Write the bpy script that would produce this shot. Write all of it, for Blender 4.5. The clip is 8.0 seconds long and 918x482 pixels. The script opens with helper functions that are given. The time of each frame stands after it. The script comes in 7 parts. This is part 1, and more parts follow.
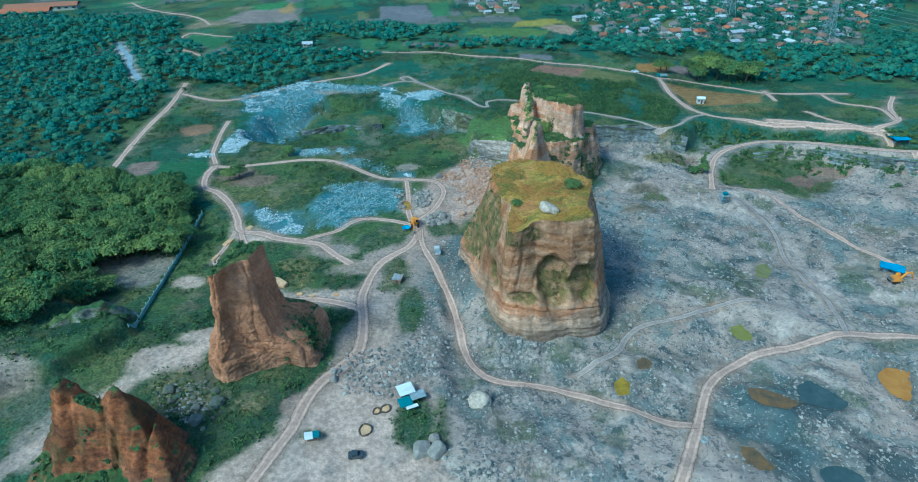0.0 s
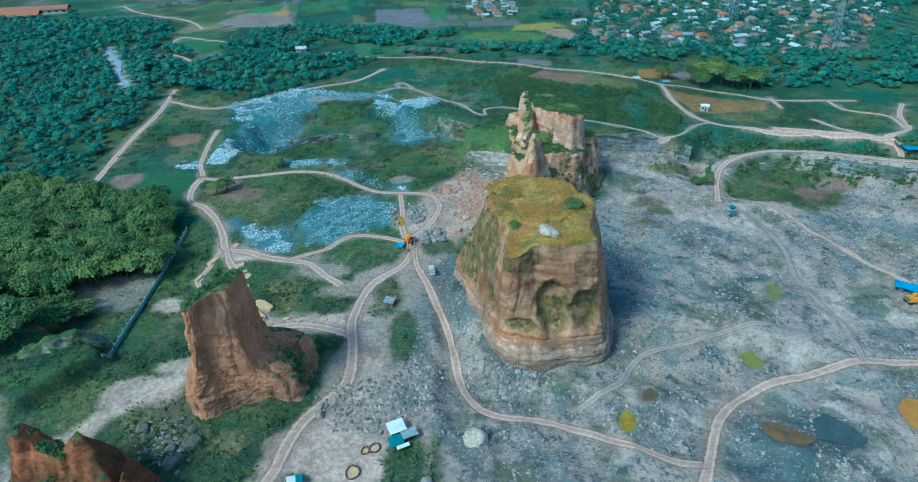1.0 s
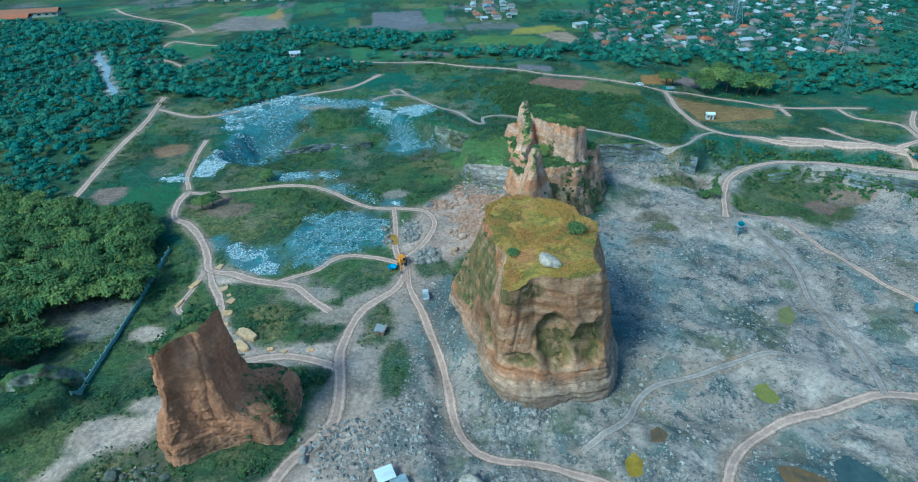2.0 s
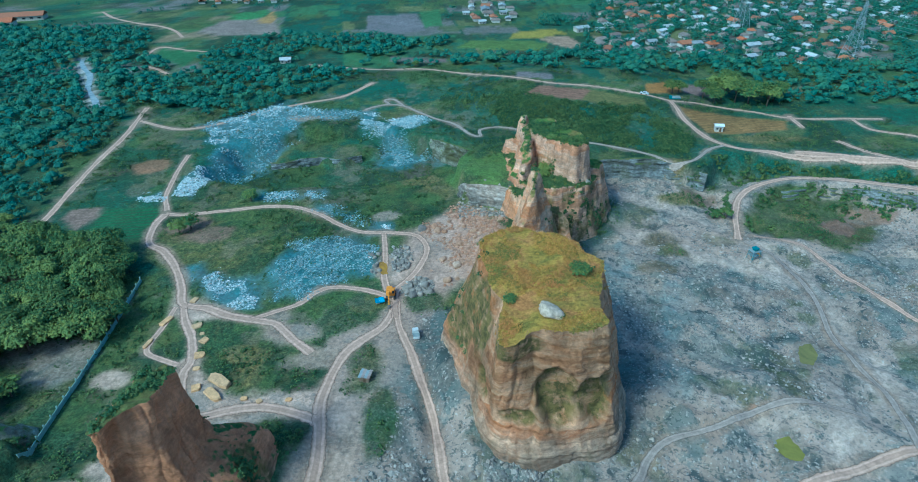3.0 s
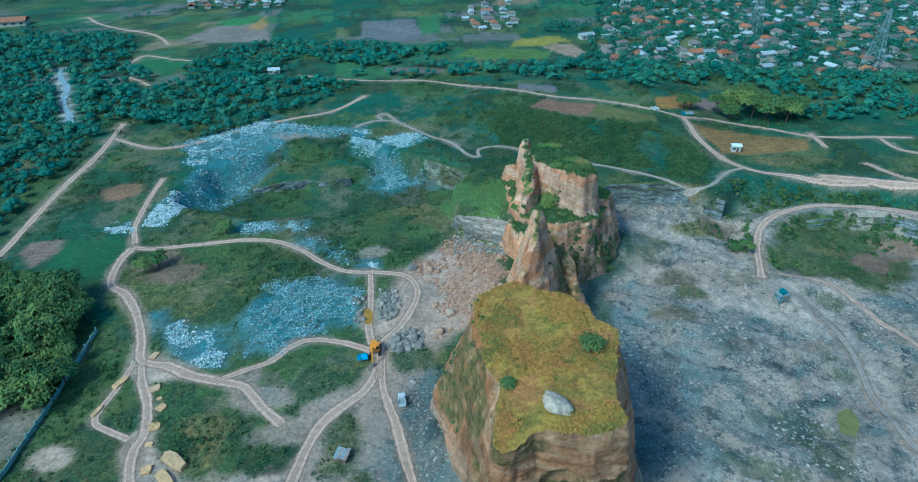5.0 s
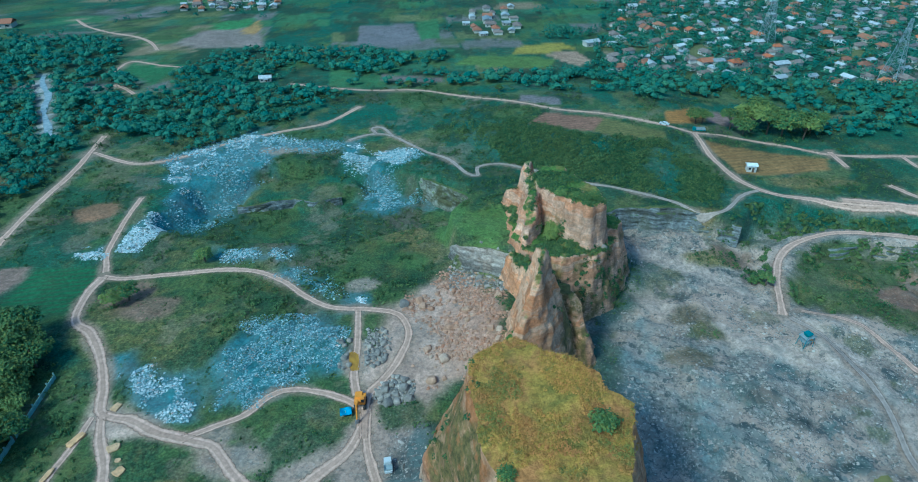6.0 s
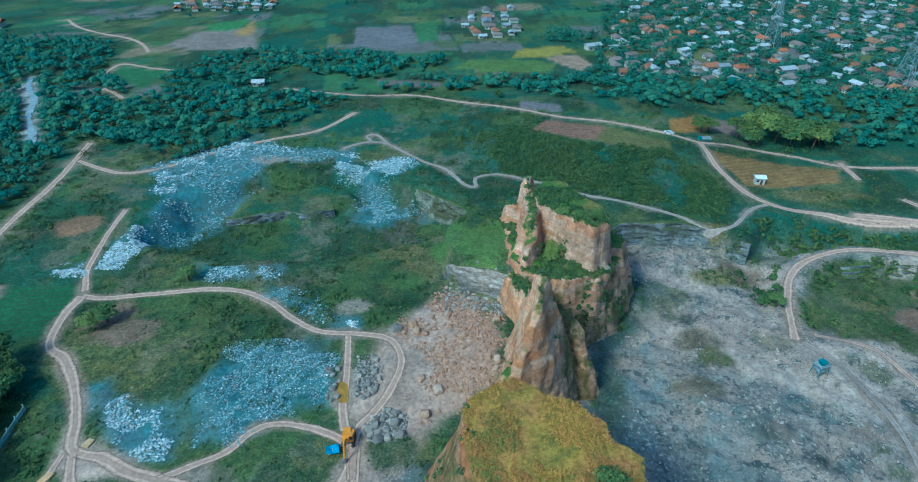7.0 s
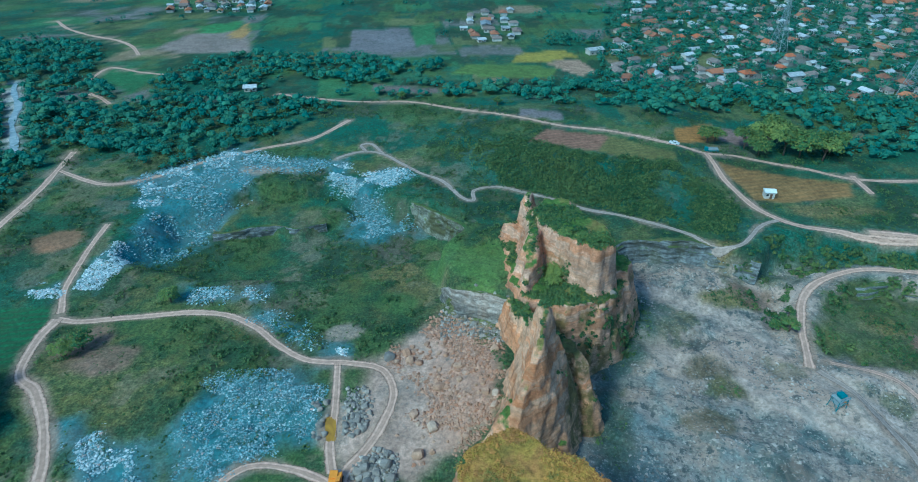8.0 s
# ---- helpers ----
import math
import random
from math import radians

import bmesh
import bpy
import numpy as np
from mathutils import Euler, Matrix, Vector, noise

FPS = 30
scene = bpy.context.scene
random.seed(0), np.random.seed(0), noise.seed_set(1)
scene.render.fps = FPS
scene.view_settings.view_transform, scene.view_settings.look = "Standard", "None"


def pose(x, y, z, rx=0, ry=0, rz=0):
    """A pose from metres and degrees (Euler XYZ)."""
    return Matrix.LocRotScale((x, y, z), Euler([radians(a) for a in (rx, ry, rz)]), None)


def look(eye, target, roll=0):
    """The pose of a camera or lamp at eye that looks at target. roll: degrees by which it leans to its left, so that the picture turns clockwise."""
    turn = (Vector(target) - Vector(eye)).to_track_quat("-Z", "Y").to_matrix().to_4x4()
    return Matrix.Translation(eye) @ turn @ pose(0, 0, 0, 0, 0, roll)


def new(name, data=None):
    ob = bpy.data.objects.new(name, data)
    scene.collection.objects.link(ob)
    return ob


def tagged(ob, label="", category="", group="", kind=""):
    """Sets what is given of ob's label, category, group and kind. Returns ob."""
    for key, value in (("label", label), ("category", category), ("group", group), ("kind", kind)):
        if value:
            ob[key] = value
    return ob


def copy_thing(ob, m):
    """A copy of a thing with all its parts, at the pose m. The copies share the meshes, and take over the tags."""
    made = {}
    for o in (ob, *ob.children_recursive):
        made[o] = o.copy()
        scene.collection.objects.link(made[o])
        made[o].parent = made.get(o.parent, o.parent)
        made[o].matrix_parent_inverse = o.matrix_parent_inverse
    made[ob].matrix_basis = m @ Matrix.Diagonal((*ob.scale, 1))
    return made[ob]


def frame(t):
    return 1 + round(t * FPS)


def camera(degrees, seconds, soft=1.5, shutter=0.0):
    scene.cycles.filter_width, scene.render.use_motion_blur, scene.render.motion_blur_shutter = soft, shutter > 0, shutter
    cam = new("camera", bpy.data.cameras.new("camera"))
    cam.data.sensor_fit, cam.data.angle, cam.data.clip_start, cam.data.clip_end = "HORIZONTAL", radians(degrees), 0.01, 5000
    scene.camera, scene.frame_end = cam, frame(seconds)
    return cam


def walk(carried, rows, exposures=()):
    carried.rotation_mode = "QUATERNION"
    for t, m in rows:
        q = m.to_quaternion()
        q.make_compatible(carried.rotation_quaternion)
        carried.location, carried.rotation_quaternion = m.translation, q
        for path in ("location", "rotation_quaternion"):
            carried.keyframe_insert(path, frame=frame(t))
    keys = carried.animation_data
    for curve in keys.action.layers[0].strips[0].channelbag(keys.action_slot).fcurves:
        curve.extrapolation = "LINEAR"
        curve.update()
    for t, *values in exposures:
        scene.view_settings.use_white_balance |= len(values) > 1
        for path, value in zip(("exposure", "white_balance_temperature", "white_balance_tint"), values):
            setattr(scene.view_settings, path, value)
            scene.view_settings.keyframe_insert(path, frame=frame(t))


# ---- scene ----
from mathutils.bvhtree import BVHTree

cam = camera(74.3, 8.0, soft=1.0)
METRES, EYE = 107.5, 115.0
ROWS = [
    (0.0, 0.0, 0.0, 0.0, -0.4, -32.77, 0.62),
    (0.5, 0.006, 0.0519, -0.0008, -0.48, -32.77, 0.64),
    (1.0, 0.0114, 0.1039, -0.0005, -0.52, -32.74, 0.66),
    (1.5, 0.0174, 0.1527, 0.0008, -0.53, -32.76, 0.68),
    (1.7, 0.0199, 0.1731, 0.0013, -0.53, -32.78, 0.69),
    (2.8, 0.0430, 0.3628, 0.0052, -0.56, -32.99, 0.78),
    (3.0, 0.0459, 0.3836, 0.0053, -0.56, -33.02, 0.8),
    (3.5, 0.0528, 0.4352, 0.0051, -0.56, -33.06, 0.87),
    (4.0, 0.0588, 0.4891, 0.005, -0.5, -33.09, 0.9),
    (4.5, 0.0638, 0.5403, 0.0048, -0.48, -33.13, 0.93),
    (4.7, 0.0658, 0.5611, 0.0047, -0.46, -33.14, 0.92),
    (5.8, 0.0824, 0.7622, 0.0045, -0.13, -33.2, 0.65),
    (6.0, 0.0843, 0.7835, 0.0047, -0.11, -33.23, 0.61),
    (6.5, 0.0887, 0.8361, 0.0065, -0.06, -33.34, 0.5),
    (7.0, 0.0927, 0.8869, 0.008, -0.06, -33.42, 0.41),
    (7.5, 0.0962, 0.9405, 0.0081, -0.06, -33.48, 0.32),
    (8.0, 0.0985, 0.9947, 0.0077, -0.08, -33.51, 0.23),
]
walk(cam, [(t, pose(METRES * x, METRES * y, EYE + METRES * z, 90 + pitch, roll, yaw)) for t, x, y, z, yaw, pitch, roll in ROWS],
     exposures=[(0.0, 0.22, 3880, -24), (8.0, 0.04, 3880, -24)])

# ---- daylight ----
SUN_FROM = Vector((-0.5, -0.46, 0.74)).normalized()
world = bpy.data.worlds.new("sky")
scene.world = world
world.use_nodes = True
sky = world.node_tree.nodes.new("ShaderNodeTexSky")
sky.sky_type, sky.sun_disc = "NISHITA", False
sky.sun_elevation = math.asin(SUN_FROM.z)
sky.sun_rotation = math.atan2(SUN_FROM.x, SUN_FROM.y)
sky.air_density, sky.dust_density, sky.ozone_density = 1.2, 3.0, 3.0
back = world.node_tree.nodes["Background"]
back.inputs["Strength"].default_value = 0.115
world.node_tree.links.new(sky.outputs[0], back.inputs[0])
sun = new("sun", bpy.data.lights.new("sun", "SUN"))
sun.data.energy, sun.data.angle, sun.data.color = 2.6, radians(12), (1.0, 0.76, 0.52)
sun.matrix_world = look(SUN_FROM * 300, (0, 0, 0))

# ---- the lie of the land ----
def ease(a, b, v):
    """0 at a, 1 at b, smooth between."""
    u = np.clip((v - a) / (b - a), 0.0, 1.0)
    return u * u * (3 - 2 * u)


def outline_distance(pts, x, y):
    """Signed distance to a closed outline: negative inside."""
    d = np.full(np.shape(x), 1e9)
    inside = np.zeros(np.shape(x), bool)
    n = len(pts)
    for i in range(n):
        ax, ay = pts[i][0], pts[i][1]
        bx, by = pts[(i + 1) % n][0], pts[(i + 1) % n][1]
        ex, ey = bx - ax, by - ay
        u = np.clip(((x - ax) * ex + (y - ay) * ey) / (ex * ex + ey * ey + 1e-9), 0, 1)
        d = np.minimum(d, np.hypot(x - ax - u * ex, y - ay - u * ey))
        if ey:
            crosses = ((ay > y) != (by > y)) & (x < ex * (y - ay) / ey + ax)
            inside ^= crosses
    return np.where(inside, -d, d)


def line_distance(pts, x, y):
    """Distance to an open line, and the share of the line's length at its nearest point."""
    pts = np.array(pts, float)
    seg = np.hypot(*(pts[1:, :2] - pts[:-1, :2]).T)
    start = np.concatenate(([0], np.cumsum(seg)))
    d, s = np.full(np.shape(x), 1e9), np.zeros(np.shape(x))
    for i in range(len(pts) - 1):
        ax, ay = pts[i, :2]
        ex, ey = pts[i + 1, :2] - pts[i, :2]
        u = np.clip(((x - ax) * ex + (y - ay) * ey) / (ex * ex + ey * ey + 1e-9), 0, 1)
        q = np.hypot(x - ax - u * ex, y - ay - u * ey)
        near = q < d
        d, s = np.where(near, q, d), np.where(near, (start[i] + u * seg[i]) / start[-1], s)
    return d, s


def wave(x, y, size, seed=0):
    """Smooth value noise between -1 and 1 with lumps of about that size."""
    u, v = x / size + 17.3 * seed, y / size - 9.1 * seed
    i, j = np.floor(u), np.floor(v)
    fu, fv = u - i, v - j
    fu, fv = fu * fu * (3 - 2 * fu), fv * fv * (3 - 2 * fv)

    def corner(a, b):
        h = np.sin(a * 127.1 + b * 311.7 + seed * 74.7) * 43758.5453
        return 2 * (h - np.floor(h)) - 1

    low = corner(i, j) * (1 - fu) + corner(i + 1, j) * fu
    high = corner(i, j + 1) * (1 - fu) + corner(i + 1, j + 1) * fu
    return low * (1 - fv) + high * fv


def facet(x, y, size, seed=0):
    """Noise of flat facets that meet in sharp edges."""
    u, v = x / size + 5.7 * seed, y / size + 2.9 * seed
    i, j = np.floor(u), np.floor(v)
    fu, fv = u - i, v - j

    def corner(a, b):
        h = np.sin(a * 269.5 + b * 183.3 + seed * 31.4) * 43758.5453
        return 2 * (h - np.floor(h)) - 1

    a, b, c, d = corner(i, j), corner(i + 1, j), corner(i, j + 1), corner(i + 1, j + 1)
    return np.where(fu > fv, a + (b - a) * fu + (d - b) * fv, a + (d - c) * fu + (c - a) * fv)


def patchy(x, y, size, seed=0):
    """Rough noise of five octaves, about -1 to 1."""
    total, amp = 0.0, 1.0
    for k in range(5):
        total = total + amp * wave(x + 1.7 * k * size, y - 0.9 * k * size, size / 2 ** k, seed + 7 * k)
        amp *= 0.62
    return total / 1.45


QUARRY = [(-4, -60), (-3, 60), (-3.5, 110), (-5, 150), (4, 176), (14, 182), (30, 190), (34, 250), (50, 272), (64, 279),
          (90, 278), (108, 270), (122, 281), (150, 281), (200, 270), (330, 262), (420, 180), (420, -60)]
DUMP_PIT = [(-101, 276), (-96, 298), (-72, 314), (-45, 318), (-25, 316), (-2, 305), (5, 296), (13, 284), (4, 274), (-12, 268), (-35, 264), (-70, 264)]
DUMP_BENCH = [(-80, 296), (-60, 300), (-48, 298), (-30, 308), (-40, 330), (-75, 330)]
RUBBLE_TERRACE = [(8, 241), (12, 239.5), (24.5, 234.5), (40, 240), (34, 270), (14, 276), (4, 262)]
TERRACE = [(-88, 125), (-93, 115), (-101, 107), (-116, 97), (-140, 88), (-220, 80), (-220, 150), (-130, 138), (-104, 133)]
LOOP_ROAD = [(108, 228, -7.2), (114, 246, -7.0), (121, 259, -6.6), (131, 267, -5.4), (146, 270.5, -3.4), (165, 265, -1.8),
             (182, 256, -0.6), (198, 249, 0.4), (225, 242, 1.5)]


def height(x, y):
    x, y = np.asarray(x, float), np.asarray(y, float)
    plateau = 3.2 + 3.6 * ease(150, 112, y) * ease(-18, -50, x) - 3.4 * ease(205, 250, y) * ease(-60, -105, x)
    plateau = plateau + 1.6 * ease(150, 110, y) * ease(-70, -130, x)
    country = 1.0 + 0.8 * wave(x, y, 90, 3) + 4.5 * ease(322, 340, y) * ease(440, 385, y) * ease(-5, 45, x) * ease(150, 100, x)
    z = plateau + (country - plateau) * ease(235, 300, y)
    z = z + 0.35 * wave(x, y, 23, 1) + 0.12 * wave(x, y, 6, 2)
    z = z + 5.0 * ease(1.3, -1.3, outline_distance(TERRACE, x, y) + 1.3 * wave(x, y, 7, 14)) * ease(-220, -150, x)
    # rubble fan under the ridge
    z = z + 5.5 * ease(30, 4, np.hypot((x - 23) * 1.15, (y - 207) * 0.95)) * ease(-4, 14, x)
    z = z + (12.5 - z + 0.1 * (x - 15)) * ease(1.6, -1.6, outline_distance(RUBBLE_TERRACE, x, y) + 0.8 * wave(x, y, 5, 4))
    # the sunken waste tip
    pit = -8.6 + 0.5 * wave(x, y, 12, 5)
    soft = 1 + 0.6 * ease(-6, -26, x)
    z = z + (pit - z) * ease(5 * soft, -3 * soft, outline_distance(DUMP_PIT, x, y) + 2.0 * wave(x, y, 14, 6))
    z = z + (-4.6 - z) * ease(1.5, -1.5, outline_distance(DUMP_BENCH, x, y) + 2 * wave(x, y, 9, 7)) * ease(1, -4, z)
    for key in ("tip_near_a", "tip_near_b", "tip_bank", "tip_far_b"):
        z = z + 1.1 * ease(2, -4, outline_distance(OUTLINES[key], x, y)) * (0.6 + patchy(x, y, 9, 151) + 0.5 * facet(x, y, 2.4, 152))
    # the quarry floor
    floor = np.clip(-0.3 - 0.0456 * x - 0.027 * (y - 180), -9.0, 3.0)
    floor = floor + 0.35 * wave(x, y, 17, 8) + 0.2 * wave(x, y, 5, 9) + 0.09 * wave(x, y, 2.2, 10)
    step = patchy(x, y, 24, 141) / 0.16
    floor = floor + 0.42 * (np.floor(step) + ease(0.72, 1.0, step - np.floor(step))) * ease(8, 14, y - 70) + 0.16 * facet(x, y, 1.9, 142)
    foot = outline_distance([(8, 130), (13, 125), (20, 122), (31, 125), (40, 128), (46, 142), (46, 160), (30, 176), (4, 176), (0, 166), (5, 146)], x, y)
    floor = floor + 4.3 * ease(9, 0.5, foot + 0.8 * wave(x, y, 4, 143)) * ease(46, 14, x)
    edge = outline_distance(QUARRY, x, y) + 1.2 * wave(x, y, 13, 11) + 0.5 * wave(x, y, 4, 12)
    soft = 1.4 + 4.5 * ease(112, 126, x) * ease(230, 262, y)
    z = z + (floor - z) * ease(1, -1, edge / soft)
    # the ramp that loops up out of it
    d, s = line_distance(LOOP_ROAD, x, y)
    ramp = np.interp(s, np.linspace(0, 1, 9), [p[2] for p in LOOP_ROAD])
    hold = ease(7.5, 3.2, d + 0.5 * wave(x, y, 6, 13))
    z = z + (ramp - z) * hold
    return z

# ---- the plan: roads, ponds, tips and fields ----
ROADS = {  # name: (width, line)
    "haul_road": (3.12, [(-14, 183.2), (-12.3, 171.7), (-8.4, 160.6), (-5.1, 149.7), (-2.3, 141.1), (-0.5, 131.6), (0.9, 122.8), (2.8, 117), (6.5, 112.7), (12.4, 110.4), (21.3, 109.9), (29, 106.8), (36.5, 104), (44.4, 100.9), (50.8, 98.3), (56.3, 97.9)]),
    "quarry_road": (3.52, [(43.9, 76.2), (47.4, 81.4), (52.1, 89.7), (57.5, 99.2), (61, 106), (65.1, 112.3), (71.1, 117.8), (81.4, 123.4), (92.8, 126.7), (105, 130.6), (116.2, 132.3), (126.1, 131.7), (131.8, 130.4), (142.6, 128.2)]),
    "ramp_road": (2.56, [(111.7, 132), (114.6, 143.7), (116.2, 151.2), (114.8, 162.3), (115.1, 175.3), (117.5, 191.8), (116.7, 205.4), (113.8, 218.3), (109.8, 226.9)]),
    "floor_road": (2.56, [(114.5, 229.7), (128.7, 221.8), (134.5, 203.8), (140.8, 189.7), (145.6, 178.9), (149.1, 167.8), (152.1, 160.7), (157.6, 148.5)]),
    "pond_track": (2.24, [(30.3, 113.8), (42, 121.8), (46.9, 128.9), (53.4, 134.4), (64.6, 137.3), (77.2, 142.6), (89.1, 145.4), (104, 142.5)]),
    "yard_track": (3.68, [(-14, 179.2), (-16.6, 171), (-22, 165), (-25.7, 160), (-28.1, 151.2), (-29, 142), (-27.4, 132.3), (-26.7, 123.8), (-27.4, 117.9), (-30.8, 112.1), (-34.8, 106.4), (-37, 99.7), (-38.2, 92.7), (-40.4, 86), (-42.5, 80), (-44.3, 75.8)]),
    "slab_track": (3.6, [(-57, 138.8), (-55.2, 139.3), (-49.8, 141), (-43.2, 141.7), (-35.9, 140), (-28.7, 137.1)]),
    "tip_road_north": (2.88, [(-106.5, 241.4), (-99.4, 240), (-88.6, 240.6), (-77.4, 240.6), (-66.5, 240.9), (-55.2, 239.1), (-45.7, 233.9), (-38.2, 227.1), (-29.3, 221.5), (-19.1, 220.3), (-11, 218.6), (-7.3, 215), (-5.7, 208.2), (-8, 198.8), (-11.3, 192.2), (-14.1, 187.5), (-14.2, 180.6), (-13.6, 174.3)]),
    "tip_road_west": (3.84, [(-106.5, 241.4), (-106.3, 231.1), (-101.8, 217.1), (-94.4, 211.2), (-86.5, 201.1), (-80.8, 190.9), (-77.2, 182.8), (-69.1, 180.4), (-61.2, 176.5), (-52.3, 174.1), (-46.9, 172.2), (-40.5, 165.5), (-34.8, 160.4)]),
    "tip_road_south": (2.72, [(-54.9, 174.6), (-48.5, 178.4), (-42.6, 181.7), (-38.6, 186.9), (-33.8, 189.4), (-26.8, 188.8), (-19.5, 186.2), (-15.4, 183.4)]),
    "tip_road_far": (2.72, [(-107.1, 244.2), (-111.5, 254.3), (-113.3, 263.5), (-115.1, 277.1), (-116.1, 292.4)]),
    "tree_track": (3.36, [(-77.2, 182.8), (-73.8, 175), (-69.4, 167.8), (-66.1, 158.9), (-66.4, 153.9), (-64.5, 147.3), (-60.5, 140.7)]),
    "bank_track": (2.08, [(-78.9, 181.6), (-79, 172.7), (-80, 165.9), (-79.2, 162), (-74.6, 159.4), (-69.1, 157.1)]),
    "puddle_track": (2.72, [(-21.1, 220.4), (-19.4, 206.9), (-18.6, 194.7), (-17, 187.6)]),
    "west_road": (3.68, [(-159.9, 352.5), (-154.6, 314.6), (-153.9, 297.4), (-153.4, 278.6), (-152.4, 257.1), (-149.7, 232.2), (-144.9, 209.7)]),
    "rim_road": (2.72, [(-155.7, 333.9), (-141.2, 325.6), (-128.8, 322), (-114.4, 328.2), (-100.9, 340.1), (-86.3, 350.5), (-73.7, 357.5), (-57.2, 366), (-43.1, 387.6)]),
    "hill_path": (2.08, [(-42.8, 345.6), (-38.2, 349.6), (-30.7, 352.8), (-22.5, 349.9), (-14.1, 341.4), (-6, 333), (4.1, 325), (11.3, 311.8), (15.9, 309.2), (16.5, 317.4), (25.6, 320.2), (37, 314.6), (47.8, 308.2), (58, 301.3), (70.3, 296.6), (81.7, 290.3), (90.3, 283.8), (94.6, 277.8), (99.7, 275), (106.6, 276.9), (117.4, 288.9), (125.7, 293.4)]),
    "rim_spur": (1.92, [(-30.7, 352.8), (-33.7, 359.2), (-29, 360.4), (-22.5, 349.9)]),
    "country_road": (2.56, [(-88, 425.1), (-64, 417.7), (-41.2, 412.9), (-16.2, 412.8), (2.7, 405.5), (23.6, 392.6), (42.9, 379.4), (58.5, 370.2), (81.9, 363.2), (104.3, 348), (115.2, 341.6), (128.8, 342.7), (151.9, 336.3), (167.2, 327.1), (182.4, 324), (198.6, 323.7), (214.6, 322)]),
    "edge_road": (3.2, [(115.2, 341.6), (116.6, 329.8), (118.2, 316.8), (121, 303.2), (126.1, 294.3), (132.3, 289), (143.3, 285.6), (154.6, 282.6), (171, 279.9)]),
    "east_road_a": (4.4, [(153.9, 284.8), (164.7, 282.7), (177.5, 279.2), (187.7, 277), (197.9, 274.2), (207.3, 268.2), (203.2, 243.4), (219.2, 235)]),
    "east_road_b": (3.36, [(178.9, 297), (185.8, 284.3), (197.9, 274.2), (203.5, 274.7), (217, 281.2), (223.1, 298.1), (234.8, 315)]),
    "east_road_c": (2.88, [(200, 323.6), (202, 309.3), (217.3, 298.6), (215.7, 281.5)]),
    "east_road_d": (3.2, [(171.5, 328.7), (171.2, 313.4)]),
    "north_lane_a": (2.72, [(-159.5, 457.9), (-178.5, 463.2), (-200.9, 471), (-202.4, 446.3)]),
    "north_lane_b": (3.2, [(-191, 427.1), (-183.2, 422.3), (-172.5, 411.4)]),
    "north_lane_c": (3.2, [(-298.8, 590.3), (-278, 567.2), (-251.8, 547.5), (-227, 535), (-208.6, 518.1), (-195.7, 498.7)]),
    "loop_road": (3.4, [p[:2] for p in LOOP_ROAD]),
}
STREAM = [(-242.4, 446.1), (-227.5, 419.9), (-211.2, 392.5), (-199.8, 373.7), (-185.7, 349.7)]
FENCE_LINE = [(-94.5, 194.1), (-93.6, 180.6), (-92.6, 168.4), (-92, 154), (-91.1, 141.2), (-88.5, 124.2)]
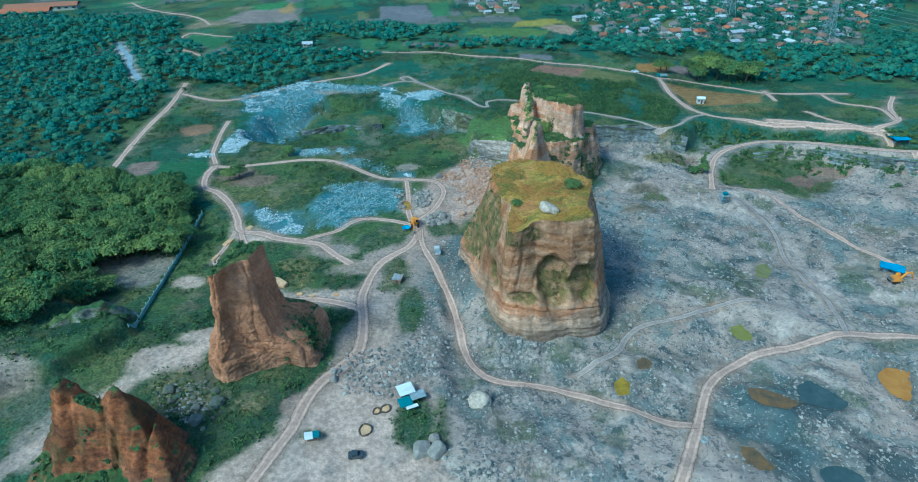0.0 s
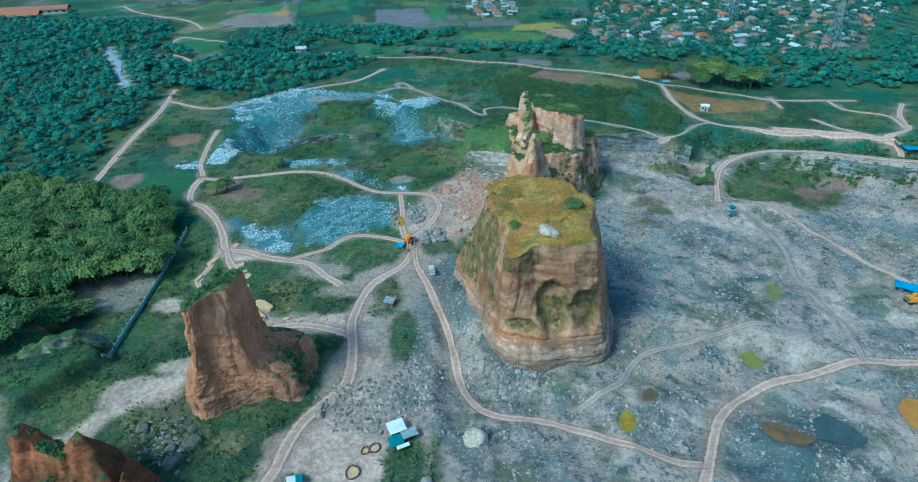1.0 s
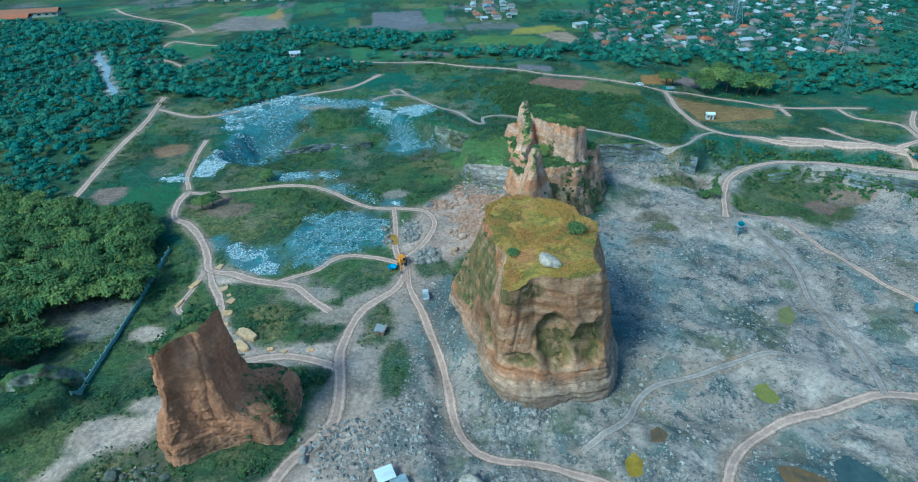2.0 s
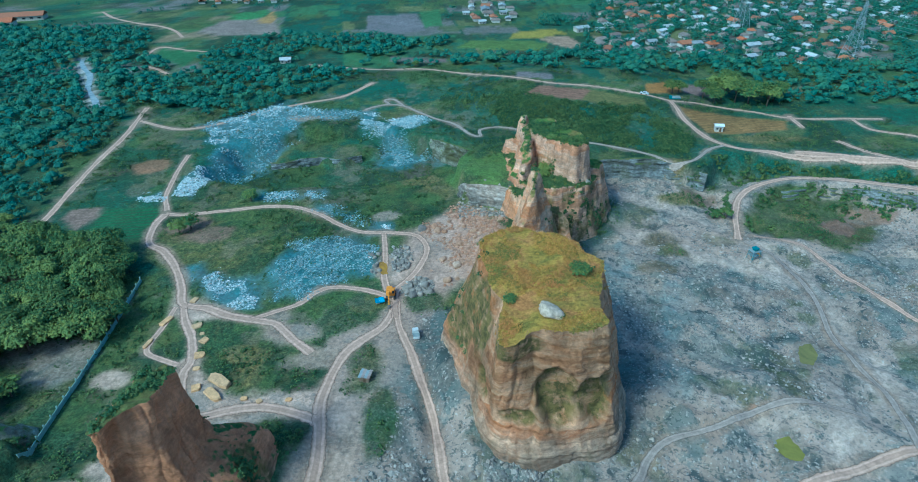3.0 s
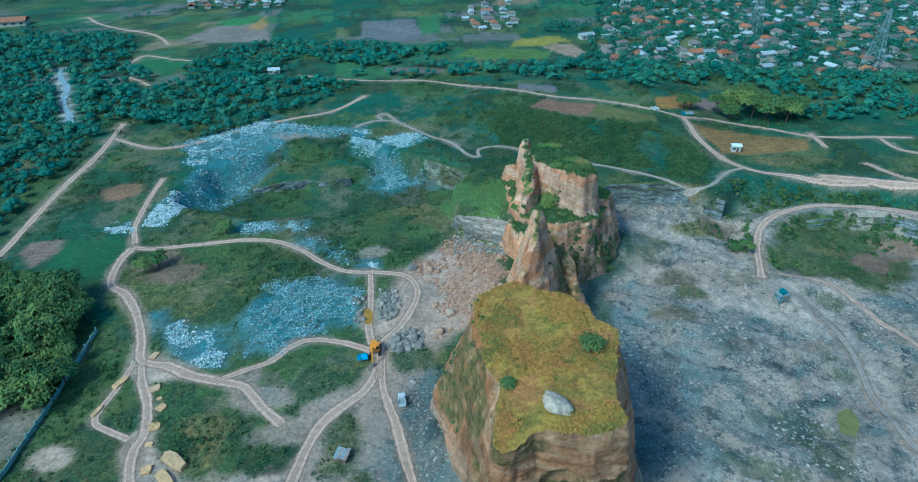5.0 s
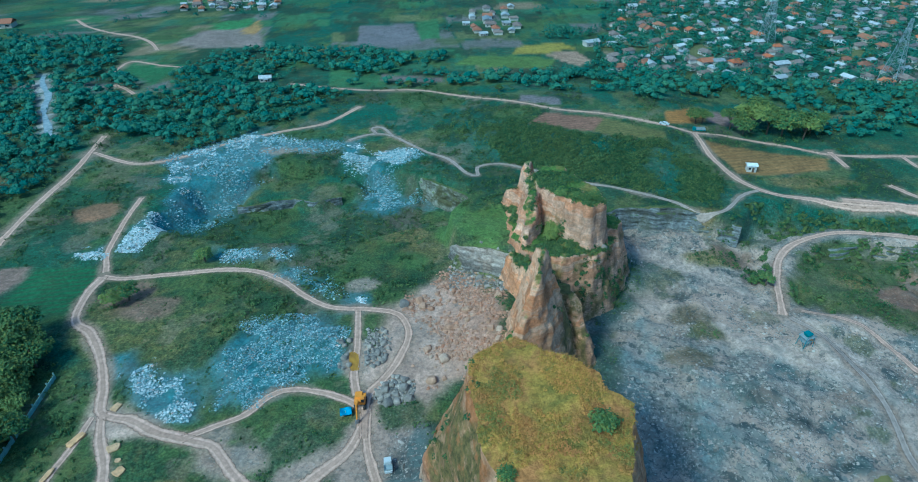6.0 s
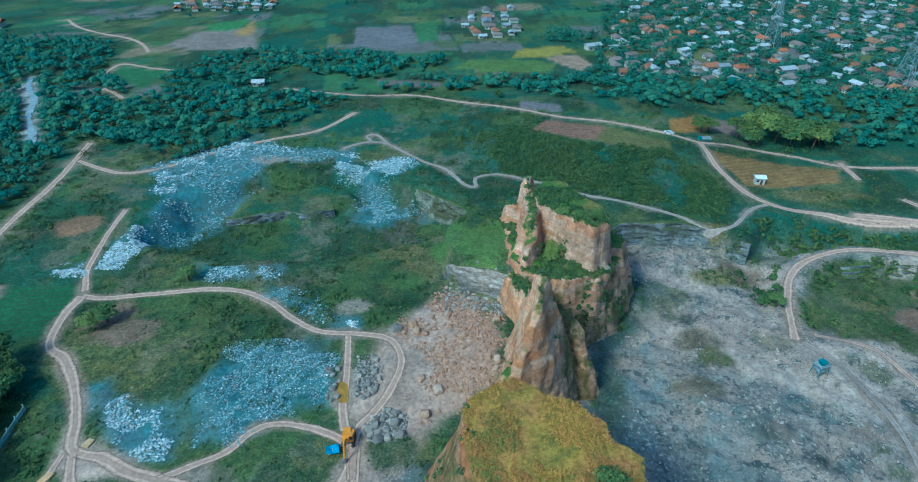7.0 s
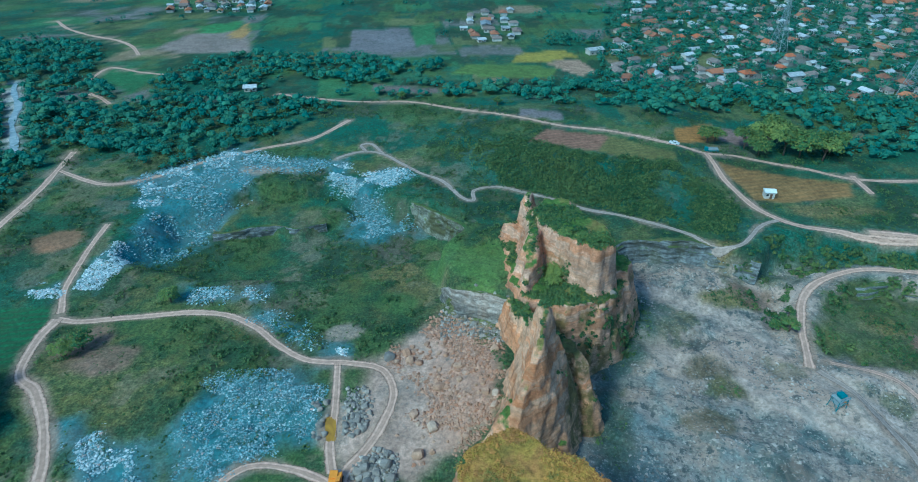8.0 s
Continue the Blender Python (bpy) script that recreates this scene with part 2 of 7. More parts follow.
OUTLINES = {
    "pond_green": [(78.7, 134.8), (82.8, 136.6), (84.4, 131.2), (82.3, 129.2), (79.7, 130.3), (78.5, 132.3)],
    "pond_olive": [(101.3, 168.8), (105.5, 169.4), (104.6, 164.6), (101.5, 160.9), (99.1, 162.7)],
    "pond_yellow": [(39.9, 111.2), (41.8, 112.7), (43.1, 110.7), (42.3, 107.3), (40.1, 106.6), (38.9, 107.9)],
    "pond_small": [(47, 118.8), (49.5, 119.8), (51, 118.1), (49.7, 115.8), (46.6, 115.8)],
    "pond_orange": [(112.3, 117.4), (116.1, 119.7), (121.6, 118.1), (118.5, 112.6), (114.8, 107.6), (112.1, 109.6), (111.4, 113.4)],
    "pond_rust": [(74.2, 110.2), (78.3, 109.2), (83.1, 106.5), (85.3, 104.8), (80.5, 102.5), (75.3, 104.2), (73.6, 107)],
    "pond_dark": [(87.5, 110.8), (91, 113.2), (93.9, 109.9), (97.4, 105.3), (94.6, 102.7), (89.3, 103.9), (85, 105.7)],
    "pond_amber": [(64.1, 91.3), (66.8, 91), (68.6, 87.4), (69.6, 85.2), (66.3, 85.1), (63.8, 87.2)],
    "pond_black": [(79, 85.5), (85.2, 85.8), (88.1, 84), (87, 79.8), (79.4, 80.2)],
    "puddle": [(-20.9, 203), (-18.9, 203), (-17.6, 196.5), (-18.8, 195.3), (-19.9, 197)],
    "tip_near_a": [(-57.4, 206.4), (-48.6, 218.1), (-30.8, 217.7), (-21.9, 208.7), (-24, 194.9), (-34.1, 190.9), (-42.9, 183), (-48.4, 184.5), (-48.6, 192.8), (-54.7, 195.7)],
    "tip_near_b": [(-81.6, 200.2), (-77.1, 205.7), (-69.8, 193.4), (-63, 193.2), (-55.3, 184.8), (-55.5, 179.4), (-60.7, 180.1), (-71.8, 187.9), (-78.8, 193.7)],
    "tip_bank": [(-109.2, 257.3), (-110, 266.7), (-107.6, 280.7), (-104.7, 281.1), (-98.7, 266.7), (-102.8, 255.7), (-108.9, 254.9)],
    "tip_far_a": [(-121.6, 324.8), (-112.2, 338.1), (-95.7, 349.6), (-85.4, 359.2), (-66, 345.4), (-39.7, 342.1), (-46.1, 335.3), (-75.2, 332), (-72.2, 319.3), (-82.3, 302.1), (-87.5, 284.7), (-98.2, 280.4), (-104.5, 289.8), (-107.4, 305.3)],
    "tip_far_b": [(-45.3, 338), (-39.7, 342.1), (-32.2, 325.1), (-20.9, 332.9), (-11.1, 335.8), (-9.5, 330.1), (-22.1, 320.8), (-19.2, 313), (-11.9, 307.5), (-4.7, 302.7), (-11.3, 297.4), (-24.5, 295.8), (-35.9, 304.1), (-31.4, 313.8), (-34.2, 320.1), (-41.8, 323.3)],
    "tip_road": [(-70.8, 247.3), (-70.6, 252.9), (-58.1, 253.2), (-47.2, 250.5), (-46.1, 245.1), (-54.9, 243.1), (-65.1, 242.9)],
    "tip_bit": [(-29.2, 224.8), (-21.4, 225.9), (-19, 221.1), (-25.2, 220.1)],
    "tip_strip": [(-52.7, 242.4), (-42.7, 241.6), (-32.5, 233.5), (-21.9, 225.3), (-20.7, 220.9), (-32.8, 226.5), (-45.4, 237.0)],
    "tip_west": [(-122.8, 254.5), (-115.8, 259), (-110.7, 252.8), (-117.1, 251)],
    "rubble": [(-8.9, 221.9), (-3.8, 227.6), (2.4, 237.9), (7.5, 240.7), (20.3, 226.2), (22.5, 212.6), (21.3, 204.8), (17.4, 197.1), (10.6, 191), (1.4, 189), (-2.8, 192.2), (-2, 200.8), (-4.4, 214.4)],
    "stones_mid": [(-17.2, 208.4), (-13.3, 212.4), (-9.6, 206.4), (-10.4, 200.8), (-13.9, 195.6), (-16.5, 196.5)],
    "stones_low": [(-12.8, 187.6), (-8.3, 193.9), (-2.8, 192.2), (-3.6, 185.9), (-8.5, 184.5)],
    "field_brown": [(41.8, 354.2), (51.2, 366.4), (78.1, 358.3), (69.9, 343.1), (55.5, 348.7)],
    "field_olive": [(78.1, 358.3), (102, 340.5), (100.6, 335.2), (78.5, 335.8), (69.9, 343.1)],
    "field_maize": [(117, 335.4), (166.8, 321.8), (163, 310.3), (133.9, 307), (123.1, 308.4), (121, 324.3)],
    "field_orange": [(108.5, 366.6), (131.1, 379.1), (127, 358), (104.7, 349.3)],
    "field_mauve": [(131.7, 375.8), (149.8, 368.2), (142.4, 353.3), (127.9, 358.3)],
    "field_yellow": [(41.5, 478), (48.6, 498.3), (78.9, 509.8), (86.1, 493.9), (67.6, 482.6)],
    "field_lime": [(5.2, 455.9), (15.9, 475.1), (45.1, 478), (69.6, 469.7), (63.5, 449.8), (36.1, 450.6)],
    "field_pink": [(63.6, 480.1), (85.1, 488.1), (93.5, 463.4), (81.5, 455.3)],
    "field_green_rows": [(-24.7, 573.2), (-8.5, 576.2), (-4.2, 520.6), (-18.3, 515.3)],
    "field_grey": [(-66.4, 555.4), (-26.4, 564.9), (-16.8, 509.6), (-37, 496.2), (-60.8, 503.4)],
    "field_strip": [(-38.2, 441.3), (-1.1, 432.3), (0.7, 424), (-36.9, 429.2)],
    "field_plot": [(41.3, 394), (61, 387.6), (59.5, 376.7), (39, 383.9)],
    "field_west_soil": [(-146.1, 239.8), (-144.1, 246.2), (-132.8, 248.1), (-131.8, 239.4), (-133.6, 227.5)],
    "field_west_green": [(-132.2, 246.8), (-111.8, 247.7), (-106.8, 238.1), (-102.9, 219.3), (-129.4, 223.8)],
    "field_north_green": [(-200.7, 454.1), (-196.9, 476.9), (-164.5, 464.7), (-168, 423.3)],
    "field_nw_tan": [(-192.9, 513.1), (-182.5, 547.3), (-142.5, 560.3), (-124.1, 500.3), (-168.6, 502.1)],
    "field_nw_orange": [(-153.1, 543.5), (-149.9, 578.9), (-139.5, 554.2), (-139.7, 534.6)],
    "field_nw_green": [(-184, 570.6), (-152.5, 588.4), (-152.3, 555.6), (-173.5, 552.8)],
    "village_a": [(89.4, 425.9), (126.5, 568), (158.7, 647.5), (429.3, 689.1), (366.4, 530.6), (259.6, 405.6), (188.5, 416.8), (160.8, 426.7), (116.6, 443.4)],
    "village_b": [(10.5, 524.2), (10.7, 610.8), (61.1, 619.6), (52.7, 523.3)],
    "village_c": [(-225.1, 615.4), (-242.7, 659.5), (-153, 669.6), (-138.7, 612.9)],
    "wood_west": [(-209.6, 213.7), (-184.1, 239.8), (-147.9, 228.8), (-100.1, 206.1), (-89.2, 169.5), (-101, 156.2), (-105.7, 140.1), (-110.1, 120.6), (-134.4, 111.2)],
    "scrub_slope": [(8.9, 366.9), (40.6, 355.5), (64.2, 339.2), (100, 332.5), (106.9, 321.9), (114.2, 302.9), (104.6, 283.2), (88, 290.1), (58.7, 305.6), (32.7, 318.7), (13.7, 319.5)],
    "pit_grass": [(125.2, 263), (144.1, 266.3), (167.8, 257.1), (167.9, 234.4), (142.6, 216.7), (128.2, 227.4), (115.7, 235.7)],
}

# ---- materials ----
class Nodes:
    """A small builder of node materials."""

    def __init__(self, name):
        self.mat = bpy.data.materials.new(name)
        self.mat.use_nodes = True
        self.tree = self.mat.node_tree
        self.bsdf = self.tree.nodes["Principled BSDF"]
        self.bsdf.inputs["Specular IOR Level"].default_value = 0.25

    def node(self, kind):
        return self.tree.nodes.new(kind)

    def put(self, socket, value):
        if isinstance(value, bpy.types.NodeSocket):
            self.tree.links.new(value, socket)
        elif isinstance(value, tuple) and len(value) == 3 and socket.type == "RGBA":
            socket.default_value = (*value, 1)
        else:
            socket.default_value = value

    def place(self):
        return self.node("ShaderNodeNewGeometry").outputs["Position"]

    def noise(self, scale, detail=4, rough=0.6, stretch=(1, 1, 1), space=None, warp=0.0):
        m = self.node("ShaderNodeMapping")
        self.put(m.inputs["Vector"], space or self.place())
        m.inputs["Scale"].default_value = stretch
        t = self.node("ShaderNodeTexNoise")
        self.put(t.inputs["Vector"], m.outputs[0])
        t.inputs["Scale"].default_value, t.inputs["Detail"].default_value = scale, detail
        t.inputs["Roughness"].default_value, t.inputs["Distortion"].default_value = rough, warp
        return t.outputs["Fac"]

    def cells(self, scale, stretch=(1, 1, 1), feature="F1"):
        m = self.node("ShaderNodeMapping")
        self.put(m.inputs["Vector"], self.place())
        m.inputs["Scale"].default_value = stretch
        t = self.node("ShaderNodeTexVoronoi")
        t.feature = feature
        self.put(t.inputs["Vector"], m.outputs[0])
        t.inputs["Scale"].default_value = scale
        return t.outputs["Distance"], t.outputs.get("Color")

    def ramp(self, fac, *stops):
        r = self.node("ShaderNodeValToRGB")
        self.put(r.inputs[0], fac)
        e = r.color_ramp.elements
        for i, (at, colour) in enumerate(stops):
            s = e[i] if i < 2 else e.new(at)
            s.position = at
            s.color = (*colour, 1) if isinstance(colour, tuple) else (colour, colour, colour, 1)
        return r.outputs[0]

    def mix(self, fac, a, b, how="MIX"):
        m = self.node("ShaderNodeMix")
        m.data_type, m.blend_type = "RGBA", how
        self.put(m.inputs[0], fac)
        self.put(m.inputs[6], a)
        self.put(m.inputs[7], b)
        return m.outputs[2]

    def math(self, how, a, b=0.0):
        m = self.node("ShaderNodeMath")
        m.operation = how
        self.put(m.inputs[0], a)
        self.put(m.inputs[1], b)
        return m.outputs[0]

    def attribute(self, name):
        a = self.node("ShaderNodeAttribute")
        a.attribute_name = name
        return a

    def split(self, vector):
        s = self.node("ShaderNodeSeparateXYZ")
        self.put(s.inputs[0], vector)
        return s.outputs

    def bump(self, height_socket, strength=0.5, distance=0.3):
        b = self.node("ShaderNodeBump")
        b.inputs["Strength"].default_value, b.inputs["Distance"].default_value = strength, distance
        self.put(b.inputs["Height"], height_socket)
        self.put(self.bsdf.inputs["Normal"], b.outputs[0])

    def done(self, colour, rough=0.9, metal=0.0):
        self.put(self.bsdf.inputs["Base Color"], colour)
        self.put(self.bsdf.inputs["Roughness"], rough)
        self.put(self.bsdf.inputs["Metallic"], metal)
        return self.mat


def ground_material():
    n = Nodes("ground")
    cover = n.attribute("cover").outputs["Color"]
    traits = n.node("ShaderNodeSeparateColor")
    n.put(traits.inputs[0], n.attribute("traits").outputs["Color"])
    rocky, grassy, rows = traits.outputs
    big = n.ramp(n.noise(0.035, 5, 0.6, warp=0.4), (0.3, 0.82), (0.7, 1.16))
    fine = n.ramp(n.noise(0.9, 6, 0.7), (0.4, 0.74), (0.6, 1.22))
    mid = n.ramp(n.noise(0.2, 6, 0.7, warp=0.3), (0.4, 0.82), (0.6, 1.14))
    c = n.mix(1.0, cover, big, "MULTIPLY")
    c = n.mix(1.0, c, fine, "MULTIPLY")
    c = n.mix(1.0, c, mid, "MULTIPLY")
    # broken stone: pale dust drifts, tan silt, damp patches, dark pits and bright chips
    def over(c, fac, share, colour):
        return n.mix(n.math("MULTIPLY", fac, n.math("MULTIPLY", rocky, share)), c, colour)

    c = over(c, n.ramp(n.noise(0.034, 8, 0.62, warp=0.8), (0.48, 0.0), (0.56, 1.0)), 0.65, (0.46, 0.345, 0.275))
    c = over(c, n.ramp(n.noise(0.024, 6, 0.62, warp=0.9), (0.52, 0.0), (0.62, 1.0)), 0.5, (0.37, 0.275, 0.215))
    c = over(c, n.ramp(n.noise(0.045, 9, 0.66, warp=0.4), (0.53, 0.0), (0.56, 1.0)), 0.65, (0.125, 0.17, 0.165))
    c = over(c, n.ramp(n.noise(0.075, 9, 0.62), (0.6, 0.0), (0.62, 1.0)), 0.9, (0.06, 0.075, 0.075))
    vein = n.math("ABSOLUTE", n.math("SUBTRACT", n.noise(0.055, 9, 0.6, warp=0.6), 0.5))
    c = over(c, n.ramp(vein, (0.0, 1.0), (0.008, 0.0)), 0.8, (0.075, 0.088, 0.088))
    c = over(c, n.ramp(n.noise(0.3, 6, 0.62), (0.58, 0.0), (0.61, 1.0)), 0.85, (0.075, 0.09, 0.09))
    c = over(c, n.ramp(n.noise(1.1, 4, 0.6), (0.57, 0.0), (0.6, 1.0)), 0.75, (0.09, 0.1, 0.098))
    c = over(c, n.ramp(n.noise(1.3, 4, 0.6), (0.6, 0.0), (0.63, 1.0)), 0.75, (0.5, 0.45, 0.4))
    # lush, dry and bare patches in the grass
    lush = n.ramp(n.noise(0.05, 5, 0.65, warp=0.5), (0.45, 0.0), (0.62, 1.0))
    c = n.mix(n.math("MULTIPLY", lush, n.math("MULTIPLY", grassy, 0.4)), c, (0.055, 0.122, 0.042))
    dry = n.ramp(n.noise(0.085, 6, 0.68, warp=0.4), (0.5, 0.0), (0.66, 1.0))
    c = n.mix(n.math("MULTIPLY", dry, n.math("MULTIPLY", grassy, 0.55)), c, (0.18, 0.14, 0.045))
    bare = n.ramp(n.noise(0.06, 7, 0.7, warp=0.8), (0.6, 0.0), (0.68, 1.0))
    c = n.mix(n.math("MULTIPLY", bare, n.math("MULTIPLY", grassy, 0.4)), c, (0.22, 0.165, 0.11))
    tuft = n.ramp(n.noise(0.4, 5, 0.72), (0.43, 0.0), (0.57, 1.0))
    c = n.mix(n.math("MULTIPLY", tuft, n.math("MULTIPLY", grassy, 0.75)), c, (0.025, 0.055, 0.028))
    blade = n.ramp(n.noise(1.7, 4, 0.7), (0.4, 0.55), (0.6, 1.4))
    c = n.mix(grassy, c, n.mix(1.0, c, blade, "MULTIPLY"))
    # crop rows
    wav = n.node("ShaderNodeTexWave")
    mp = n.node("ShaderNodeMapping")
    n.put(mp.inputs["Vector"], n.place())
    mp.inputs["Rotation"].default_value = (0, 0, 1.35)
    n.put(wav.inputs["Vector"], mp.outputs[0])
    wav.inputs["Scale"].default_value, wav.inputs["Distortion"].default_value = 0.12, 1.5
    c = n.mix(n.math("MULTIPLY", n.ramp(wav.outputs["Fac"], (0.4, 0.0), (0.6, 1.0)), n.math("MULTIPLY", rows, 0.45)), c, (0.06, 0.07, 0.04))
    relief = n.math("ADD", n.noise(0.5, 8, 0.72), n.math("MULTIPLY", n.noise(2.2, 4, 0.7), 0.4))
    n.bump(relief, 0.3, 0.5)
    return n.done(c, 0.95)


def road_material(name, low, high, worn):
    n = Nodes(name)
    u = n.math("ABSOLUTE", n.attribute("across").outputs["Fac"])
    wobble = n.math("MULTIPLY", n.math("SUBTRACT", n.noise(0.25, 3), 0.5), 0.25)
    u = n.math("ADD", u, wobble)
    c = n.ramp(n.noise(0.08, 5, 0.6), (0.35, low), (0.65, high))
    rut = n.ramp(u, (0.0, 0.35), (0.28, 0.15), (0.4, 1.0), (0.58, 0.95), (0.72, 0.15), (1.0, 0.0))
    c = n.mix(n.math("MULTIPLY", rut, 0.75), c, worn)
    c = n.mix(1.0, c, n.ramp(n.noise(0.9, 6, 0.72), (0.3, 0.66), (0.7, 1.2)), "MULTIPLY")
    n.bump(n.noise(1.2, 6, 0.7), 0.4, 0.4)
    verge = n.math("ADD", n.math("ABSOLUTE", n.attribute("across").outputs["Fac"]), n.math("MULTIPLY", n.math("SUBTRACT", n.noise(0.8, 5, 0.65), 0.5), 0.9))
    n.put(n.bsdf.inputs["Alpha"], n.ramp(verge, (0.72, 1.0), (0.95, 0.0)))
    return n.done(c, 0.95)


def rock_material(name, bands, base_grey, streak, top, moss=0.3, band_scale=0.22, level=0.62, contrast=1.0, bedded=0.25, run_share=0.65):
    """Layered quarry rock: tilted beds, rusty streaks, base_grey near the foot, growth on ledges."""
    n = Nodes(name)
    pos = n.place()
    x, y, z = n.split(pos)
    lift = n.math("ADD", z, n.math("MULTIPLY", n.math("SUBTRACT", n.noise(0.07, 4), 0.5), 9.0))
    lift = n.math("ADD", lift, n.math("MULTIPLY", x, 0.06))
    comb = n.node("ShaderNodeCombineXYZ")
    n.put(comb.inputs[2], n.math("MULTIPLY", lift, band_scale))
    n.put(comb.inputs[0], n.math("MULTIPLY", x, 0.012))
    n.put(comb.inputs[1], n.math("MULTIPLY", y, 0.012))
    layer = n.noise(1.6, 5, 0.68, space=comb.outputs[0])
    c = n.ramp(layer, (0.3, bands[0]), (0.42, bands[1]), (0.5, bands[2]), (0.58, bands[3]), (0.72, bands[4]))
    low = n.node("ShaderNodeMapRange")
    n.put(low.inputs[0], n.math("ADD", z, n.math("MULTIPLY", n.noise(0.16, 5), 9.0)))
    low.inputs[1].default_value, low.inputs[2].default_value = 9.0, 17.0
    low.inputs[3].default_value, low.inputs[4].default_value = 0.75, 0.0
    c = n.mix(low.outputs[0], c, base_grey)
    thin = n.node("ShaderNodeCombineXYZ")
    n.put(thin.inputs[0], n.math("MULTIPLY", x, 0.03))
    n.put(thin.inputs[1], n.math("MULTIPLY", y, 0.03))
    n.put(thin.inputs[2], n.math("MULTIPLY", n.math("ADD", z, n.math("MULTIPLY", n.noise(0.1, 3), 3.0)), 0.62))
    beds = n.ramp(n.noise(1.0, 4, 0.6, space=thin.outputs[0]), (0.36, 0.42), (0.48, 0.95), (0.56, 1.45), (0.66, 0.7))
    c = n.mix(n.math("ADD", n.math("MULTIPLY", low.outputs[0], 0.9), bedded), c, n.mix(1.0, c, beds, "MULTIPLY"))
    run = n.ramp(n.noise(0.45, 6, 0.66, stretch=(1, 1, 0.16), warp=0.6), (0.5, 0.0), (0.72, 1.0))
    c = n.mix(n.math("MULTIPLY", run, run_share), c, streak)
    c = n.mix(1.0, c, n.ramp(n.noise(0.8, 8, 0.74, stretch=(1, 1, 1.6)), (0.32, 1 - 0.55 * contrast), (0.68, 1 + 0.4 * contrast)), "MULTIPLY")
    c = n.mix(1.0, c, n.ramp(n.noise(0.16, 5, 0.65, stretch=(1, 1, 0.5), warp=0.5), (0.35, 0.62), (0.65, 1.3)), "MULTIPLY")
    # growth where the surface lies flat enough
    geo = n.node("ShaderNodeNewGeometry")
    up = n.split(geo.outputs["Normal"])[2]
    flat = n.math("ADD", up, n.math("MULTIPLY", n.math("SUBTRACT", n.noise(0.3, 5, 0.7), 0.5), 0.9))
    grow = n.ramp(flat, (level, 0.0), (level + 0.16, 1.0))
    patch = n.ramp(n.noise(0.11, 5, 0.65, warp=0.3), (0.34, top[0]), (0.48, top[1]), (0.62, top[2]))
    patch = n.mix(1.0, patch, n.ramp(n.noise(1.1, 5, 0.7), (0.3, 0.5), (0.7, 1.35)), "MULTIPLY")
    c = n.mix(grow, c, patch)
    creep = n.ramp(n.noise(0.13, 6, 0.7, stretch=(1, 1, 0.7), warp=0.4), (0.5, 0.0), (0.6, 1.0))
    c = n.mix(n.math("MULTIPLY", creep, moss), c, (0.085, 0.085, 0.032))
    hollow = n.math("MULTIPLY", n.attribute("growth").outputs["Fac"], n.ramp(n.noise(0.35, 5, 0.7), (0.4, 0.25), (0.52, 1.0)))
    c = n.mix(hollow, c, n.ramp(n.noise(0.5, 5, 0.7), (0.4, (0.095, 0.085, 0.03)), (0.6, (0.23, 0.175, 0.06))))
    n.bump(n.math("ADD", n.noise(0.7, 9, 0.75, stretch=(1, 1, 1.8)), n.math("MULTIPLY", layer, 0.5)), 0.7, 1.0)
    return n.done(c, 0.93)


def plain_material(name, colour, rough=0.7, metal=0.0, vary=0.3, scale=0.8, coat=0.0, grime=None):
    n = Nodes(name)
    c = n.mix(1.0, colour, n.ramp(n.noise(scale, 5, 0.65), (0.3, 1 - vary), (0.7, 1 + vary * 0.6)), "MULTIPLY")
    if grime:
        c = n.mix(n.ramp(n.noise(scale * 0.4, 6, 0.7, warp=0.4), (0.52, 0.0), (0.72, 0.7)), c, grime)
    n.bsdf.inputs["Coat Weight"].default_value = coat
    return n.done(c, rough, metal)


def piece_material(name, *colours, rough=0.85, scale=0.9):
    """Loose pieces, each with its own shade."""
    n = Nodes(name)
    geo = n.node("ShaderNodeNewGeometry")
    steps = [(i / max(1, len(colours) - 1), c) for i, c in enumerate(colours)]
    c = n.ramp(geo.outputs["Random Per Island"], *steps)
    c = n.mix(1.0, c, n.ramp(n.noise(scale, 5, 0.7), (0.3, 0.68), (0.7, 1.22)), "MULTIPLY")
    return n.done(c, rough)


def object_material(name, *colours, rough=0.85, scale=0.9, vary=0.35):
    """Whole things, each with its own shade."""
    n = Nodes(name)
    info = n.node("ShaderNodeObjectInfo")
    steps = [(i / max(1, len(colours) - 1), c) for i, c in enumerate(colours)]
    c = n.ramp(info.outputs["Random"], *steps)
    c = n.mix(1.0, c, n.ramp(n.noise(scale, 6, 0.7), (0.3, 1 - vary), (0.7, 1 + vary * 0.6)), "MULTIPLY")
    n.bump(n.noise(scale * 2, 6, 0.7), 0.4, 0.25)
    return n.done(c, rough)


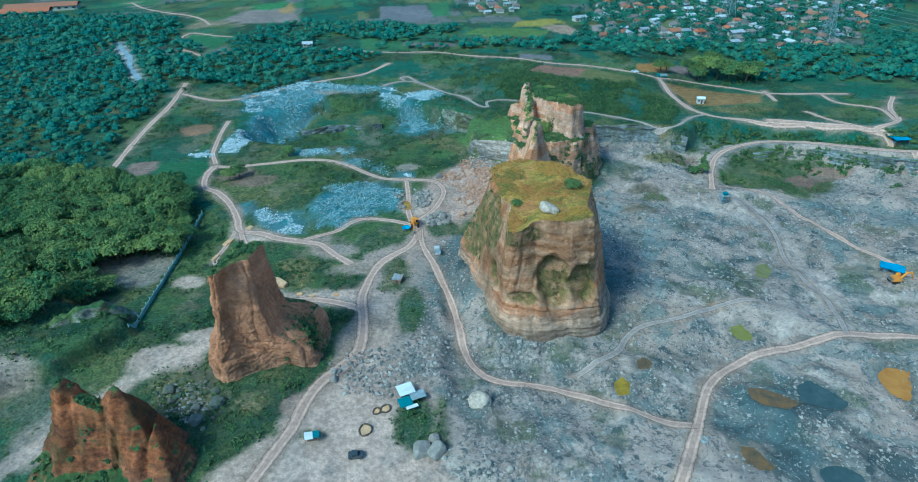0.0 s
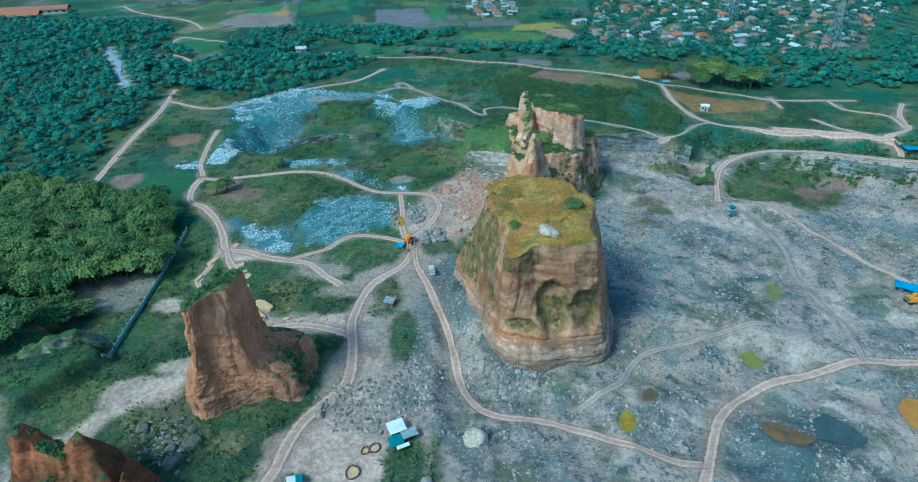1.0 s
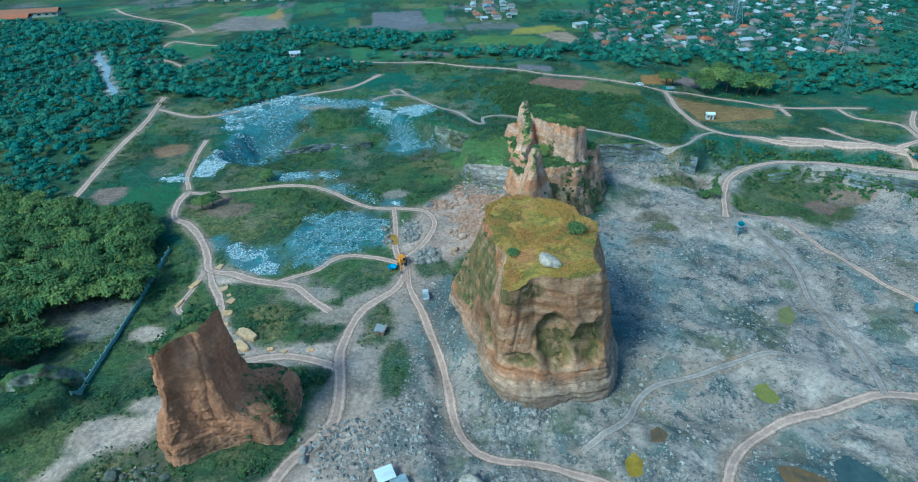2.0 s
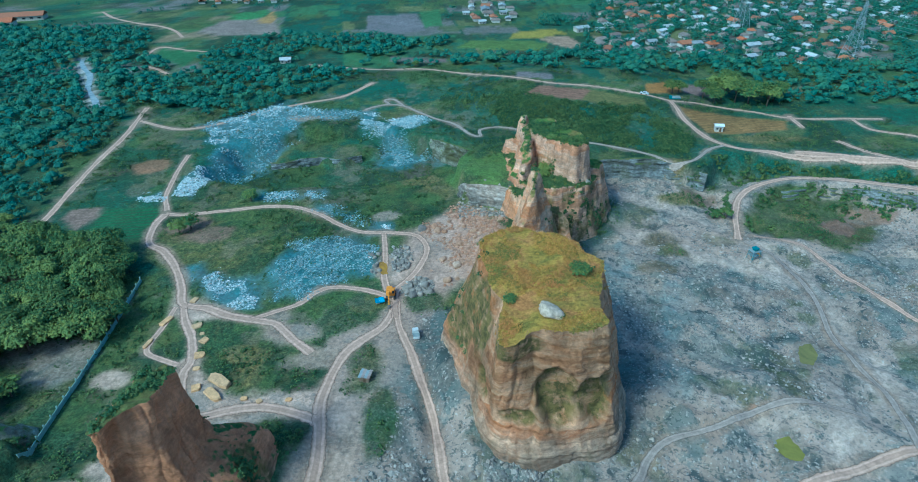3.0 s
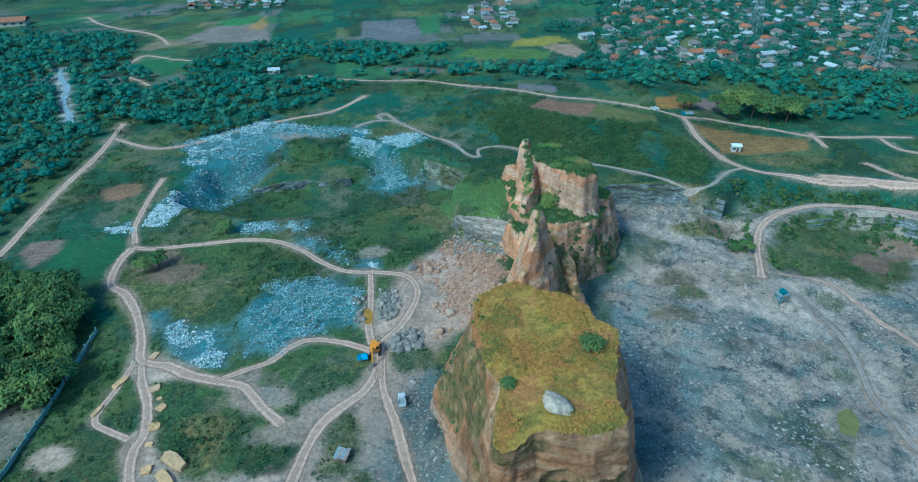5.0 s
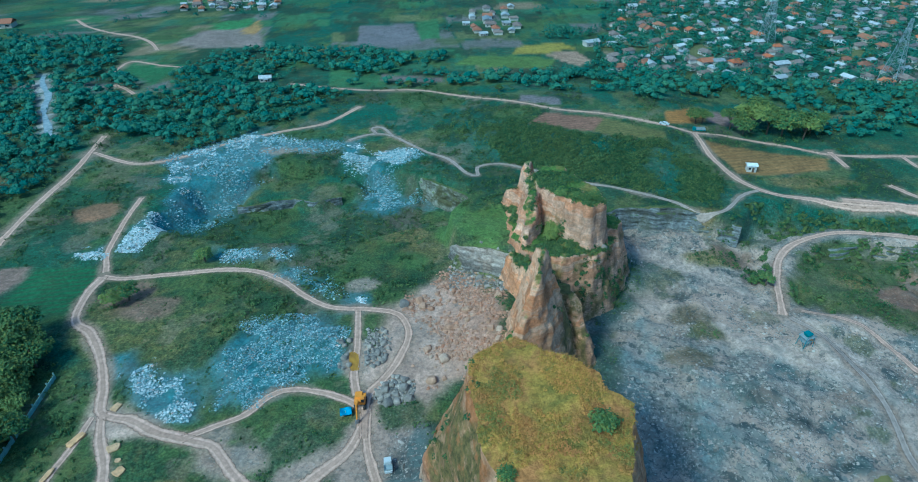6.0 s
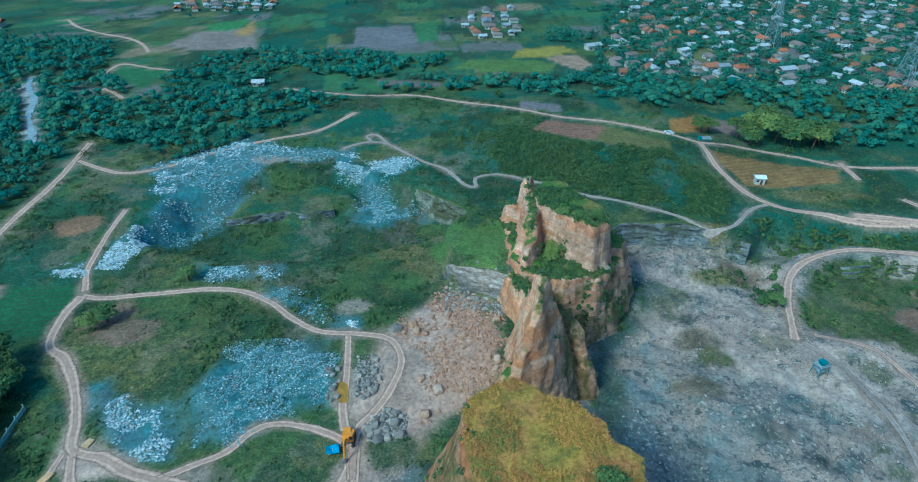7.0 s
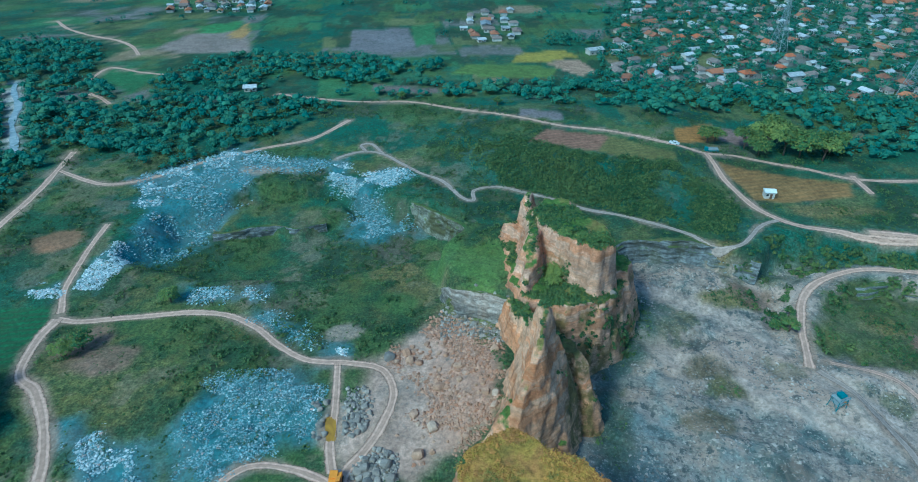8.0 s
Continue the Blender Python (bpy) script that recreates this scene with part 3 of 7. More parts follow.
def leaf_material(name, dark, light, tip, joined=False, drift=None):
    n = Nodes(name)
    geo = n.node("ShaderNodeNewGeometry")
    info = n.node("ShaderNodeObjectInfo")
    c = n.ramp(geo.outputs["Random Per Island"], (0.0, dark), (0.6, light), (1.0, tip))
    c = n.mix(n.ramp(n.noise(0.045, 4), (0.45, 0.0), (0.65, 0.35)), c, tip)
    if drift:
        c = n.mix(n.ramp(n.noise(0.13, 5, 0.65, warp=0.4), (0.47, 0.0), (0.56, 0.8)), c, drift[0])
        c = n.mix(n.ramp(n.noise(0.09, 5, 0.65, warp=0.8), (0.5, 0.0), (0.6, 0.8)), c, drift[1])
    own = n.attribute("tone").outputs["Fac"] if joined else info.outputs["Random"]
    c = n.mix(n.ramp(own, (0.55, 0.0), (0.95, 0.5)), c, tip)
    c = n.mix(1.0, c, n.ramp(own, (0.0, 0.76), (1.0, 1.22)), "MULTIPLY")
    n.bsdf.inputs["Subsurface Weight"].default_value = 0.0
    return n.done(c, 0.75)


GROUND = ground_material()
ROAD = road_material("dirt_road", (0.39, 0.255, 0.185), (0.47, 0.315, 0.235), (0.7, 0.49, 0.375))
FAINT = road_material("faint_track", (0.31, 0.25, 0.21), (0.38, 0.31, 0.265), (0.47, 0.385, 0.325))
BUTTE_BANDS = [(0.28, 0.125, 0.058), (0.46, 0.235, 0.115), (0.56, 0.345, 0.205), (0.45, 0.175, 0.06), (0.5, 0.28, 0.15)]
BUTTE = rock_material("butte_rock", BUTTE_BANDS,
                      (0.36, 0.285, 0.22), (0.34, 0.125, 0.045), [(0.24, 0.2, 0.04), (0.46, 0.3, 0.055), (0.46, 0.225, 0.07)], 0.32, 0.1, 0.62, 0.7)
BUTTE_WALL = rock_material("butte_wall_rock", BUTTE_BANDS, (0.34, 0.265, 0.2), (0.34, 0.135, 0.05), [(0.2, 0.18, 0.045), (0.3, 0.23, 0.06), (0.34, 0.22, 0.08)],
                           0.22, 0.1, 0.98, 0.6, bedded=0.06, run_share=0.45)
RIDGE = rock_material("ridge_rock", [(0.46, 0.225, 0.125), (0.6, 0.35, 0.215), (0.66, 0.44, 0.315), (0.56, 0.27, 0.14), (0.63, 0.39, 0.255)],
                      (0.5, 0.31, 0.2), (0.42, 0.205, 0.1), [(0.08, 0.16, 0.035), (0.14, 0.2, 0.04), (0.24, 0.2, 0.06)], 0.12, 0.13, 0.72, 0.65)
FIN = rock_material("fin_rock", [(0.48, 0.21, 0.095), (0.62, 0.335, 0.18), (0.68, 0.44, 0.285), (0.58, 0.25, 0.105), (0.65, 0.37, 0.205)],
                    (0.52, 0.295, 0.17), (0.5, 0.22, 0.09), [(0.08, 0.16, 0.035), (0.14, 0.2, 0.04), (0.24, 0.2, 0.06)], 0.06, 0.13, 0.74, 0.6, bedded=0.15, run_share=0.45)
CLAY = rock_material("clay_rock", [(0.46, 0.2, 0.1), (0.56, 0.26, 0.13), (0.6, 0.29, 0.15), (0.5, 0.225, 0.11), (0.6, 0.35, 0.21)],
                     (0.46, 0.27, 0.165), (0.42, 0.18, 0.09), [(0.06, 0.13, 0.035), (0.12, 0.17, 0.045), (0.17, 0.16, 0.05)], 0.08, 0.1, 0.66, 0.5, bedded=0.05, run_share=0.35)
RED_CLAY = rock_material("red_clay_rock", [(0.15, 0.06, 0.03), (0.27, 0.1, 0.045), (0.38, 0.14, 0.05), (0.17, 0.075, 0.04), (0.28, 0.13, 0.075)],
                         (0.2, 0.11, 0.07), (0.11, 0.055, 0.035), [(0.05, 0.10, 0.03), (0.09, 0.14, 0.04), (0.13, 0.12, 0.045)], 0.55, 0.12, 0.68, 0.9)
MOSSY = rock_material("mossy_rock", [(0.17, 0.17, 0.13), (0.28, 0.27, 0.21), (0.34, 0.32, 0.26), (0.21, 0.21, 0.15), (0.27, 0.25, 0.19)],
                      (0.22, 0.23, 0.19), (0.13, 0.14, 0.08), [(0.06, 0.13, 0.04), (0.11, 0.17, 0.05), (0.15, 0.17, 0.06)], 0.8)
# a dark base_grey here turns the lower half of the face dark teal
PALE_FACE = rock_material("pale_face", [(0.42, 0.37, 0.33), (0.52, 0.45, 0.39), (0.6, 0.52, 0.45), (0.46, 0.38, 0.32), (0.55, 0.47, 0.4)],
                          (0.17, 0.185, 0.18), (0.3, 0.22, 0.16), [(0.06, 0.12, 0.04), (0.11, 0.15, 0.05), (0.2, 0.18, 0.08)], 0.1, 0.2, 0.75)
FACE = rock_material("quarry_face", [(0.09, 0.1, 0.105), (0.23, 0.245, 0.25), (0.38, 0.39, 0.385), (0.17, 0.185, 0.19), (0.3, 0.31, 0.31)],
                     (0.2, 0.215, 0.22), (0.13, 0.135, 0.125), [(0.06, 0.12, 0.04), (0.11, 0.15, 0.05), (0.2, 0.18, 0.08)], 0.45, 0.5)
WASTE = piece_material("waste", (0.19, 0.33, 0.37), (0.42, 0.53, 0.55), (0.11, 0.22, 0.25), (0.26, 0.41, 0.44), (0.54, 0.61, 0.62), (0.09, 0.18, 0.2), (0.22, 0.37, 0.41), (0.14, 0.26, 0.29), (0.36, 0.27, 0.21), rough=0.7)
WASTE_PALE = piece_material("pale_waste", (0.34, 0.46, 0.5), (0.72, 0.75, 0.75), (0.24, 0.35, 0.38), (0.54, 0.62, 0.63), (0.8, 0.8, 0.79), (0.15, 0.25, 0.28), (0.62, 0.67, 0.67), (0.42, 0.53, 0.55), (0.56, 0.4, 0.33), rough=0.7)
STONE = object_material("boulder_stone", (0.32, 0.275, 0.235), (0.19, 0.178, 0.165), (0.4, 0.345, 0.29), (0.26, 0.235, 0.205))
DARK_STONE = object_material("dark_mossy_stone", (0.12, 0.13, 0.1), (0.2, 0.19, 0.155), (0.09, 0.11, 0.08))
PALE = object_material("pale_slab", (0.68, 0.42, 0.2), (0.6, 0.4, 0.22), (0.64, 0.37, 0.16))
TAN = object_material("tan_stone", (0.48, 0.32, 0.215), (0.4, 0.235, 0.145), (0.54, 0.41, 0.31))
CHALK = object_material("chalky_stone", (0.54, 0.44, 0.34), (0.5, 0.4, 0.31), scale=1.4, vary=0.5)
RUBBLE = piece_material("rubble", (0.44, 0.265, 0.175), (0.38, 0.2, 0.12), (0.52, 0.34, 0.235), (0.27, 0.16, 0.105), (0.42, 0.27, 0.185))
GRIT = piece_material("grit", (0.31, 0.275, 0.24), (0.13, 0.13, 0.12), (0.48, 0.43, 0.38), (0.21, 0.195, 0.18))
LEAF = leaf_material("leaves", (0.05, 0.12, 0.05), (0.095, 0.175, 0.055), (0.21, 0.23, 0.05))
# distant leaves: haze is put into their colour as a lighter teal
LEAF_HAZED = leaf_material("hazed_far_leaves", (0.034, 0.125, 0.1), (0.05, 0.15, 0.115), (0.085, 0.175, 0.09), joined=True)
SCRUB = leaf_material("scrub_leaves", (0.036, 0.085, 0.036), (0.062, 0.122, 0.042), (0.13, 0.155, 0.045), joined=True)
DRY = leaf_material("dry_grass", (0.3, 0.21, 0.035), (0.48, 0.335, 0.05), (0.46, 0.21, 0.06), joined=True, drift=((0.17, 0.19, 0.045), (0.42, 0.2, 0.06)))
BARK = plain_material("bark", (0.13, 0.1, 0.075), 0.9)
ROOF_TILE = object_material("roof_tile", (0.40, 0.14, 0.065), (0.46, 0.2, 0.1), (0.26, 0.13, 0.085), (0.36, 0.18, 0.105), rough=0.8, scale=1.5)
ROOF_TIN = object_material("roof_tin", (0.4, 0.42, 0.43), (0.62, 0.63, 0.64), (0.24, 0.26, 0.28), rough=0.5, scale=0.7)
ROOF_DARK = object_material("roof_dark", (0.2, 0.16, 0.14), (0.28, 0.23, 0.2), (0.16, 0.15, 0.15), rough=0.85)
PLASTER = object_material("plaster", (0.62, 0.6, 0.55), (0.5, 0.46, 0.4), (0.68, 0.67, 0.64), rough=0.85)
GLASS = plain_material("window_glass", (0.03, 0.04, 0.05), 0.12, vary=0.1)
DOOR = plain_material("door_paint", (0.14, 0.09, 0.06), 0.6)
ORANGE = plain_material("machine_paint", (0.72, 0.30, 0.03), 0.45, vary=0.2, grime=(0.2, 0.14, 0.09))
RUBBER = plain_material("track_rubber", (0.035, 0.033, 0.032), 0.8, grime=(0.2, 0.17, 0.14))
STEEL = plain_material("steel", (0.3, 0.3, 0.31), 0.45, 0.7, grime=(0.2, 0.14, 0.1))
PYLON = plain_material("pylon_steel", (0.42, 0.47, 0.48), 0.5, 0.5, vary=0.15)
BLUE = plain_material("blue_sheet", (0.02, 0.30, 0.52), 0.5, vary=0.25, grime=(0.1, 0.3, 0.42))
TEAL = plain_material("teal_sheet", (0.05, 0.2, 0.23), 0.5, vary=0.2, grime=(0.1, 0.16, 0.17))
WHITE = plain_material("white_sheet", (0.78, 0.79, 0.8), 0.45, vary=0.12, grime=(0.55, 0.52, 0.47))
GREY = plain_material("grey_sheet", (0.33, 0.38, 0.4), 0.55, vary=0.25, grime=(0.25, 0.22, 0.2))
RUST = plain_material("rusty_tin", (0.36, 0.3, 0.28), 0.6, vary=0.3, grime=(0.25, 0.1, 0.05))
TIMBER = plain_material("weathered_timber", (0.24, 0.18, 0.13), 0.85)
FENCE = plain_material("fence_block", (0.32, 0.44, 0.41), 0.85, vary=0.25, grime=(0.09, 0.13, 0.07))
DARK_PAINT = plain_material("dark_car_paint", (0.06, 0.07, 0.075), 0.35, vary=0.1, coat=0.4, grime=(0.16, 0.14, 0.12))
CAR = plain_material("car_paint", (0.6, 0.62, 0.63), 0.3, vary=0.08, coat=0.5, grime=(0.4, 0.37, 0.33))


def water_material(name, shallow, deep):
    n = Nodes(name)
    c = n.ramp(n.noise(0.35, 4, 0.6, warp=0.5), (0.35, deep), (0.65, shallow))
    n.bump(n.noise(2.5, 3), 0.05, 0.05)
    n.bsdf.inputs["Specular IOR Level"].default_value = 0.3
    return n.done(c, 0.15)


WATER = {"pond_green": water_material("green_water", (0.27, 0.25, 0.05), (0.19, 0.18, 0.045)),
         "pond_olive": water_material("olive_water", (0.24, 0.22, 0.07), (0.16, 0.15, 0.055)),
         "pond_yellow": water_material("yellow_water", (0.36, 0.25, 0.02), (0.22, 0.15, 0.02)),
         "pond_orange": water_material("orange_water", (0.46, 0.23, 0.04), (0.38, 0.17, 0.03)),
         "pond_rust": water_material("rust_water", (0.20, 0.12, 0.045), (0.09, 0.075, 0.05)),
         "pond_dark": water_material("dark_water", (0.085, 0.11, 0.105), (0.055, 0.078, 0.078)),
         "puddle": water_material("ochre_water", (0.45, 0.26, 0.03), (0.3, 0.17, 0.03)),
         "stream": water_material("pale_water", (0.42, 0.45, 0.45), (0.25, 0.3, 0.31))}

# ---- ground ----
def steps(lo, hi, core_lo, core_hi, fine, growth):
    """Grid lines: evenly fine in the core, wider and wider outside it."""
    core = list(np.arange(core_lo, core_hi + fine / 2, fine))
    up, s = [], fine
    while (up[-1] if up else core[-1]) < hi:
        s = min(s * growth, 260.0)
        up.append((up[-1] if up else core[-1]) + s)
    down, s = [], fine
    while (down[-1] if down else core[0]) > lo:
        s = min(s * growth, 260.0)
        down.append((down[-1] if down else core[0]) - s)
    return np.array(down[::-1] + core + up)


GX = steps(-4500, 4500, -114, 146, 0.95, 1.055)
GY = steps(-1200, 5200, 76, 286, 0.95, 1.022)
MX, MY = np.meshgrid(GX, GY)
MZ = height(MX, MY)
PONDS = {k: v for k, v in OUTLINES.items() if k.startswith("pond") or k == "puddle"}
POND_LEVEL = {}
for key, pts in PONDS.items():
    cx, cy = np.mean([p[0] for p in pts]), np.mean([p[1] for p in pts])
    near = (np.abs(MX - cx) < 16) & (np.abs(MY - cy) < 16)
    d = outline_distance(pts, MX[near], MY[near])
    level = float(np.percentile(MZ[near][d < 1.0], 35)) if (d < 1.0).any() else float(height(cx, cy))
    POND_LEVEL[key] = level
    part_z = MZ[near]
    part_z = part_z + (np.minimum(part_z, level - 0.5) - part_z) * ease(0.8, -0.8, d)
    part_z = np.where((d > 0) & (d < 2.4), np.maximum(part_z, level + 0.12 * ease(0, 0.9, d)), part_z)
    MZ[near] = part_z


def smooth_line(pts, gap=1.0):
    """A rounded line through the points, with a point every gap metres."""
    p = np.array(pts, float)
    p = np.vstack((2 * p[0] - p[1], p, 2 * p[-1] - p[-2]))
    out = []
    for i in range(1, len(p) - 2):
        n = max(2, int(np.linalg.norm(p[i + 1] - p[i]) / gap))
        for u in np.arange(n) / n:
            out.append(0.5 * (2 * p[i] + (p[i + 1] - p[i - 1]) * u + (2 * p[i - 1] - 5 * p[i] + 4 * p[i + 1] - p[i + 2]) * u * u
                              + (3 * p[i] - p[i - 1] - 3 * p[i + 1] + p[i + 2]) * u ** 3))
    out.append(p[-2])
    return np.array(out)


# roads are graded: the ground is evened out under them
ROAD_NEAR = np.full(MX.shape, 99.0)
for width, pts in ROADS.values():
    line = smooth_line(pts, 5.0)
    lo, hi = line.min(0) - 12, line.max(0) + 12
    ys, xs = np.searchsorted(GY, (lo[1], hi[1])), np.searchsorted(GX, (lo[0], hi[0]))
    win = np.s_[ys[0]:ys[1], xs[0]:xs[1]]
    d, _ = line_distance(line, MX[win], MY[win])
    ROAD_NEAR[win] = np.minimum(ROAD_NEAR[win], d - width / 2)


def ground_z(x, y):
    """The height of the ground mesh."""
    x, y = np.asarray(x, float), np.asarray(y, float)
    i = np.clip(np.searchsorted(GX, x) - 1, 0, len(GX) - 2)
    j = np.clip(np.searchsorted(GY, y) - 1, 0, len(GY) - 2)
    u, v = (x - GX[i]) / (GX[i + 1] - GX[i]), (y - GY[j]) / (GY[j + 1] - GY[j])
    return (MZ[j, i] * (1 - u) + MZ[j, i + 1] * u) * (1 - v) + (MZ[j + 1, i] * (1 - u) + MZ[j + 1, i + 1] * u) * v


# WOOD is raised towards teal, with distance haze put into the colour
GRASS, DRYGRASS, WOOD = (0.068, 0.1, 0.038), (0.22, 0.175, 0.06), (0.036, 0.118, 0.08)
DIRT, DUST, LIME, SOIL = (0.36, 0.27, 0.205), (0.55, 0.395, 0.30), (0.30, 0.247, 0.205), (0.25, 0.155, 0.11)
PATCHES = [  # open ground: x, y, radius across, radius along, colour, rocky, grassy
    (-101, 157, 9, 10, LIME, 0.5, 0.1), (-76, 114, 9, 6, DUST, 0.3, 0.1), (-70, 124, 7, 4, DUST, 0.3, 0.1), (-92, 88, 6, 8, DIRT, 0.3, 0.3),
    (-84, 152, 5, 4, DUST, 0.3, 0.1), (-18, 200, 3, 9, DUST, 0.5, 0.0), (-92, 232, 9, 8, SOIL, 0.1, 0.2), (-33, 158, 9, 5, DIRT, 0.4, 0.1),
    (-128, 282, 7, 7, (0.32, 0.17, 0.09), 0.1, 0.1), (-40, 168, 7, 5, DIRT, 0.5, 0.1), (-50, 152, 4, 5, DRYGRASS, 0.1, 0.8), (-107, 162, 14, 6, LIME, 0.3, 0.3),
    (72, 206, 6, 5, (0.16, 0.13, 0.075), 0.6, 0.3), (80, 226, 7, 5, (0.16, 0.125, 0.075), 0.6, 0.3), (97, 258, 9, 5, DRYGRASS, 0.3, 0.5), (104, 262, 8, 6, SOIL, 0.2, 0.4),
    (-5, 183, 5, 6, GRASS, 0.3, 0.8), (-20, 155, 6, 9, GRASS, 0.2, 0.9), (-14, 138, 4, 9, GRASS, 0.3, 0.7), (-10, 96, 5, 9, GRASS, 0.3, 0.8),
    (-33, 89.5, 4, 2.6, GRASS, 0.3, 0.7), (-22, 128, 2.5, 7, GRASS, 0.3, 0.6), (-30, 173, 6, 4, GRASS, 0.2, 0.8), (-25, 182, 5, 4, GRASS, 0.2, 0.8),
    (-28, 94, 11, 9, DUST, 0.3, 0.0), (-66, 100, 8, 5, DRYGRASS, 0.4, 0.5), (-50, 100, 5, 4, DRYGRASS, 0.3, 0.7), (-72, 106, 5, 4, DRYGRASS, 0.5, 0.5), (-115, 105, 12, 5, DIRT, 0.3, 0.4),
    (-48, 176, 5, 3, DIRT, 0.4, 0.2), (-10, 262, 9, 6, DRYGRASS, 0.2, 0.7), (-2, 250, 8, 7, DRYGRASS, 0.3, 0.6), (-22, 232, 6, 3, DIRT, 0.4, 0.2), (-70, 335, 12, 4, DIRT, 0.4, 0.2),
    (150, 300, 14, 4, DRYGRASS, 0.1, 0.7), (140, 246, 8, 6, DRYGRASS, 0.2, 0.7), (100, 276, 6, 4, DRYGRASS, 0.2, 0.6), (-84, 224, 8, 6, SOIL, 0.1, 0.4), (-52, 160, 6, 3, DRYGRASS, 0.2, 0.7),
    (17, 251, 8, 12, (0.14, 0.215, 0.045), 0.05, 0.3), (6, 262, 6, 8, (0.13, 0.2, 0.05), 0.05, 0.4), (-8, 244, 6, 5, (0.12, 0.18, 0.05), 0.1, 0.4), (28, 225, 4, 8, (0.1, 0.17, 0.045), 0.1, 0.4),
    (-33.3, 89.8, 4.2, 2.8, GRASS, 0.1, 0.9), (-10.5, 96, 4.5, 9, GRASS, 0.2, 0.9), (168, 248, 9, 7, SOIL, 0.4, 0.1), (77.5, 143.5, 1.4, 1.0, (0.42, 0.15, 0.06), 0.2, 0.0), (81, 219, 5, 4, (0.15, 0.13, 0.05), 0.5, 0.4), (152, 238, 8, 7, (0.24, 0.14, 0.1), 0.3, 0.1), (-39, 99, 3, 3, SOIL, 0.5, 0.1),
]
YARD = [(-32, 164), (-12, 182), (-2, 194), (-3, 172), (-3, 60), (-50, 40), (-46, 76), (-38, 97), (-31, 110), (-30, 122), (-32, 140)]
SLAB_YARD = [(-66, 157), (-60, 152), (-50, 148), (-30, 147), (-26, 137), (-45, 137), (-62, 136)]


def cover_of(x, y, z):
    colour = np.empty(x.shape + (3,))
    colour[:] = GRASS
    rocky, grassy, rows = np.full(x.shape, 0.05), np.full(x.shape, 0.9), np.zeros(x.shape)
    rag = 2.2 * wave(x, y, 9, 21) + 1.0 * wave(x, y, 3, 22)

    def lay(mask, c, r, g, s=0.0):
        m = mask[..., None]
        colour[:] = colour * (1 - m) + np.array(c) * m
        rocky[:] = rocky * (1 - mask) + r * mask
        grassy[:] = grassy * (1 - mask) + g * mask
        rows[:] = rows * (1 - mask) + s * mask

    # distant grass and wood floor turn teal: haze painted into the ground
    far = ease(300, 380, y)
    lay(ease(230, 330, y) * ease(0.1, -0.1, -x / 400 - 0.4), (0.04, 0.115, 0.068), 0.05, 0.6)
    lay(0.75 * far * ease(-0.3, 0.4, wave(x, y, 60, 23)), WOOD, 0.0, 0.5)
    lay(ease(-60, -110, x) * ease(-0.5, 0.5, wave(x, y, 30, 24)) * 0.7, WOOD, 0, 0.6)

    # small farm plots beyond the country road
    a = radians(9)
    u, v = x * np.cos(a) + y * np.sin(a), -x * np.sin(a) + y * np.cos(a)
    v = v + 6 * np.floor(u / 44) % 13
    cell = np.floor(u / 44) * 13.7 + np.floor(v / 26) * 5.3
    pick = np.sin(cell * 12.9898) * 43758.5453
    pick = pick - np.floor(pick)
    edge = np.minimum(np.minimum(u % 44, 44 - u % 44), np.minimum(v % 26, 26 - v % 26))
    farm = ease(405, 425, y) * ease(0.6, 1.6, edge) * (y < 2500)
    for lo, hi, c, s in ((0.0, 0.16, (0.22, 0.19, 0.185), 0.1), (0.16, 0.3, (0.1, 0.2, 0.075), 0.5), (0.3, 0.4, (0.2, 0.2, 0.075), 0.3), (0.4, 0.5, (0.06, 0.14, 0.06), 0.6), (0.5, 0.56, (0.3, 0.22, 0.14), 0.2), (0.56, 0.7, (0.085, 0.165, 0.085), 0.2)):
        lay(farm * ((pick >= lo) & (pick < hi)) * 0.85, c, 0.0, 0.25, s)

    def outline(key, c, r, g, s=0.0, soft=1.5, jag=1.0):
        pts = OUTLINES[key] if isinstance(key, str) else key
        lay(ease(soft, -soft, outline_distance(pts, x, y) + rag * jag), c, r, g, s)

    # rough grazing: dry, dark, lush and trodden patches
    lay(0.6 * ease(0.15, 0.4, patchy(x, y, 26, 101)) * ease(440, 380, y), (0.20, 0.185, 0.05), 0.05, 0.7)
    lay(0.8 * ease(0.12, 0.3, patchy(x, y, 19, 102)), (0.026, 0.052, 0.028), 0.05, 0.6)
    lay(0.7 * ease(0.22, 0.4, patchy(x, y, 23, 103)), (0.11, 0.15, 0.042), 0.0, 0.5)
    lay(0.4 * ease(0.42, 0.55, patchy(x, y, 15, 104)) * ease(420, 360, y), (0.26, 0.19, 0.135), 0.2, 0.2)
    outline(YARD, (0.41, 0.30, 0.235), 0.4, 0.1, 0, 2.0, 1.6)
    outline([(-48, 68), (-39, 94), (-33, 106), (-25, 104), (-16, 98), (-12, 84), (-8, 70)], DUST, 0.12, 0.0, 0, 3, 1.5)
    outline(SLAB_YARD, DUST, 0.5, 0.0, 0, 1.5, 1.0)
    outline([(-66, 168), (-62, 152), (-59, 140), (-66, 141), (-70, 158)], DUST, 0.1, 0.0, 0, 1.5, 0.8)
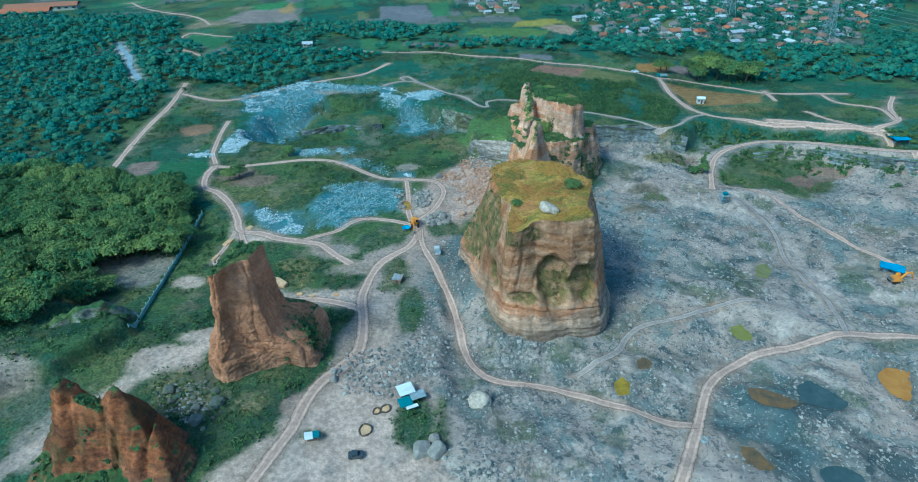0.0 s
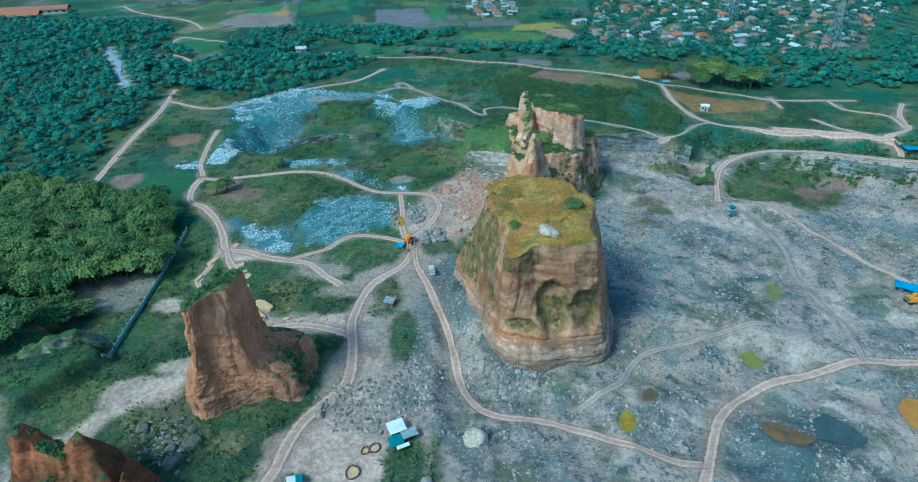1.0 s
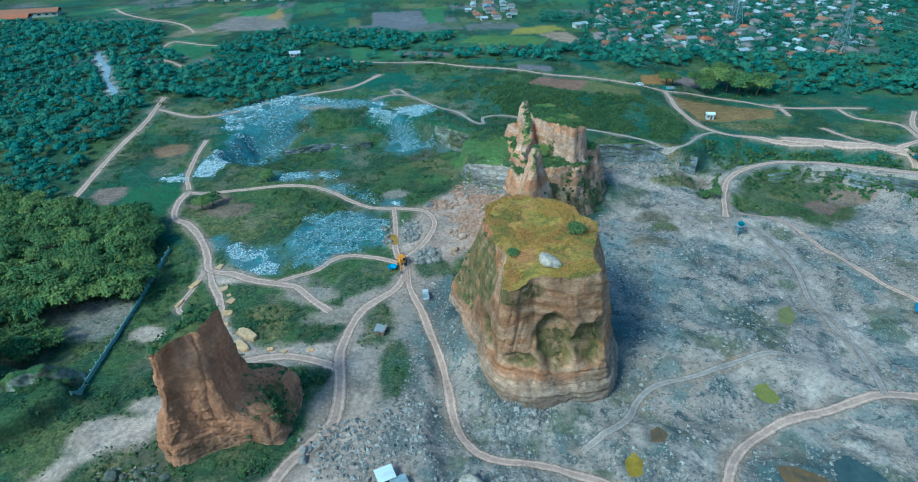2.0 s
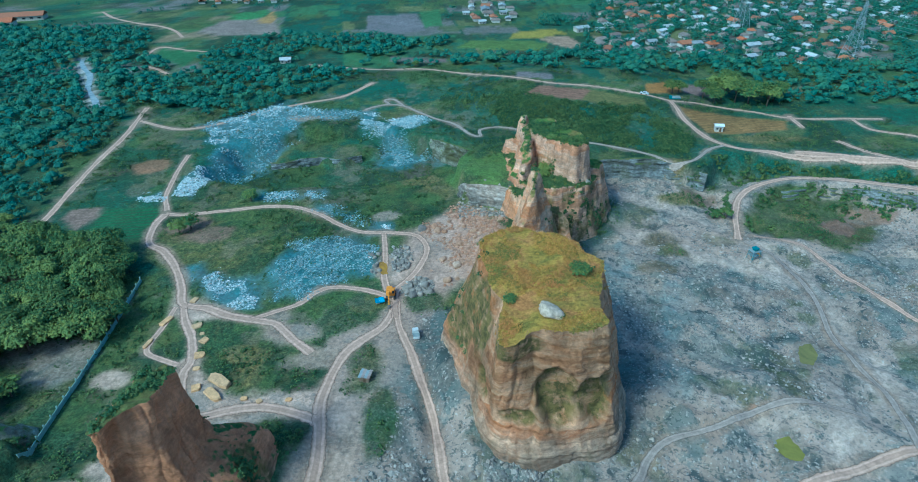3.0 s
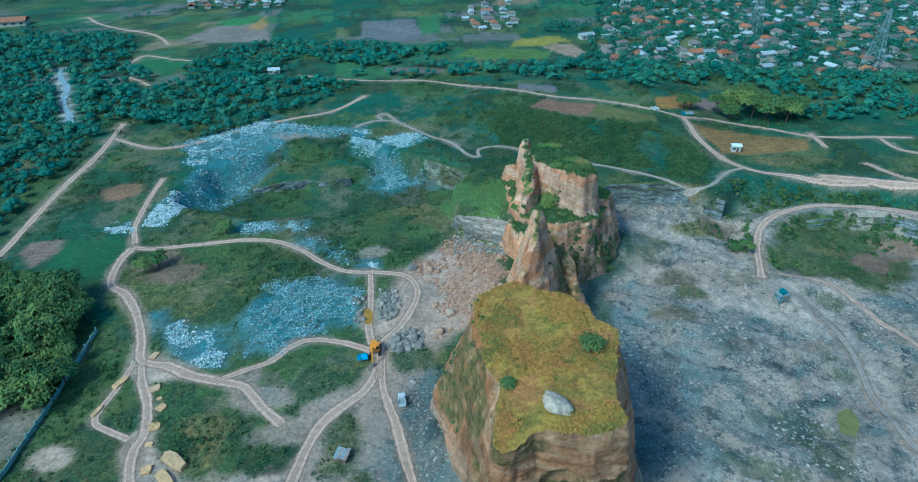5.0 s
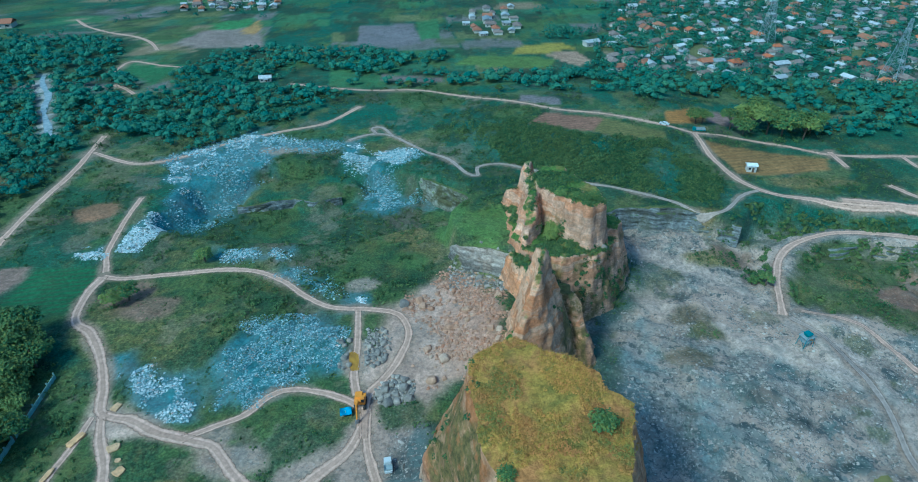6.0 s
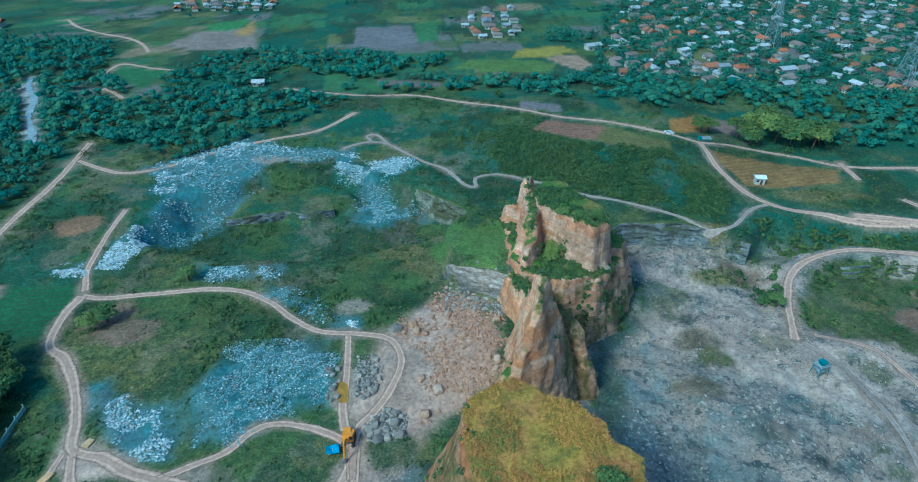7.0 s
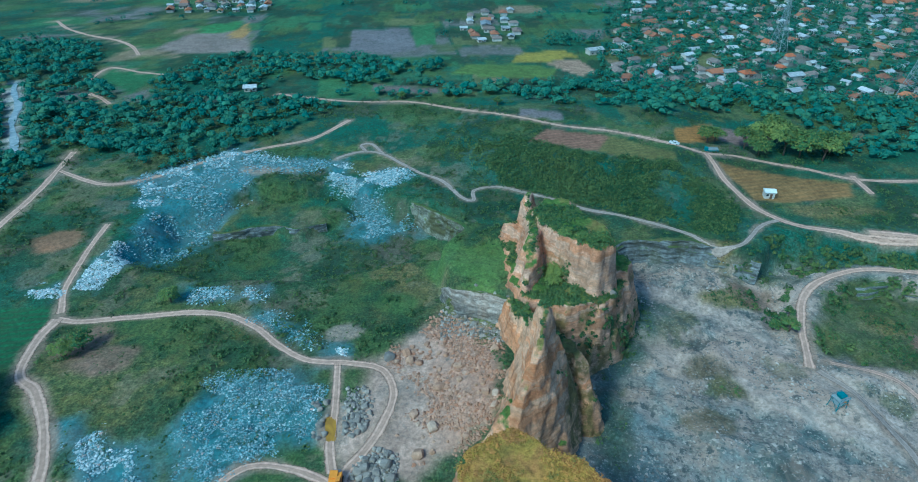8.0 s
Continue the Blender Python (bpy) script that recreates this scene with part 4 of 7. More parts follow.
    outline([(-84, 190), (-72, 185), (-62, 178), (-72, 172), (-80, 176)], DUST, 0.15, 0.05, 0, 2, 1.0)
    # quarry floor, and bare rock wherever the ground is steep
    q = ease(1.5, -1.5, outline_distance(QUARRY, x, y) + 0.3 * rag)
    lay(q, LIME, 1.0, 0.0)
    lay(q * 0.85 * ease(-0.05, 0.3, patchy(x, y, 38, 111)), (0.42, 0.34, 0.275), 0.8, 0.0)
    lay(q * 0.5 * ease(0.08, 0.3, patchy(x, y, 15, 112)), (0.16, 0.175, 0.168), 1.0, 0.0)
    lay(q * 0.55 * ease(0.26, 0.46, patchy(x, y, 22, 113)), (0.36, 0.25, 0.18), 0.8, 0.0)
    lay(q * 0.7 * ease(0.28, 0.42, patchy(x, y, 9, 114)), (0.07, 0.085, 0.082), 1.0, 0.1)
    lay(q * 0.6 * ease(0.22, 0.4, patchy(x, y, 7, 115)), (0.45, 0.365, 0.295), 0.6, 0.0)
    lay(q * 0.6 * ease(0.35, 0.5, patchy(x, y, 11, 116)), (0.10, 0.115, 0.05), 0.5, 0.5)
    outline([(63, 96), (68, 112), (84, 117), (100, 112), (100, 98), (86, 98), (76, 92), (92, 86), (92, 76), (60, 78)], (0.085, 0.105, 0.105), 0.8, 0.0, 0, 4, 2.4)
    # teal-dark floor east of the butte, partly its cast shade painted in
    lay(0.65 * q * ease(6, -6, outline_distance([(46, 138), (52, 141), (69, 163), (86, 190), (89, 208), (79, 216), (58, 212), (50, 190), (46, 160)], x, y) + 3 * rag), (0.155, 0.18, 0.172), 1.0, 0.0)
    for pts in ([(81, 195.6), (85, 196.7), (90.1, 193), (87.8, 189.4), (82.8, 190.4)], [(90, 184.7), (94.4, 186), (96.2, 184), (93, 182)], [(74, 226), (80, 229), (86, 226), (80, 222)],
                [(62, 236), (68, 238), (70, 232), (64, 231)], [(96, 172), (101, 174), (103, 170), (98, 169)], [(70, 120), (75, 123), (77, 118), (72, 116)]):
        outline(pts, (0.055, 0.07, 0.068), 0.6, 0.1, 0, 1.2, 0.5)
    for pts, half in (([(83, 122), (95, 113), (105, 105), (112, 96), (118, 84)], 1.3), ([(104, 142), (118, 150), (135, 152), (165, 150)], 1.6), ([(92, 127), (99, 140), (103, 152)], 3.0), ([(115, 92), (126, 101), (145, 104)], 1.6),
                      ([(118, 150), (118, 175), (119, 200), (112, 222)], 5.0), ([(62, 240), (78, 225), (96, 212), (112, 200)], 4.0), ([(70, 262), (90, 250), (104, 236)], 3.0), ([(45, 118), (60, 112), (70, 118)], 2.0)):
        d, _ = line_distance(smooth_line(pts, 4), x, y)
        lay(0.8 * ease(half + 1.5, half - 1.2, d + 0.8 * rag), (0.48, 0.385, 0.315), 0.3, 0.0)
    outline([(-12, 112), (-15, 128), (-12, 150), (-8, 170), (-4, 182), (2, 176), (5, 150), (8, 128), (6, 116), (-4, 104)], (0.165, 0.155, 0.14), 1.0, 0.05, 0, 4, 1.5)
    # scrubby soil along the ridge's east foot, darkened for the ridge's shade too
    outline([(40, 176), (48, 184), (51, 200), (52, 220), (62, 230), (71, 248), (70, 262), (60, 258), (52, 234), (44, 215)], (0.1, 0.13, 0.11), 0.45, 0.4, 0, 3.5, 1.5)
    # dark soil at the butte's east foot, with the butte's shade put in
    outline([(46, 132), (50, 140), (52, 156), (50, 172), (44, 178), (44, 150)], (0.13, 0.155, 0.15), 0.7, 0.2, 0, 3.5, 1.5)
    lay(ease(8, -3, outline_distance([(108, 272), (124, 277), (150, 276), (215, 258), (330, 250), (330, 275), (200, 283), (150, 287), (112, 290)], x, y) + rag), WOOD, 0.1, 0.7)
    for pts, half in (([(60, 150), (63, 165), (70, 180), (74, 196)], 3.2), ([(52, 188), (58, 205), (64, 222)], 3.0)):
        d, _ = line_distance(smooth_line(pts, 4), x, y)
        lay(0.8 * ease(half + 2, half - 1.5, d + 1.2 * rag), (0.2, 0.24, 0.235), 0.6, 0.0)
    outline("pit_grass", (0.1, 0.115, 0.04), 0.15, 0.55, 0, 3, 1.2)
    outline([(-13, 186), (-16, 200), (-13, 216), (-4, 226), (5, 236), (10, 226), (8, 196), (-2, 184)], (0.45, 0.3, 0.225), 0.25, 0.0, 0, 3, 1.5)
    outline("rubble", (0.42, 0.255, 0.175), 0.3, 0.0, 0, 4, 2.0)
    outline([(-14, 222), (2, 236), (6, 190), (-4, 176), (-16, 184)], (0.45, 0.315, 0.24), 0.25, 0.0, 0, 3, 1.2)
    outline("scrub_slope", WOOD, 0.1, 0.6, 0, 3)
    for key in ("tip_near_a", "tip_near_b", "tip_bank", "tip_far_a", "tip_far_b", "tip_road", "tip_strip", "tip_bit", "tip_west"):
        outline(key, (0.09, 0.2, 0.222), 0.2, 0.25, 0, 4, 2.2)
    for key, c, s in (("field_brown", (0.26, 0.14, 0.095), 0.5), ("field_olive", (0.16, 0.15, 0.05), 0.5), ("field_maize", (0.28, 0.165, 0.06), 0.5),
                      ("field_orange", (0.38, 0.19, 0.05), 0.4), ("field_mauve", (0.25, 0.17, 0.15), 0.3), ("field_yellow", (0.34, 0.28, 0.05), 0.2),
                      ("field_lime", (0.14, 0.2, 0.05), 0.3), ("field_pink", (0.38, 0.26, 0.18), 0.2), ("field_green_rows", (0.10, 0.22, 0.08), 1.0),
                      ("field_grey", (0.2, 0.18, 0.19), 0.2), ("field_strip", (0.2, 0.16, 0.15), 0.2), ("field_plot", (0.21, 0.18, 0.19), 0.2),
                      ("field_west_soil", (0.28, 0.19, 0.15), 0.3), ("field_west_green", (0.05, 0.13, 0.05), 0.8), ("field_north_green", (0.07, 0.16, 0.06), 0.3),
                      ("field_nw_tan", (0.28, 0.22, 0.19), 0.2), ("field_nw_orange", (0.4, 0.25, 0.09), 0.2), ("field_nw_green", (0.1, 0.22, 0.07), 0.2)):
        outline(key, c, 0.0, 0.15, s, 0.9, 0.3)
    for cx, cy, rx, ry, c, r, g in PATCHES:
        lay(ease(1.25, 0.75, np.hypot((x - cx) / rx, (y - cy) / ry) + rag * 0.16) * 0.9, c, r, g)
    for pts, half in (([(-110, 72), (-95, 82), (-86, 98), (-78, 110), (-68, 119), (-60, 131)], 2.8), ([(-24, 142), (-22, 132), (-24, 118)], 3.0), ([(-60, 60), (-38, 84), (-14, 84), (-4, 70)], 5.0)):
        d, _ = line_distance(smooth_line(pts, 3), x, y)
        lay(0.9 * ease(half + 1.5, half - 1.5, d + rag), DUST, 0.25, 0.0)
    for pts in PONDS.values():
        px, py = pts[0][:2]
        close = (np.abs(x - px) < 30) & (np.abs(y - py) < 30)
        rim = np.zeros(x.shape)
        rim[close] = ease(2.2, 0.2, outline_distance(pts, x[close], y[close]) + 0.6 * rag[close])
        lay(0.75 * rim, (0.12, 0.115, 0.095), 0.5, 0.1)
    d, _ = line_distance(smooth_line(STREAM, 6), x, y)
    lay(ease(4.2, 2.2, d + 0.6 * rag), (0.45, 0.44, 0.42), 0.3, 0.0)
    lay(0.75 * ease(1.1, -0.3, ROAD_NEAR + 0.5 * rag), (0.36, 0.25, 0.18), 0.3, 0.15)
    return colour, np.stack((rocky, grassy, rows), -1)


def sheet(name, xs, ys, zs, material, **attributes):
    """A grid of vertices as one smooth mesh object."""
    h, w = xs.shape
    me = bpy.data.meshes.new(name)
    idx = np.arange(h * w).reshape(h, w)
    quads = np.stack((idx[:-1, :-1], idx[:-1, 1:], idx[1:, 1:], idx[1:, :-1]), -1).reshape(-1, 4)
    fill_mesh(me, np.stack((xs, ys, zs), -1).reshape(-1, 3), quads)
    for key, values in attributes.items():
        if values.ndim == 3:
            a = me.attributes.new(key, "FLOAT_COLOR", "POINT")
            a.data.foreach_set("color", np.concatenate((values.reshape(-1, 3), np.ones((h * w, 1))), 1).astype(np.float32).ravel())
        else:
            a = me.attributes.new(key, "FLOAT", "POINT")
            a.data.foreach_set("value", values.astype(np.float32).ravel())
    me.materials.append(material)
    return new(name, me)


def fill_mesh(me, verts, faces, smooth=True):
    """Fast mesh from arrays; all faces have the same number of corners."""
    faces = np.asarray(faces, np.int32)
    k = faces.shape[1]
    me.vertices.add(len(verts))
    me.vertices.foreach_set("co", np.asarray(verts, np.float32).ravel())
    me.loops.add(faces.size)
    me.loops.foreach_set("vertex_index", faces.ravel())
    me.polygons.add(len(faces))
    me.polygons.foreach_set("loop_start", np.arange(0, faces.size, k, dtype=np.int32))
    me.polygons.foreach_set("use_smooth", np.full(len(faces), smooth))
    me.update(calc_edges=True)


even = ease(3.0, 0.2, ROAD_NEAR)
blur = MZ.copy()
for _ in range(3):
    blur[1:-1, 1:-1] = (blur[1:-1, 1:-1] * 2 + blur[:-2, 1:-1] + blur[2:, 1:-1] + blur[1:-1, :-2] + blur[1:-1, 2:]) / 6
MZ = MZ + (blur - MZ) * even
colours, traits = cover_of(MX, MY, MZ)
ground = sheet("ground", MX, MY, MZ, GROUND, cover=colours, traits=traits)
tagged(ground, "grey limestone quarry floor, dusty yards, scrub and farm fields", "ground", kind="structure")


def ribbon(name, width, pts, label):
    line = smooth_line(pts, 1.1)
    tang = np.gradient(line, axis=0)
    tang /= np.linalg.norm(tang, axis=1)[:, None] + 1e-9
    side = np.stack((tang[:, 1], -tang[:, 0]), 1)
    u = np.array([-1.0, -0.8, -0.6, -0.45, -0.25, 0.0, 0.25, 0.45, 0.6, 0.8, 1.0])
    lx = line[:, :1]
    ly = line[:, 1:]
    wide = 0.95 * width / 2 * (1 + 0.2 * wave(lx, ly, 9, 31) + 0.1 * wave(lx + 40 * np.sign(u), ly, 2.2, 32))
    xs, ys = lx + side[:, :1] * u * wide, ly + side[:, 1:] * u * wide
    rut = -0.07 * np.exp(-((np.abs(u) - 0.5) / 0.14) ** 2)
    bed = ground_z(xs, ys)
    for _ in range(6):
        bed[1:-1] = (bed[:-2] + 2 * bed[1:-1] + bed[2:]) / 4
    zs = np.maximum(bed + 0.1 + rut, ground_z(xs, ys) + 0.04)
    ob = sheet(name, xs, ys, zs, FAINT if name in ("road_pond_track", "road_ramp", "road_hill_path", "road_rim_spur") else ROAD, across=np.broadcast_to(u, xs.shape).copy())
    return tagged(ob, label, "road", kind="structure")


for key, (width, pts) in ROADS.items():
    ribbon("road_" + key.replace("_road", "").replace("road_", ""), width, pts, "pale dusty dirt track with two worn wheel ruts")

# ---- rock stacks left standing by the quarrying ----
ROCKS = {}


def ring_points(ring, m):
    p = np.array(ring, float)
    n = len(p)
    length = np.linalg.norm(np.roll(p, -1, 0)[:, :2] - p[:, :2], axis=1)
    at = np.concatenate(([0], np.cumsum(length)))
    s = np.arange(m) / m * n
    i, u = s.astype(int), (s % 1)[:, None]
    a, b, c, d = p[(i - 1) % n], p[i % n], p[(i + 1) % n], p[(i + 2) % n]
    curve = 0.5 * (2 * b + (c - a) * u + (2 * a - 5 * b + 4 * c - d) * u * u + (3 * b - a - 3 * c + d) * u ** 3)
    flat = b + (c - b) * u
    return 0.55 * curve + 0.45 * flat


def rock_stack(name, rings, material, label, m=300, rows=60, cap_rows=26, rough=1.0, ledge=0.7, crown=0.0, seed=0, bed=2.1, hollows=(), crack=1.0, wall_material=None):
    """A rock lofted through rings from its foot to its rim, weathered into beds and gullies, with an uneven top."""
    loops = [ring_points(r, m) for r in rings]
    layers = []
    for k in range(len(loops) - 1):
        for u in np.arange(rows) / rows:
            layers.append(loops[k] * (1 - u) + loops[k + 1] * u)
    layers.append(loops[-1])
    wall = np.array(layers)
    mid = wall.mean(1, keepdims=True)
    out = wall[..., :2] - mid[..., :2]
    around = np.roll(wall, -1, 1) - np.roll(wall, 1, 1)
    nrm = np.stack((around[..., 1], -around[..., 0]), -1)
    nrm /= np.linalg.norm(nrm, axis=-1, keepdims=True) + 1e-9
    nrm *= np.sign((nrm * out).sum(-1).mean())
    arc = np.cumsum(np.linalg.norm(np.roll(loops[0], -1, 0)[:, :2] - loops[0][:, :2], axis=1))[None, :]
    z = wall[..., 2]
    tilt = z + 0.5 * wave(arc + 0 * z, z * 0, 14, seed + 40) + 0.06 * wall[..., 0]
    b = tilt / bed + 0.35 * wave(tilt * 0 + 3.3, tilt, 5, seed + 41)
    step = (b - np.floor(b))
    hard = wave(np.floor(b) * 7.7, arc * 0.05 + 0 * z, 1.0, seed + 42)
    push = ledge * (0.25 + 0.75 * ease(15, 8, z)) * (0.5 * hard + 0.35 * ease(0.0, 0.25, step) * ease(1.0, 0.8, step) - 0.2)
    lean = arc + 1.2 * wave(z, z * 0, 5, seed + 54) + 0 * z
    push = push + rough * (2.2 * facet(lean, z * 0.5, 7.5, seed + 43) + 0.65 * facet(lean, z * 0.75, 3.6, seed + 44)
                           + 0.34 * facet(lean, z * 1.1, 1.6, seed + 45) + 0.22 * wave(arc + 0 * z, z * 1.3, 0.6, seed + 46))
    split = 1 - np.abs(wave(arc + 0.8 * wave(z, z * 0, 4, seed + 50), z * 0.12, 7.5, seed + 51))
    push = push - crack * 0.9 * split ** 8
    block = np.floor(arc / 4.5 + 0.5 * wave(z, z * 0, 6, seed + 52))
    push = push + crack * 0.55 * wave(block * 3.1, np.floor(z / 6.5) * 2.3, 1.0, seed + 53)
    growth = np.zeros(z.shape)
    for hx, hy, hz, wide, tall, depth in hollows:
        reach = np.hypot(np.hypot(wall[..., 0] - hx, wall[..., 1] - hy) / wide, (z - hz) / tall) + 0.2 * wave(arc + 0 * z, z, 4.0, seed + 49) + 0.06 * facet(arc + 0 * z, z, 1.8, seed + 55)
        pit = ease(1.0, 0.55, reach)
        push = push * (1 - 0.6 * pit) - depth * pit
        growth = np.maximum(growth, ease(1.0, 0.7, reach))
    deep = np.minimum(1, np.linspace(0, len(rings) - 1, len(wall))[:, None] * 3 + 0.4)
    push = push * deep
    wall[..., :2] += nrm * push[..., None]
    rim = wall[-1]
    even = rim.copy()
    for _ in range(40):
        even = (even + np.roll(even, 1, 0) + np.roll(even, -1, 0)) / 3
    centre = rim.mean(0)
    centre[2] += crown
    caps = []
    for s in np.linspace(0, 1, cap_rows + 1)[1:]:
        lip = rim + (even - rim) * min(1, s * 5)
        ring = lip + (centre - lip) * s
        ring[:, 2] += (0.5 * wave(ring[:, 0], ring[:, 1], 5, seed + 47) + 0.35 * wave(ring[:, 0], ring[:, 1], 1.7, seed + 48)) * min(1, s * 5) * rough
        caps.append(ring)
    allv = np.concatenate((wall, np.array(caps)), 0)
    h = len(allv)
    idx = np.arange(h * m).reshape(h, m)
    nxt = np.roll(idx, -1, 1)
    quads = np.stack((idx[:-1], nxt[:-1], nxt[1:], idx[1:]), -1).reshape(-1, 4)
    if ((np.roll(loops[0], -1, 0)[:, 0] - loops[0][:, 0]) * (np.roll(loops[0], -1, 0)[:, 1] + loops[0][:, 1])).sum() > 0:
        quads = quads[:, ::-1]
    root = tagged(new(name), label, "rock formation")
    cut = (len(wall) - 1) * m
    for piece, faces, values in (("rock_wall", quads[:cut], growth), ("top", quads[cut:], np.zeros((len(caps) + 1, m)))):
        me = bpy.data.meshes.new(piece)
        v = wall.reshape(-1, 3) if piece == "rock_wall" else allv[len(wall) - 1:].reshape(-1, 3)
        fill_mesh(me, v, faces if piece == "rock_wall" else faces - cut, smooth=True)
        a = me.attributes.new("growth", "FLOAT", "POINT")
        a.data.foreach_set("value", values.ravel().astype(np.float32))
        me.materials.append(wall_material if wall_material and piece == "rock_wall" else material)
        new(piece, me).parent = root
    ROCKS[name] = BVHTree.FromPolygons([Vector(v) for v in allv.reshape(-1, 3)], quads.tolist())
    return root


rock_stack("butte", [
    [(20, 179, -4), (30, 176, -4), (39, 170.5, -4), (44.5, 164, -4), (48, 157, -4), (47, 147, -4), (45, 140, -4), (43, 134, -4), (39.5, 127.5, -3),
     (31, 125.5, -3), (20, 122, -3), (13, 125, -3), (8.4, 130, -3), (5.2, 146, 0), (2.2, 157, 0), (-0.4, 167, 0), (3.5, 177, 0)],
    [(20, 178, 1), (30, 175, 0), (38.5, 169.5, -1), (43.5, 163.5, -1), (47, 157, -1), (46, 147, 0), (44, 141, 1), (42, 136, 3), (39, 129.5, 5),
     (30.5, 127.6, 5), (21, 125.3, 6), (13.5, 127.5, 6), (9.2, 132.5, 6), (6.6, 146, 6), (3.6, 156, 6), (0.8, 166, 6), (4.5, 175, 5)],
    [(20, 177, 8), (29, 173.5, 8), (36.5, 168, 8), (41, 162.5, 8), (44.5, 156.5, 8), (43.5, 147, 9), (41.5, 141, 10), (40, 137, 11), (38, 131.5, 12),
     (29.5, 129.8, 12), (21.5, 128.6, 12), (14, 130, 12), (11.3, 133.5, 12), (8.2, 146, 13.5), (5.2, 156, 14), (3, 165, 14), (5.5, 173, 12)],
    [(20, 175.5, 22), (27.5, 171, 24), (34, 165, 24), (37, 160.5, 25), (41.5, 156.5, 24), (40.5, 147, 24), (37.5, 141, 24), (36.3, 137, 24), (35.5, 131, 25),
     (28.5, 130.6, 25), (21, 130.8, 24), (15, 129.6, 23.5), (11.7, 131, 23), (10.5, 141, 24), (8, 151, 25), (6.5, 161, 24), (9, 171, 23)],
    [(20, 174, 33), (26.6, 169, 35), (32.2, 162.6, 36.3), (34.1, 158.9, 36), (39, 156, 34.7), (37.2, 148, 35.2), (33.3, 141, 37), (32.9, 137, 37.5), (33, 130, 38.2),
     (27.6, 129.6, 37.7), (20.7, 129.4, 37.4), (15.5, 127, 36), (12.3, 128.5, 35.2), (13.4, 141, 35), (11.8, 150, 34), (9.8, 163, 33), (12.5, 171, 33)],
], BUTTE, "tall layered limestone butte topped with dry yellow grass", m=440, rows=36, crown=0.5, seed=1, rough=0.5, ledge=1.0, bed=2.6, crack=0.6, wall_material=BUTTE_WALL, hollows=[
    (25.2, 130, 17.5, 5.6, 9.0, 3.2), (33.8, 131.5, 17.5, 5.2, 8.5, 2.8), (15, 128.5, 33.5, 7.5, 3.5, 0.1), (9, 148, 25, 11, 10, 0.3), (6, 159, 20, 12, 13, 0.3), (17, 129.5, 13, 5.5, 2.2, 0.9), (9.5, 138.5, 15, 4, 4.2, 1.0)])


# ---- crags shaped by their plan ----
def mesa(outline, top, steep, seed, jag=1.0):
    """A flat-topped block: its height falls off steeply outside its outline."""
    def level(x, y):
        d = outline_distance(outline, x, y) + jag * (0.9 * facet(x, y, 4.2, seed) + 0.45 * facet(x, y, 1.7, seed + 1) + 0.2 * wave(x, y, 0.7, seed + 2))
        return top(x, y) + 0.3 * wave(x, y, 3.5, seed + 3) - steep * np.maximum(d, 0)
    return level


def crest(line, steep, seed, jag=1.0):
    """A sharp ridge along a line of (x, y, height, half width)."""
    pts = smooth_line(line, 0.6)
    gap = np.concatenate(([0], np.cumsum(np.hypot(*np.diff(pts[:, :2], axis=0).T))))

    def level(x, y):
        d, s = line_distance(pts[:, :2], x, y)
        at = s * gap[-1]
        z, half = np.interp(at, gap, pts[:, 2]), np.interp(at, gap, pts[:, 3])
        d = d - half + jag * (0.8 * facet(x, y, 3.8, seed) + 0.4 * facet(x, y, 1.5, seed + 1) + 0.2 * wave(x, y, 0.6, seed + 2))
        return z + 0.8 * facet(at * np.ones(x.shape), 0 * x, 2.6, seed + 4) - steep * np.maximum(d, 0)
    return level


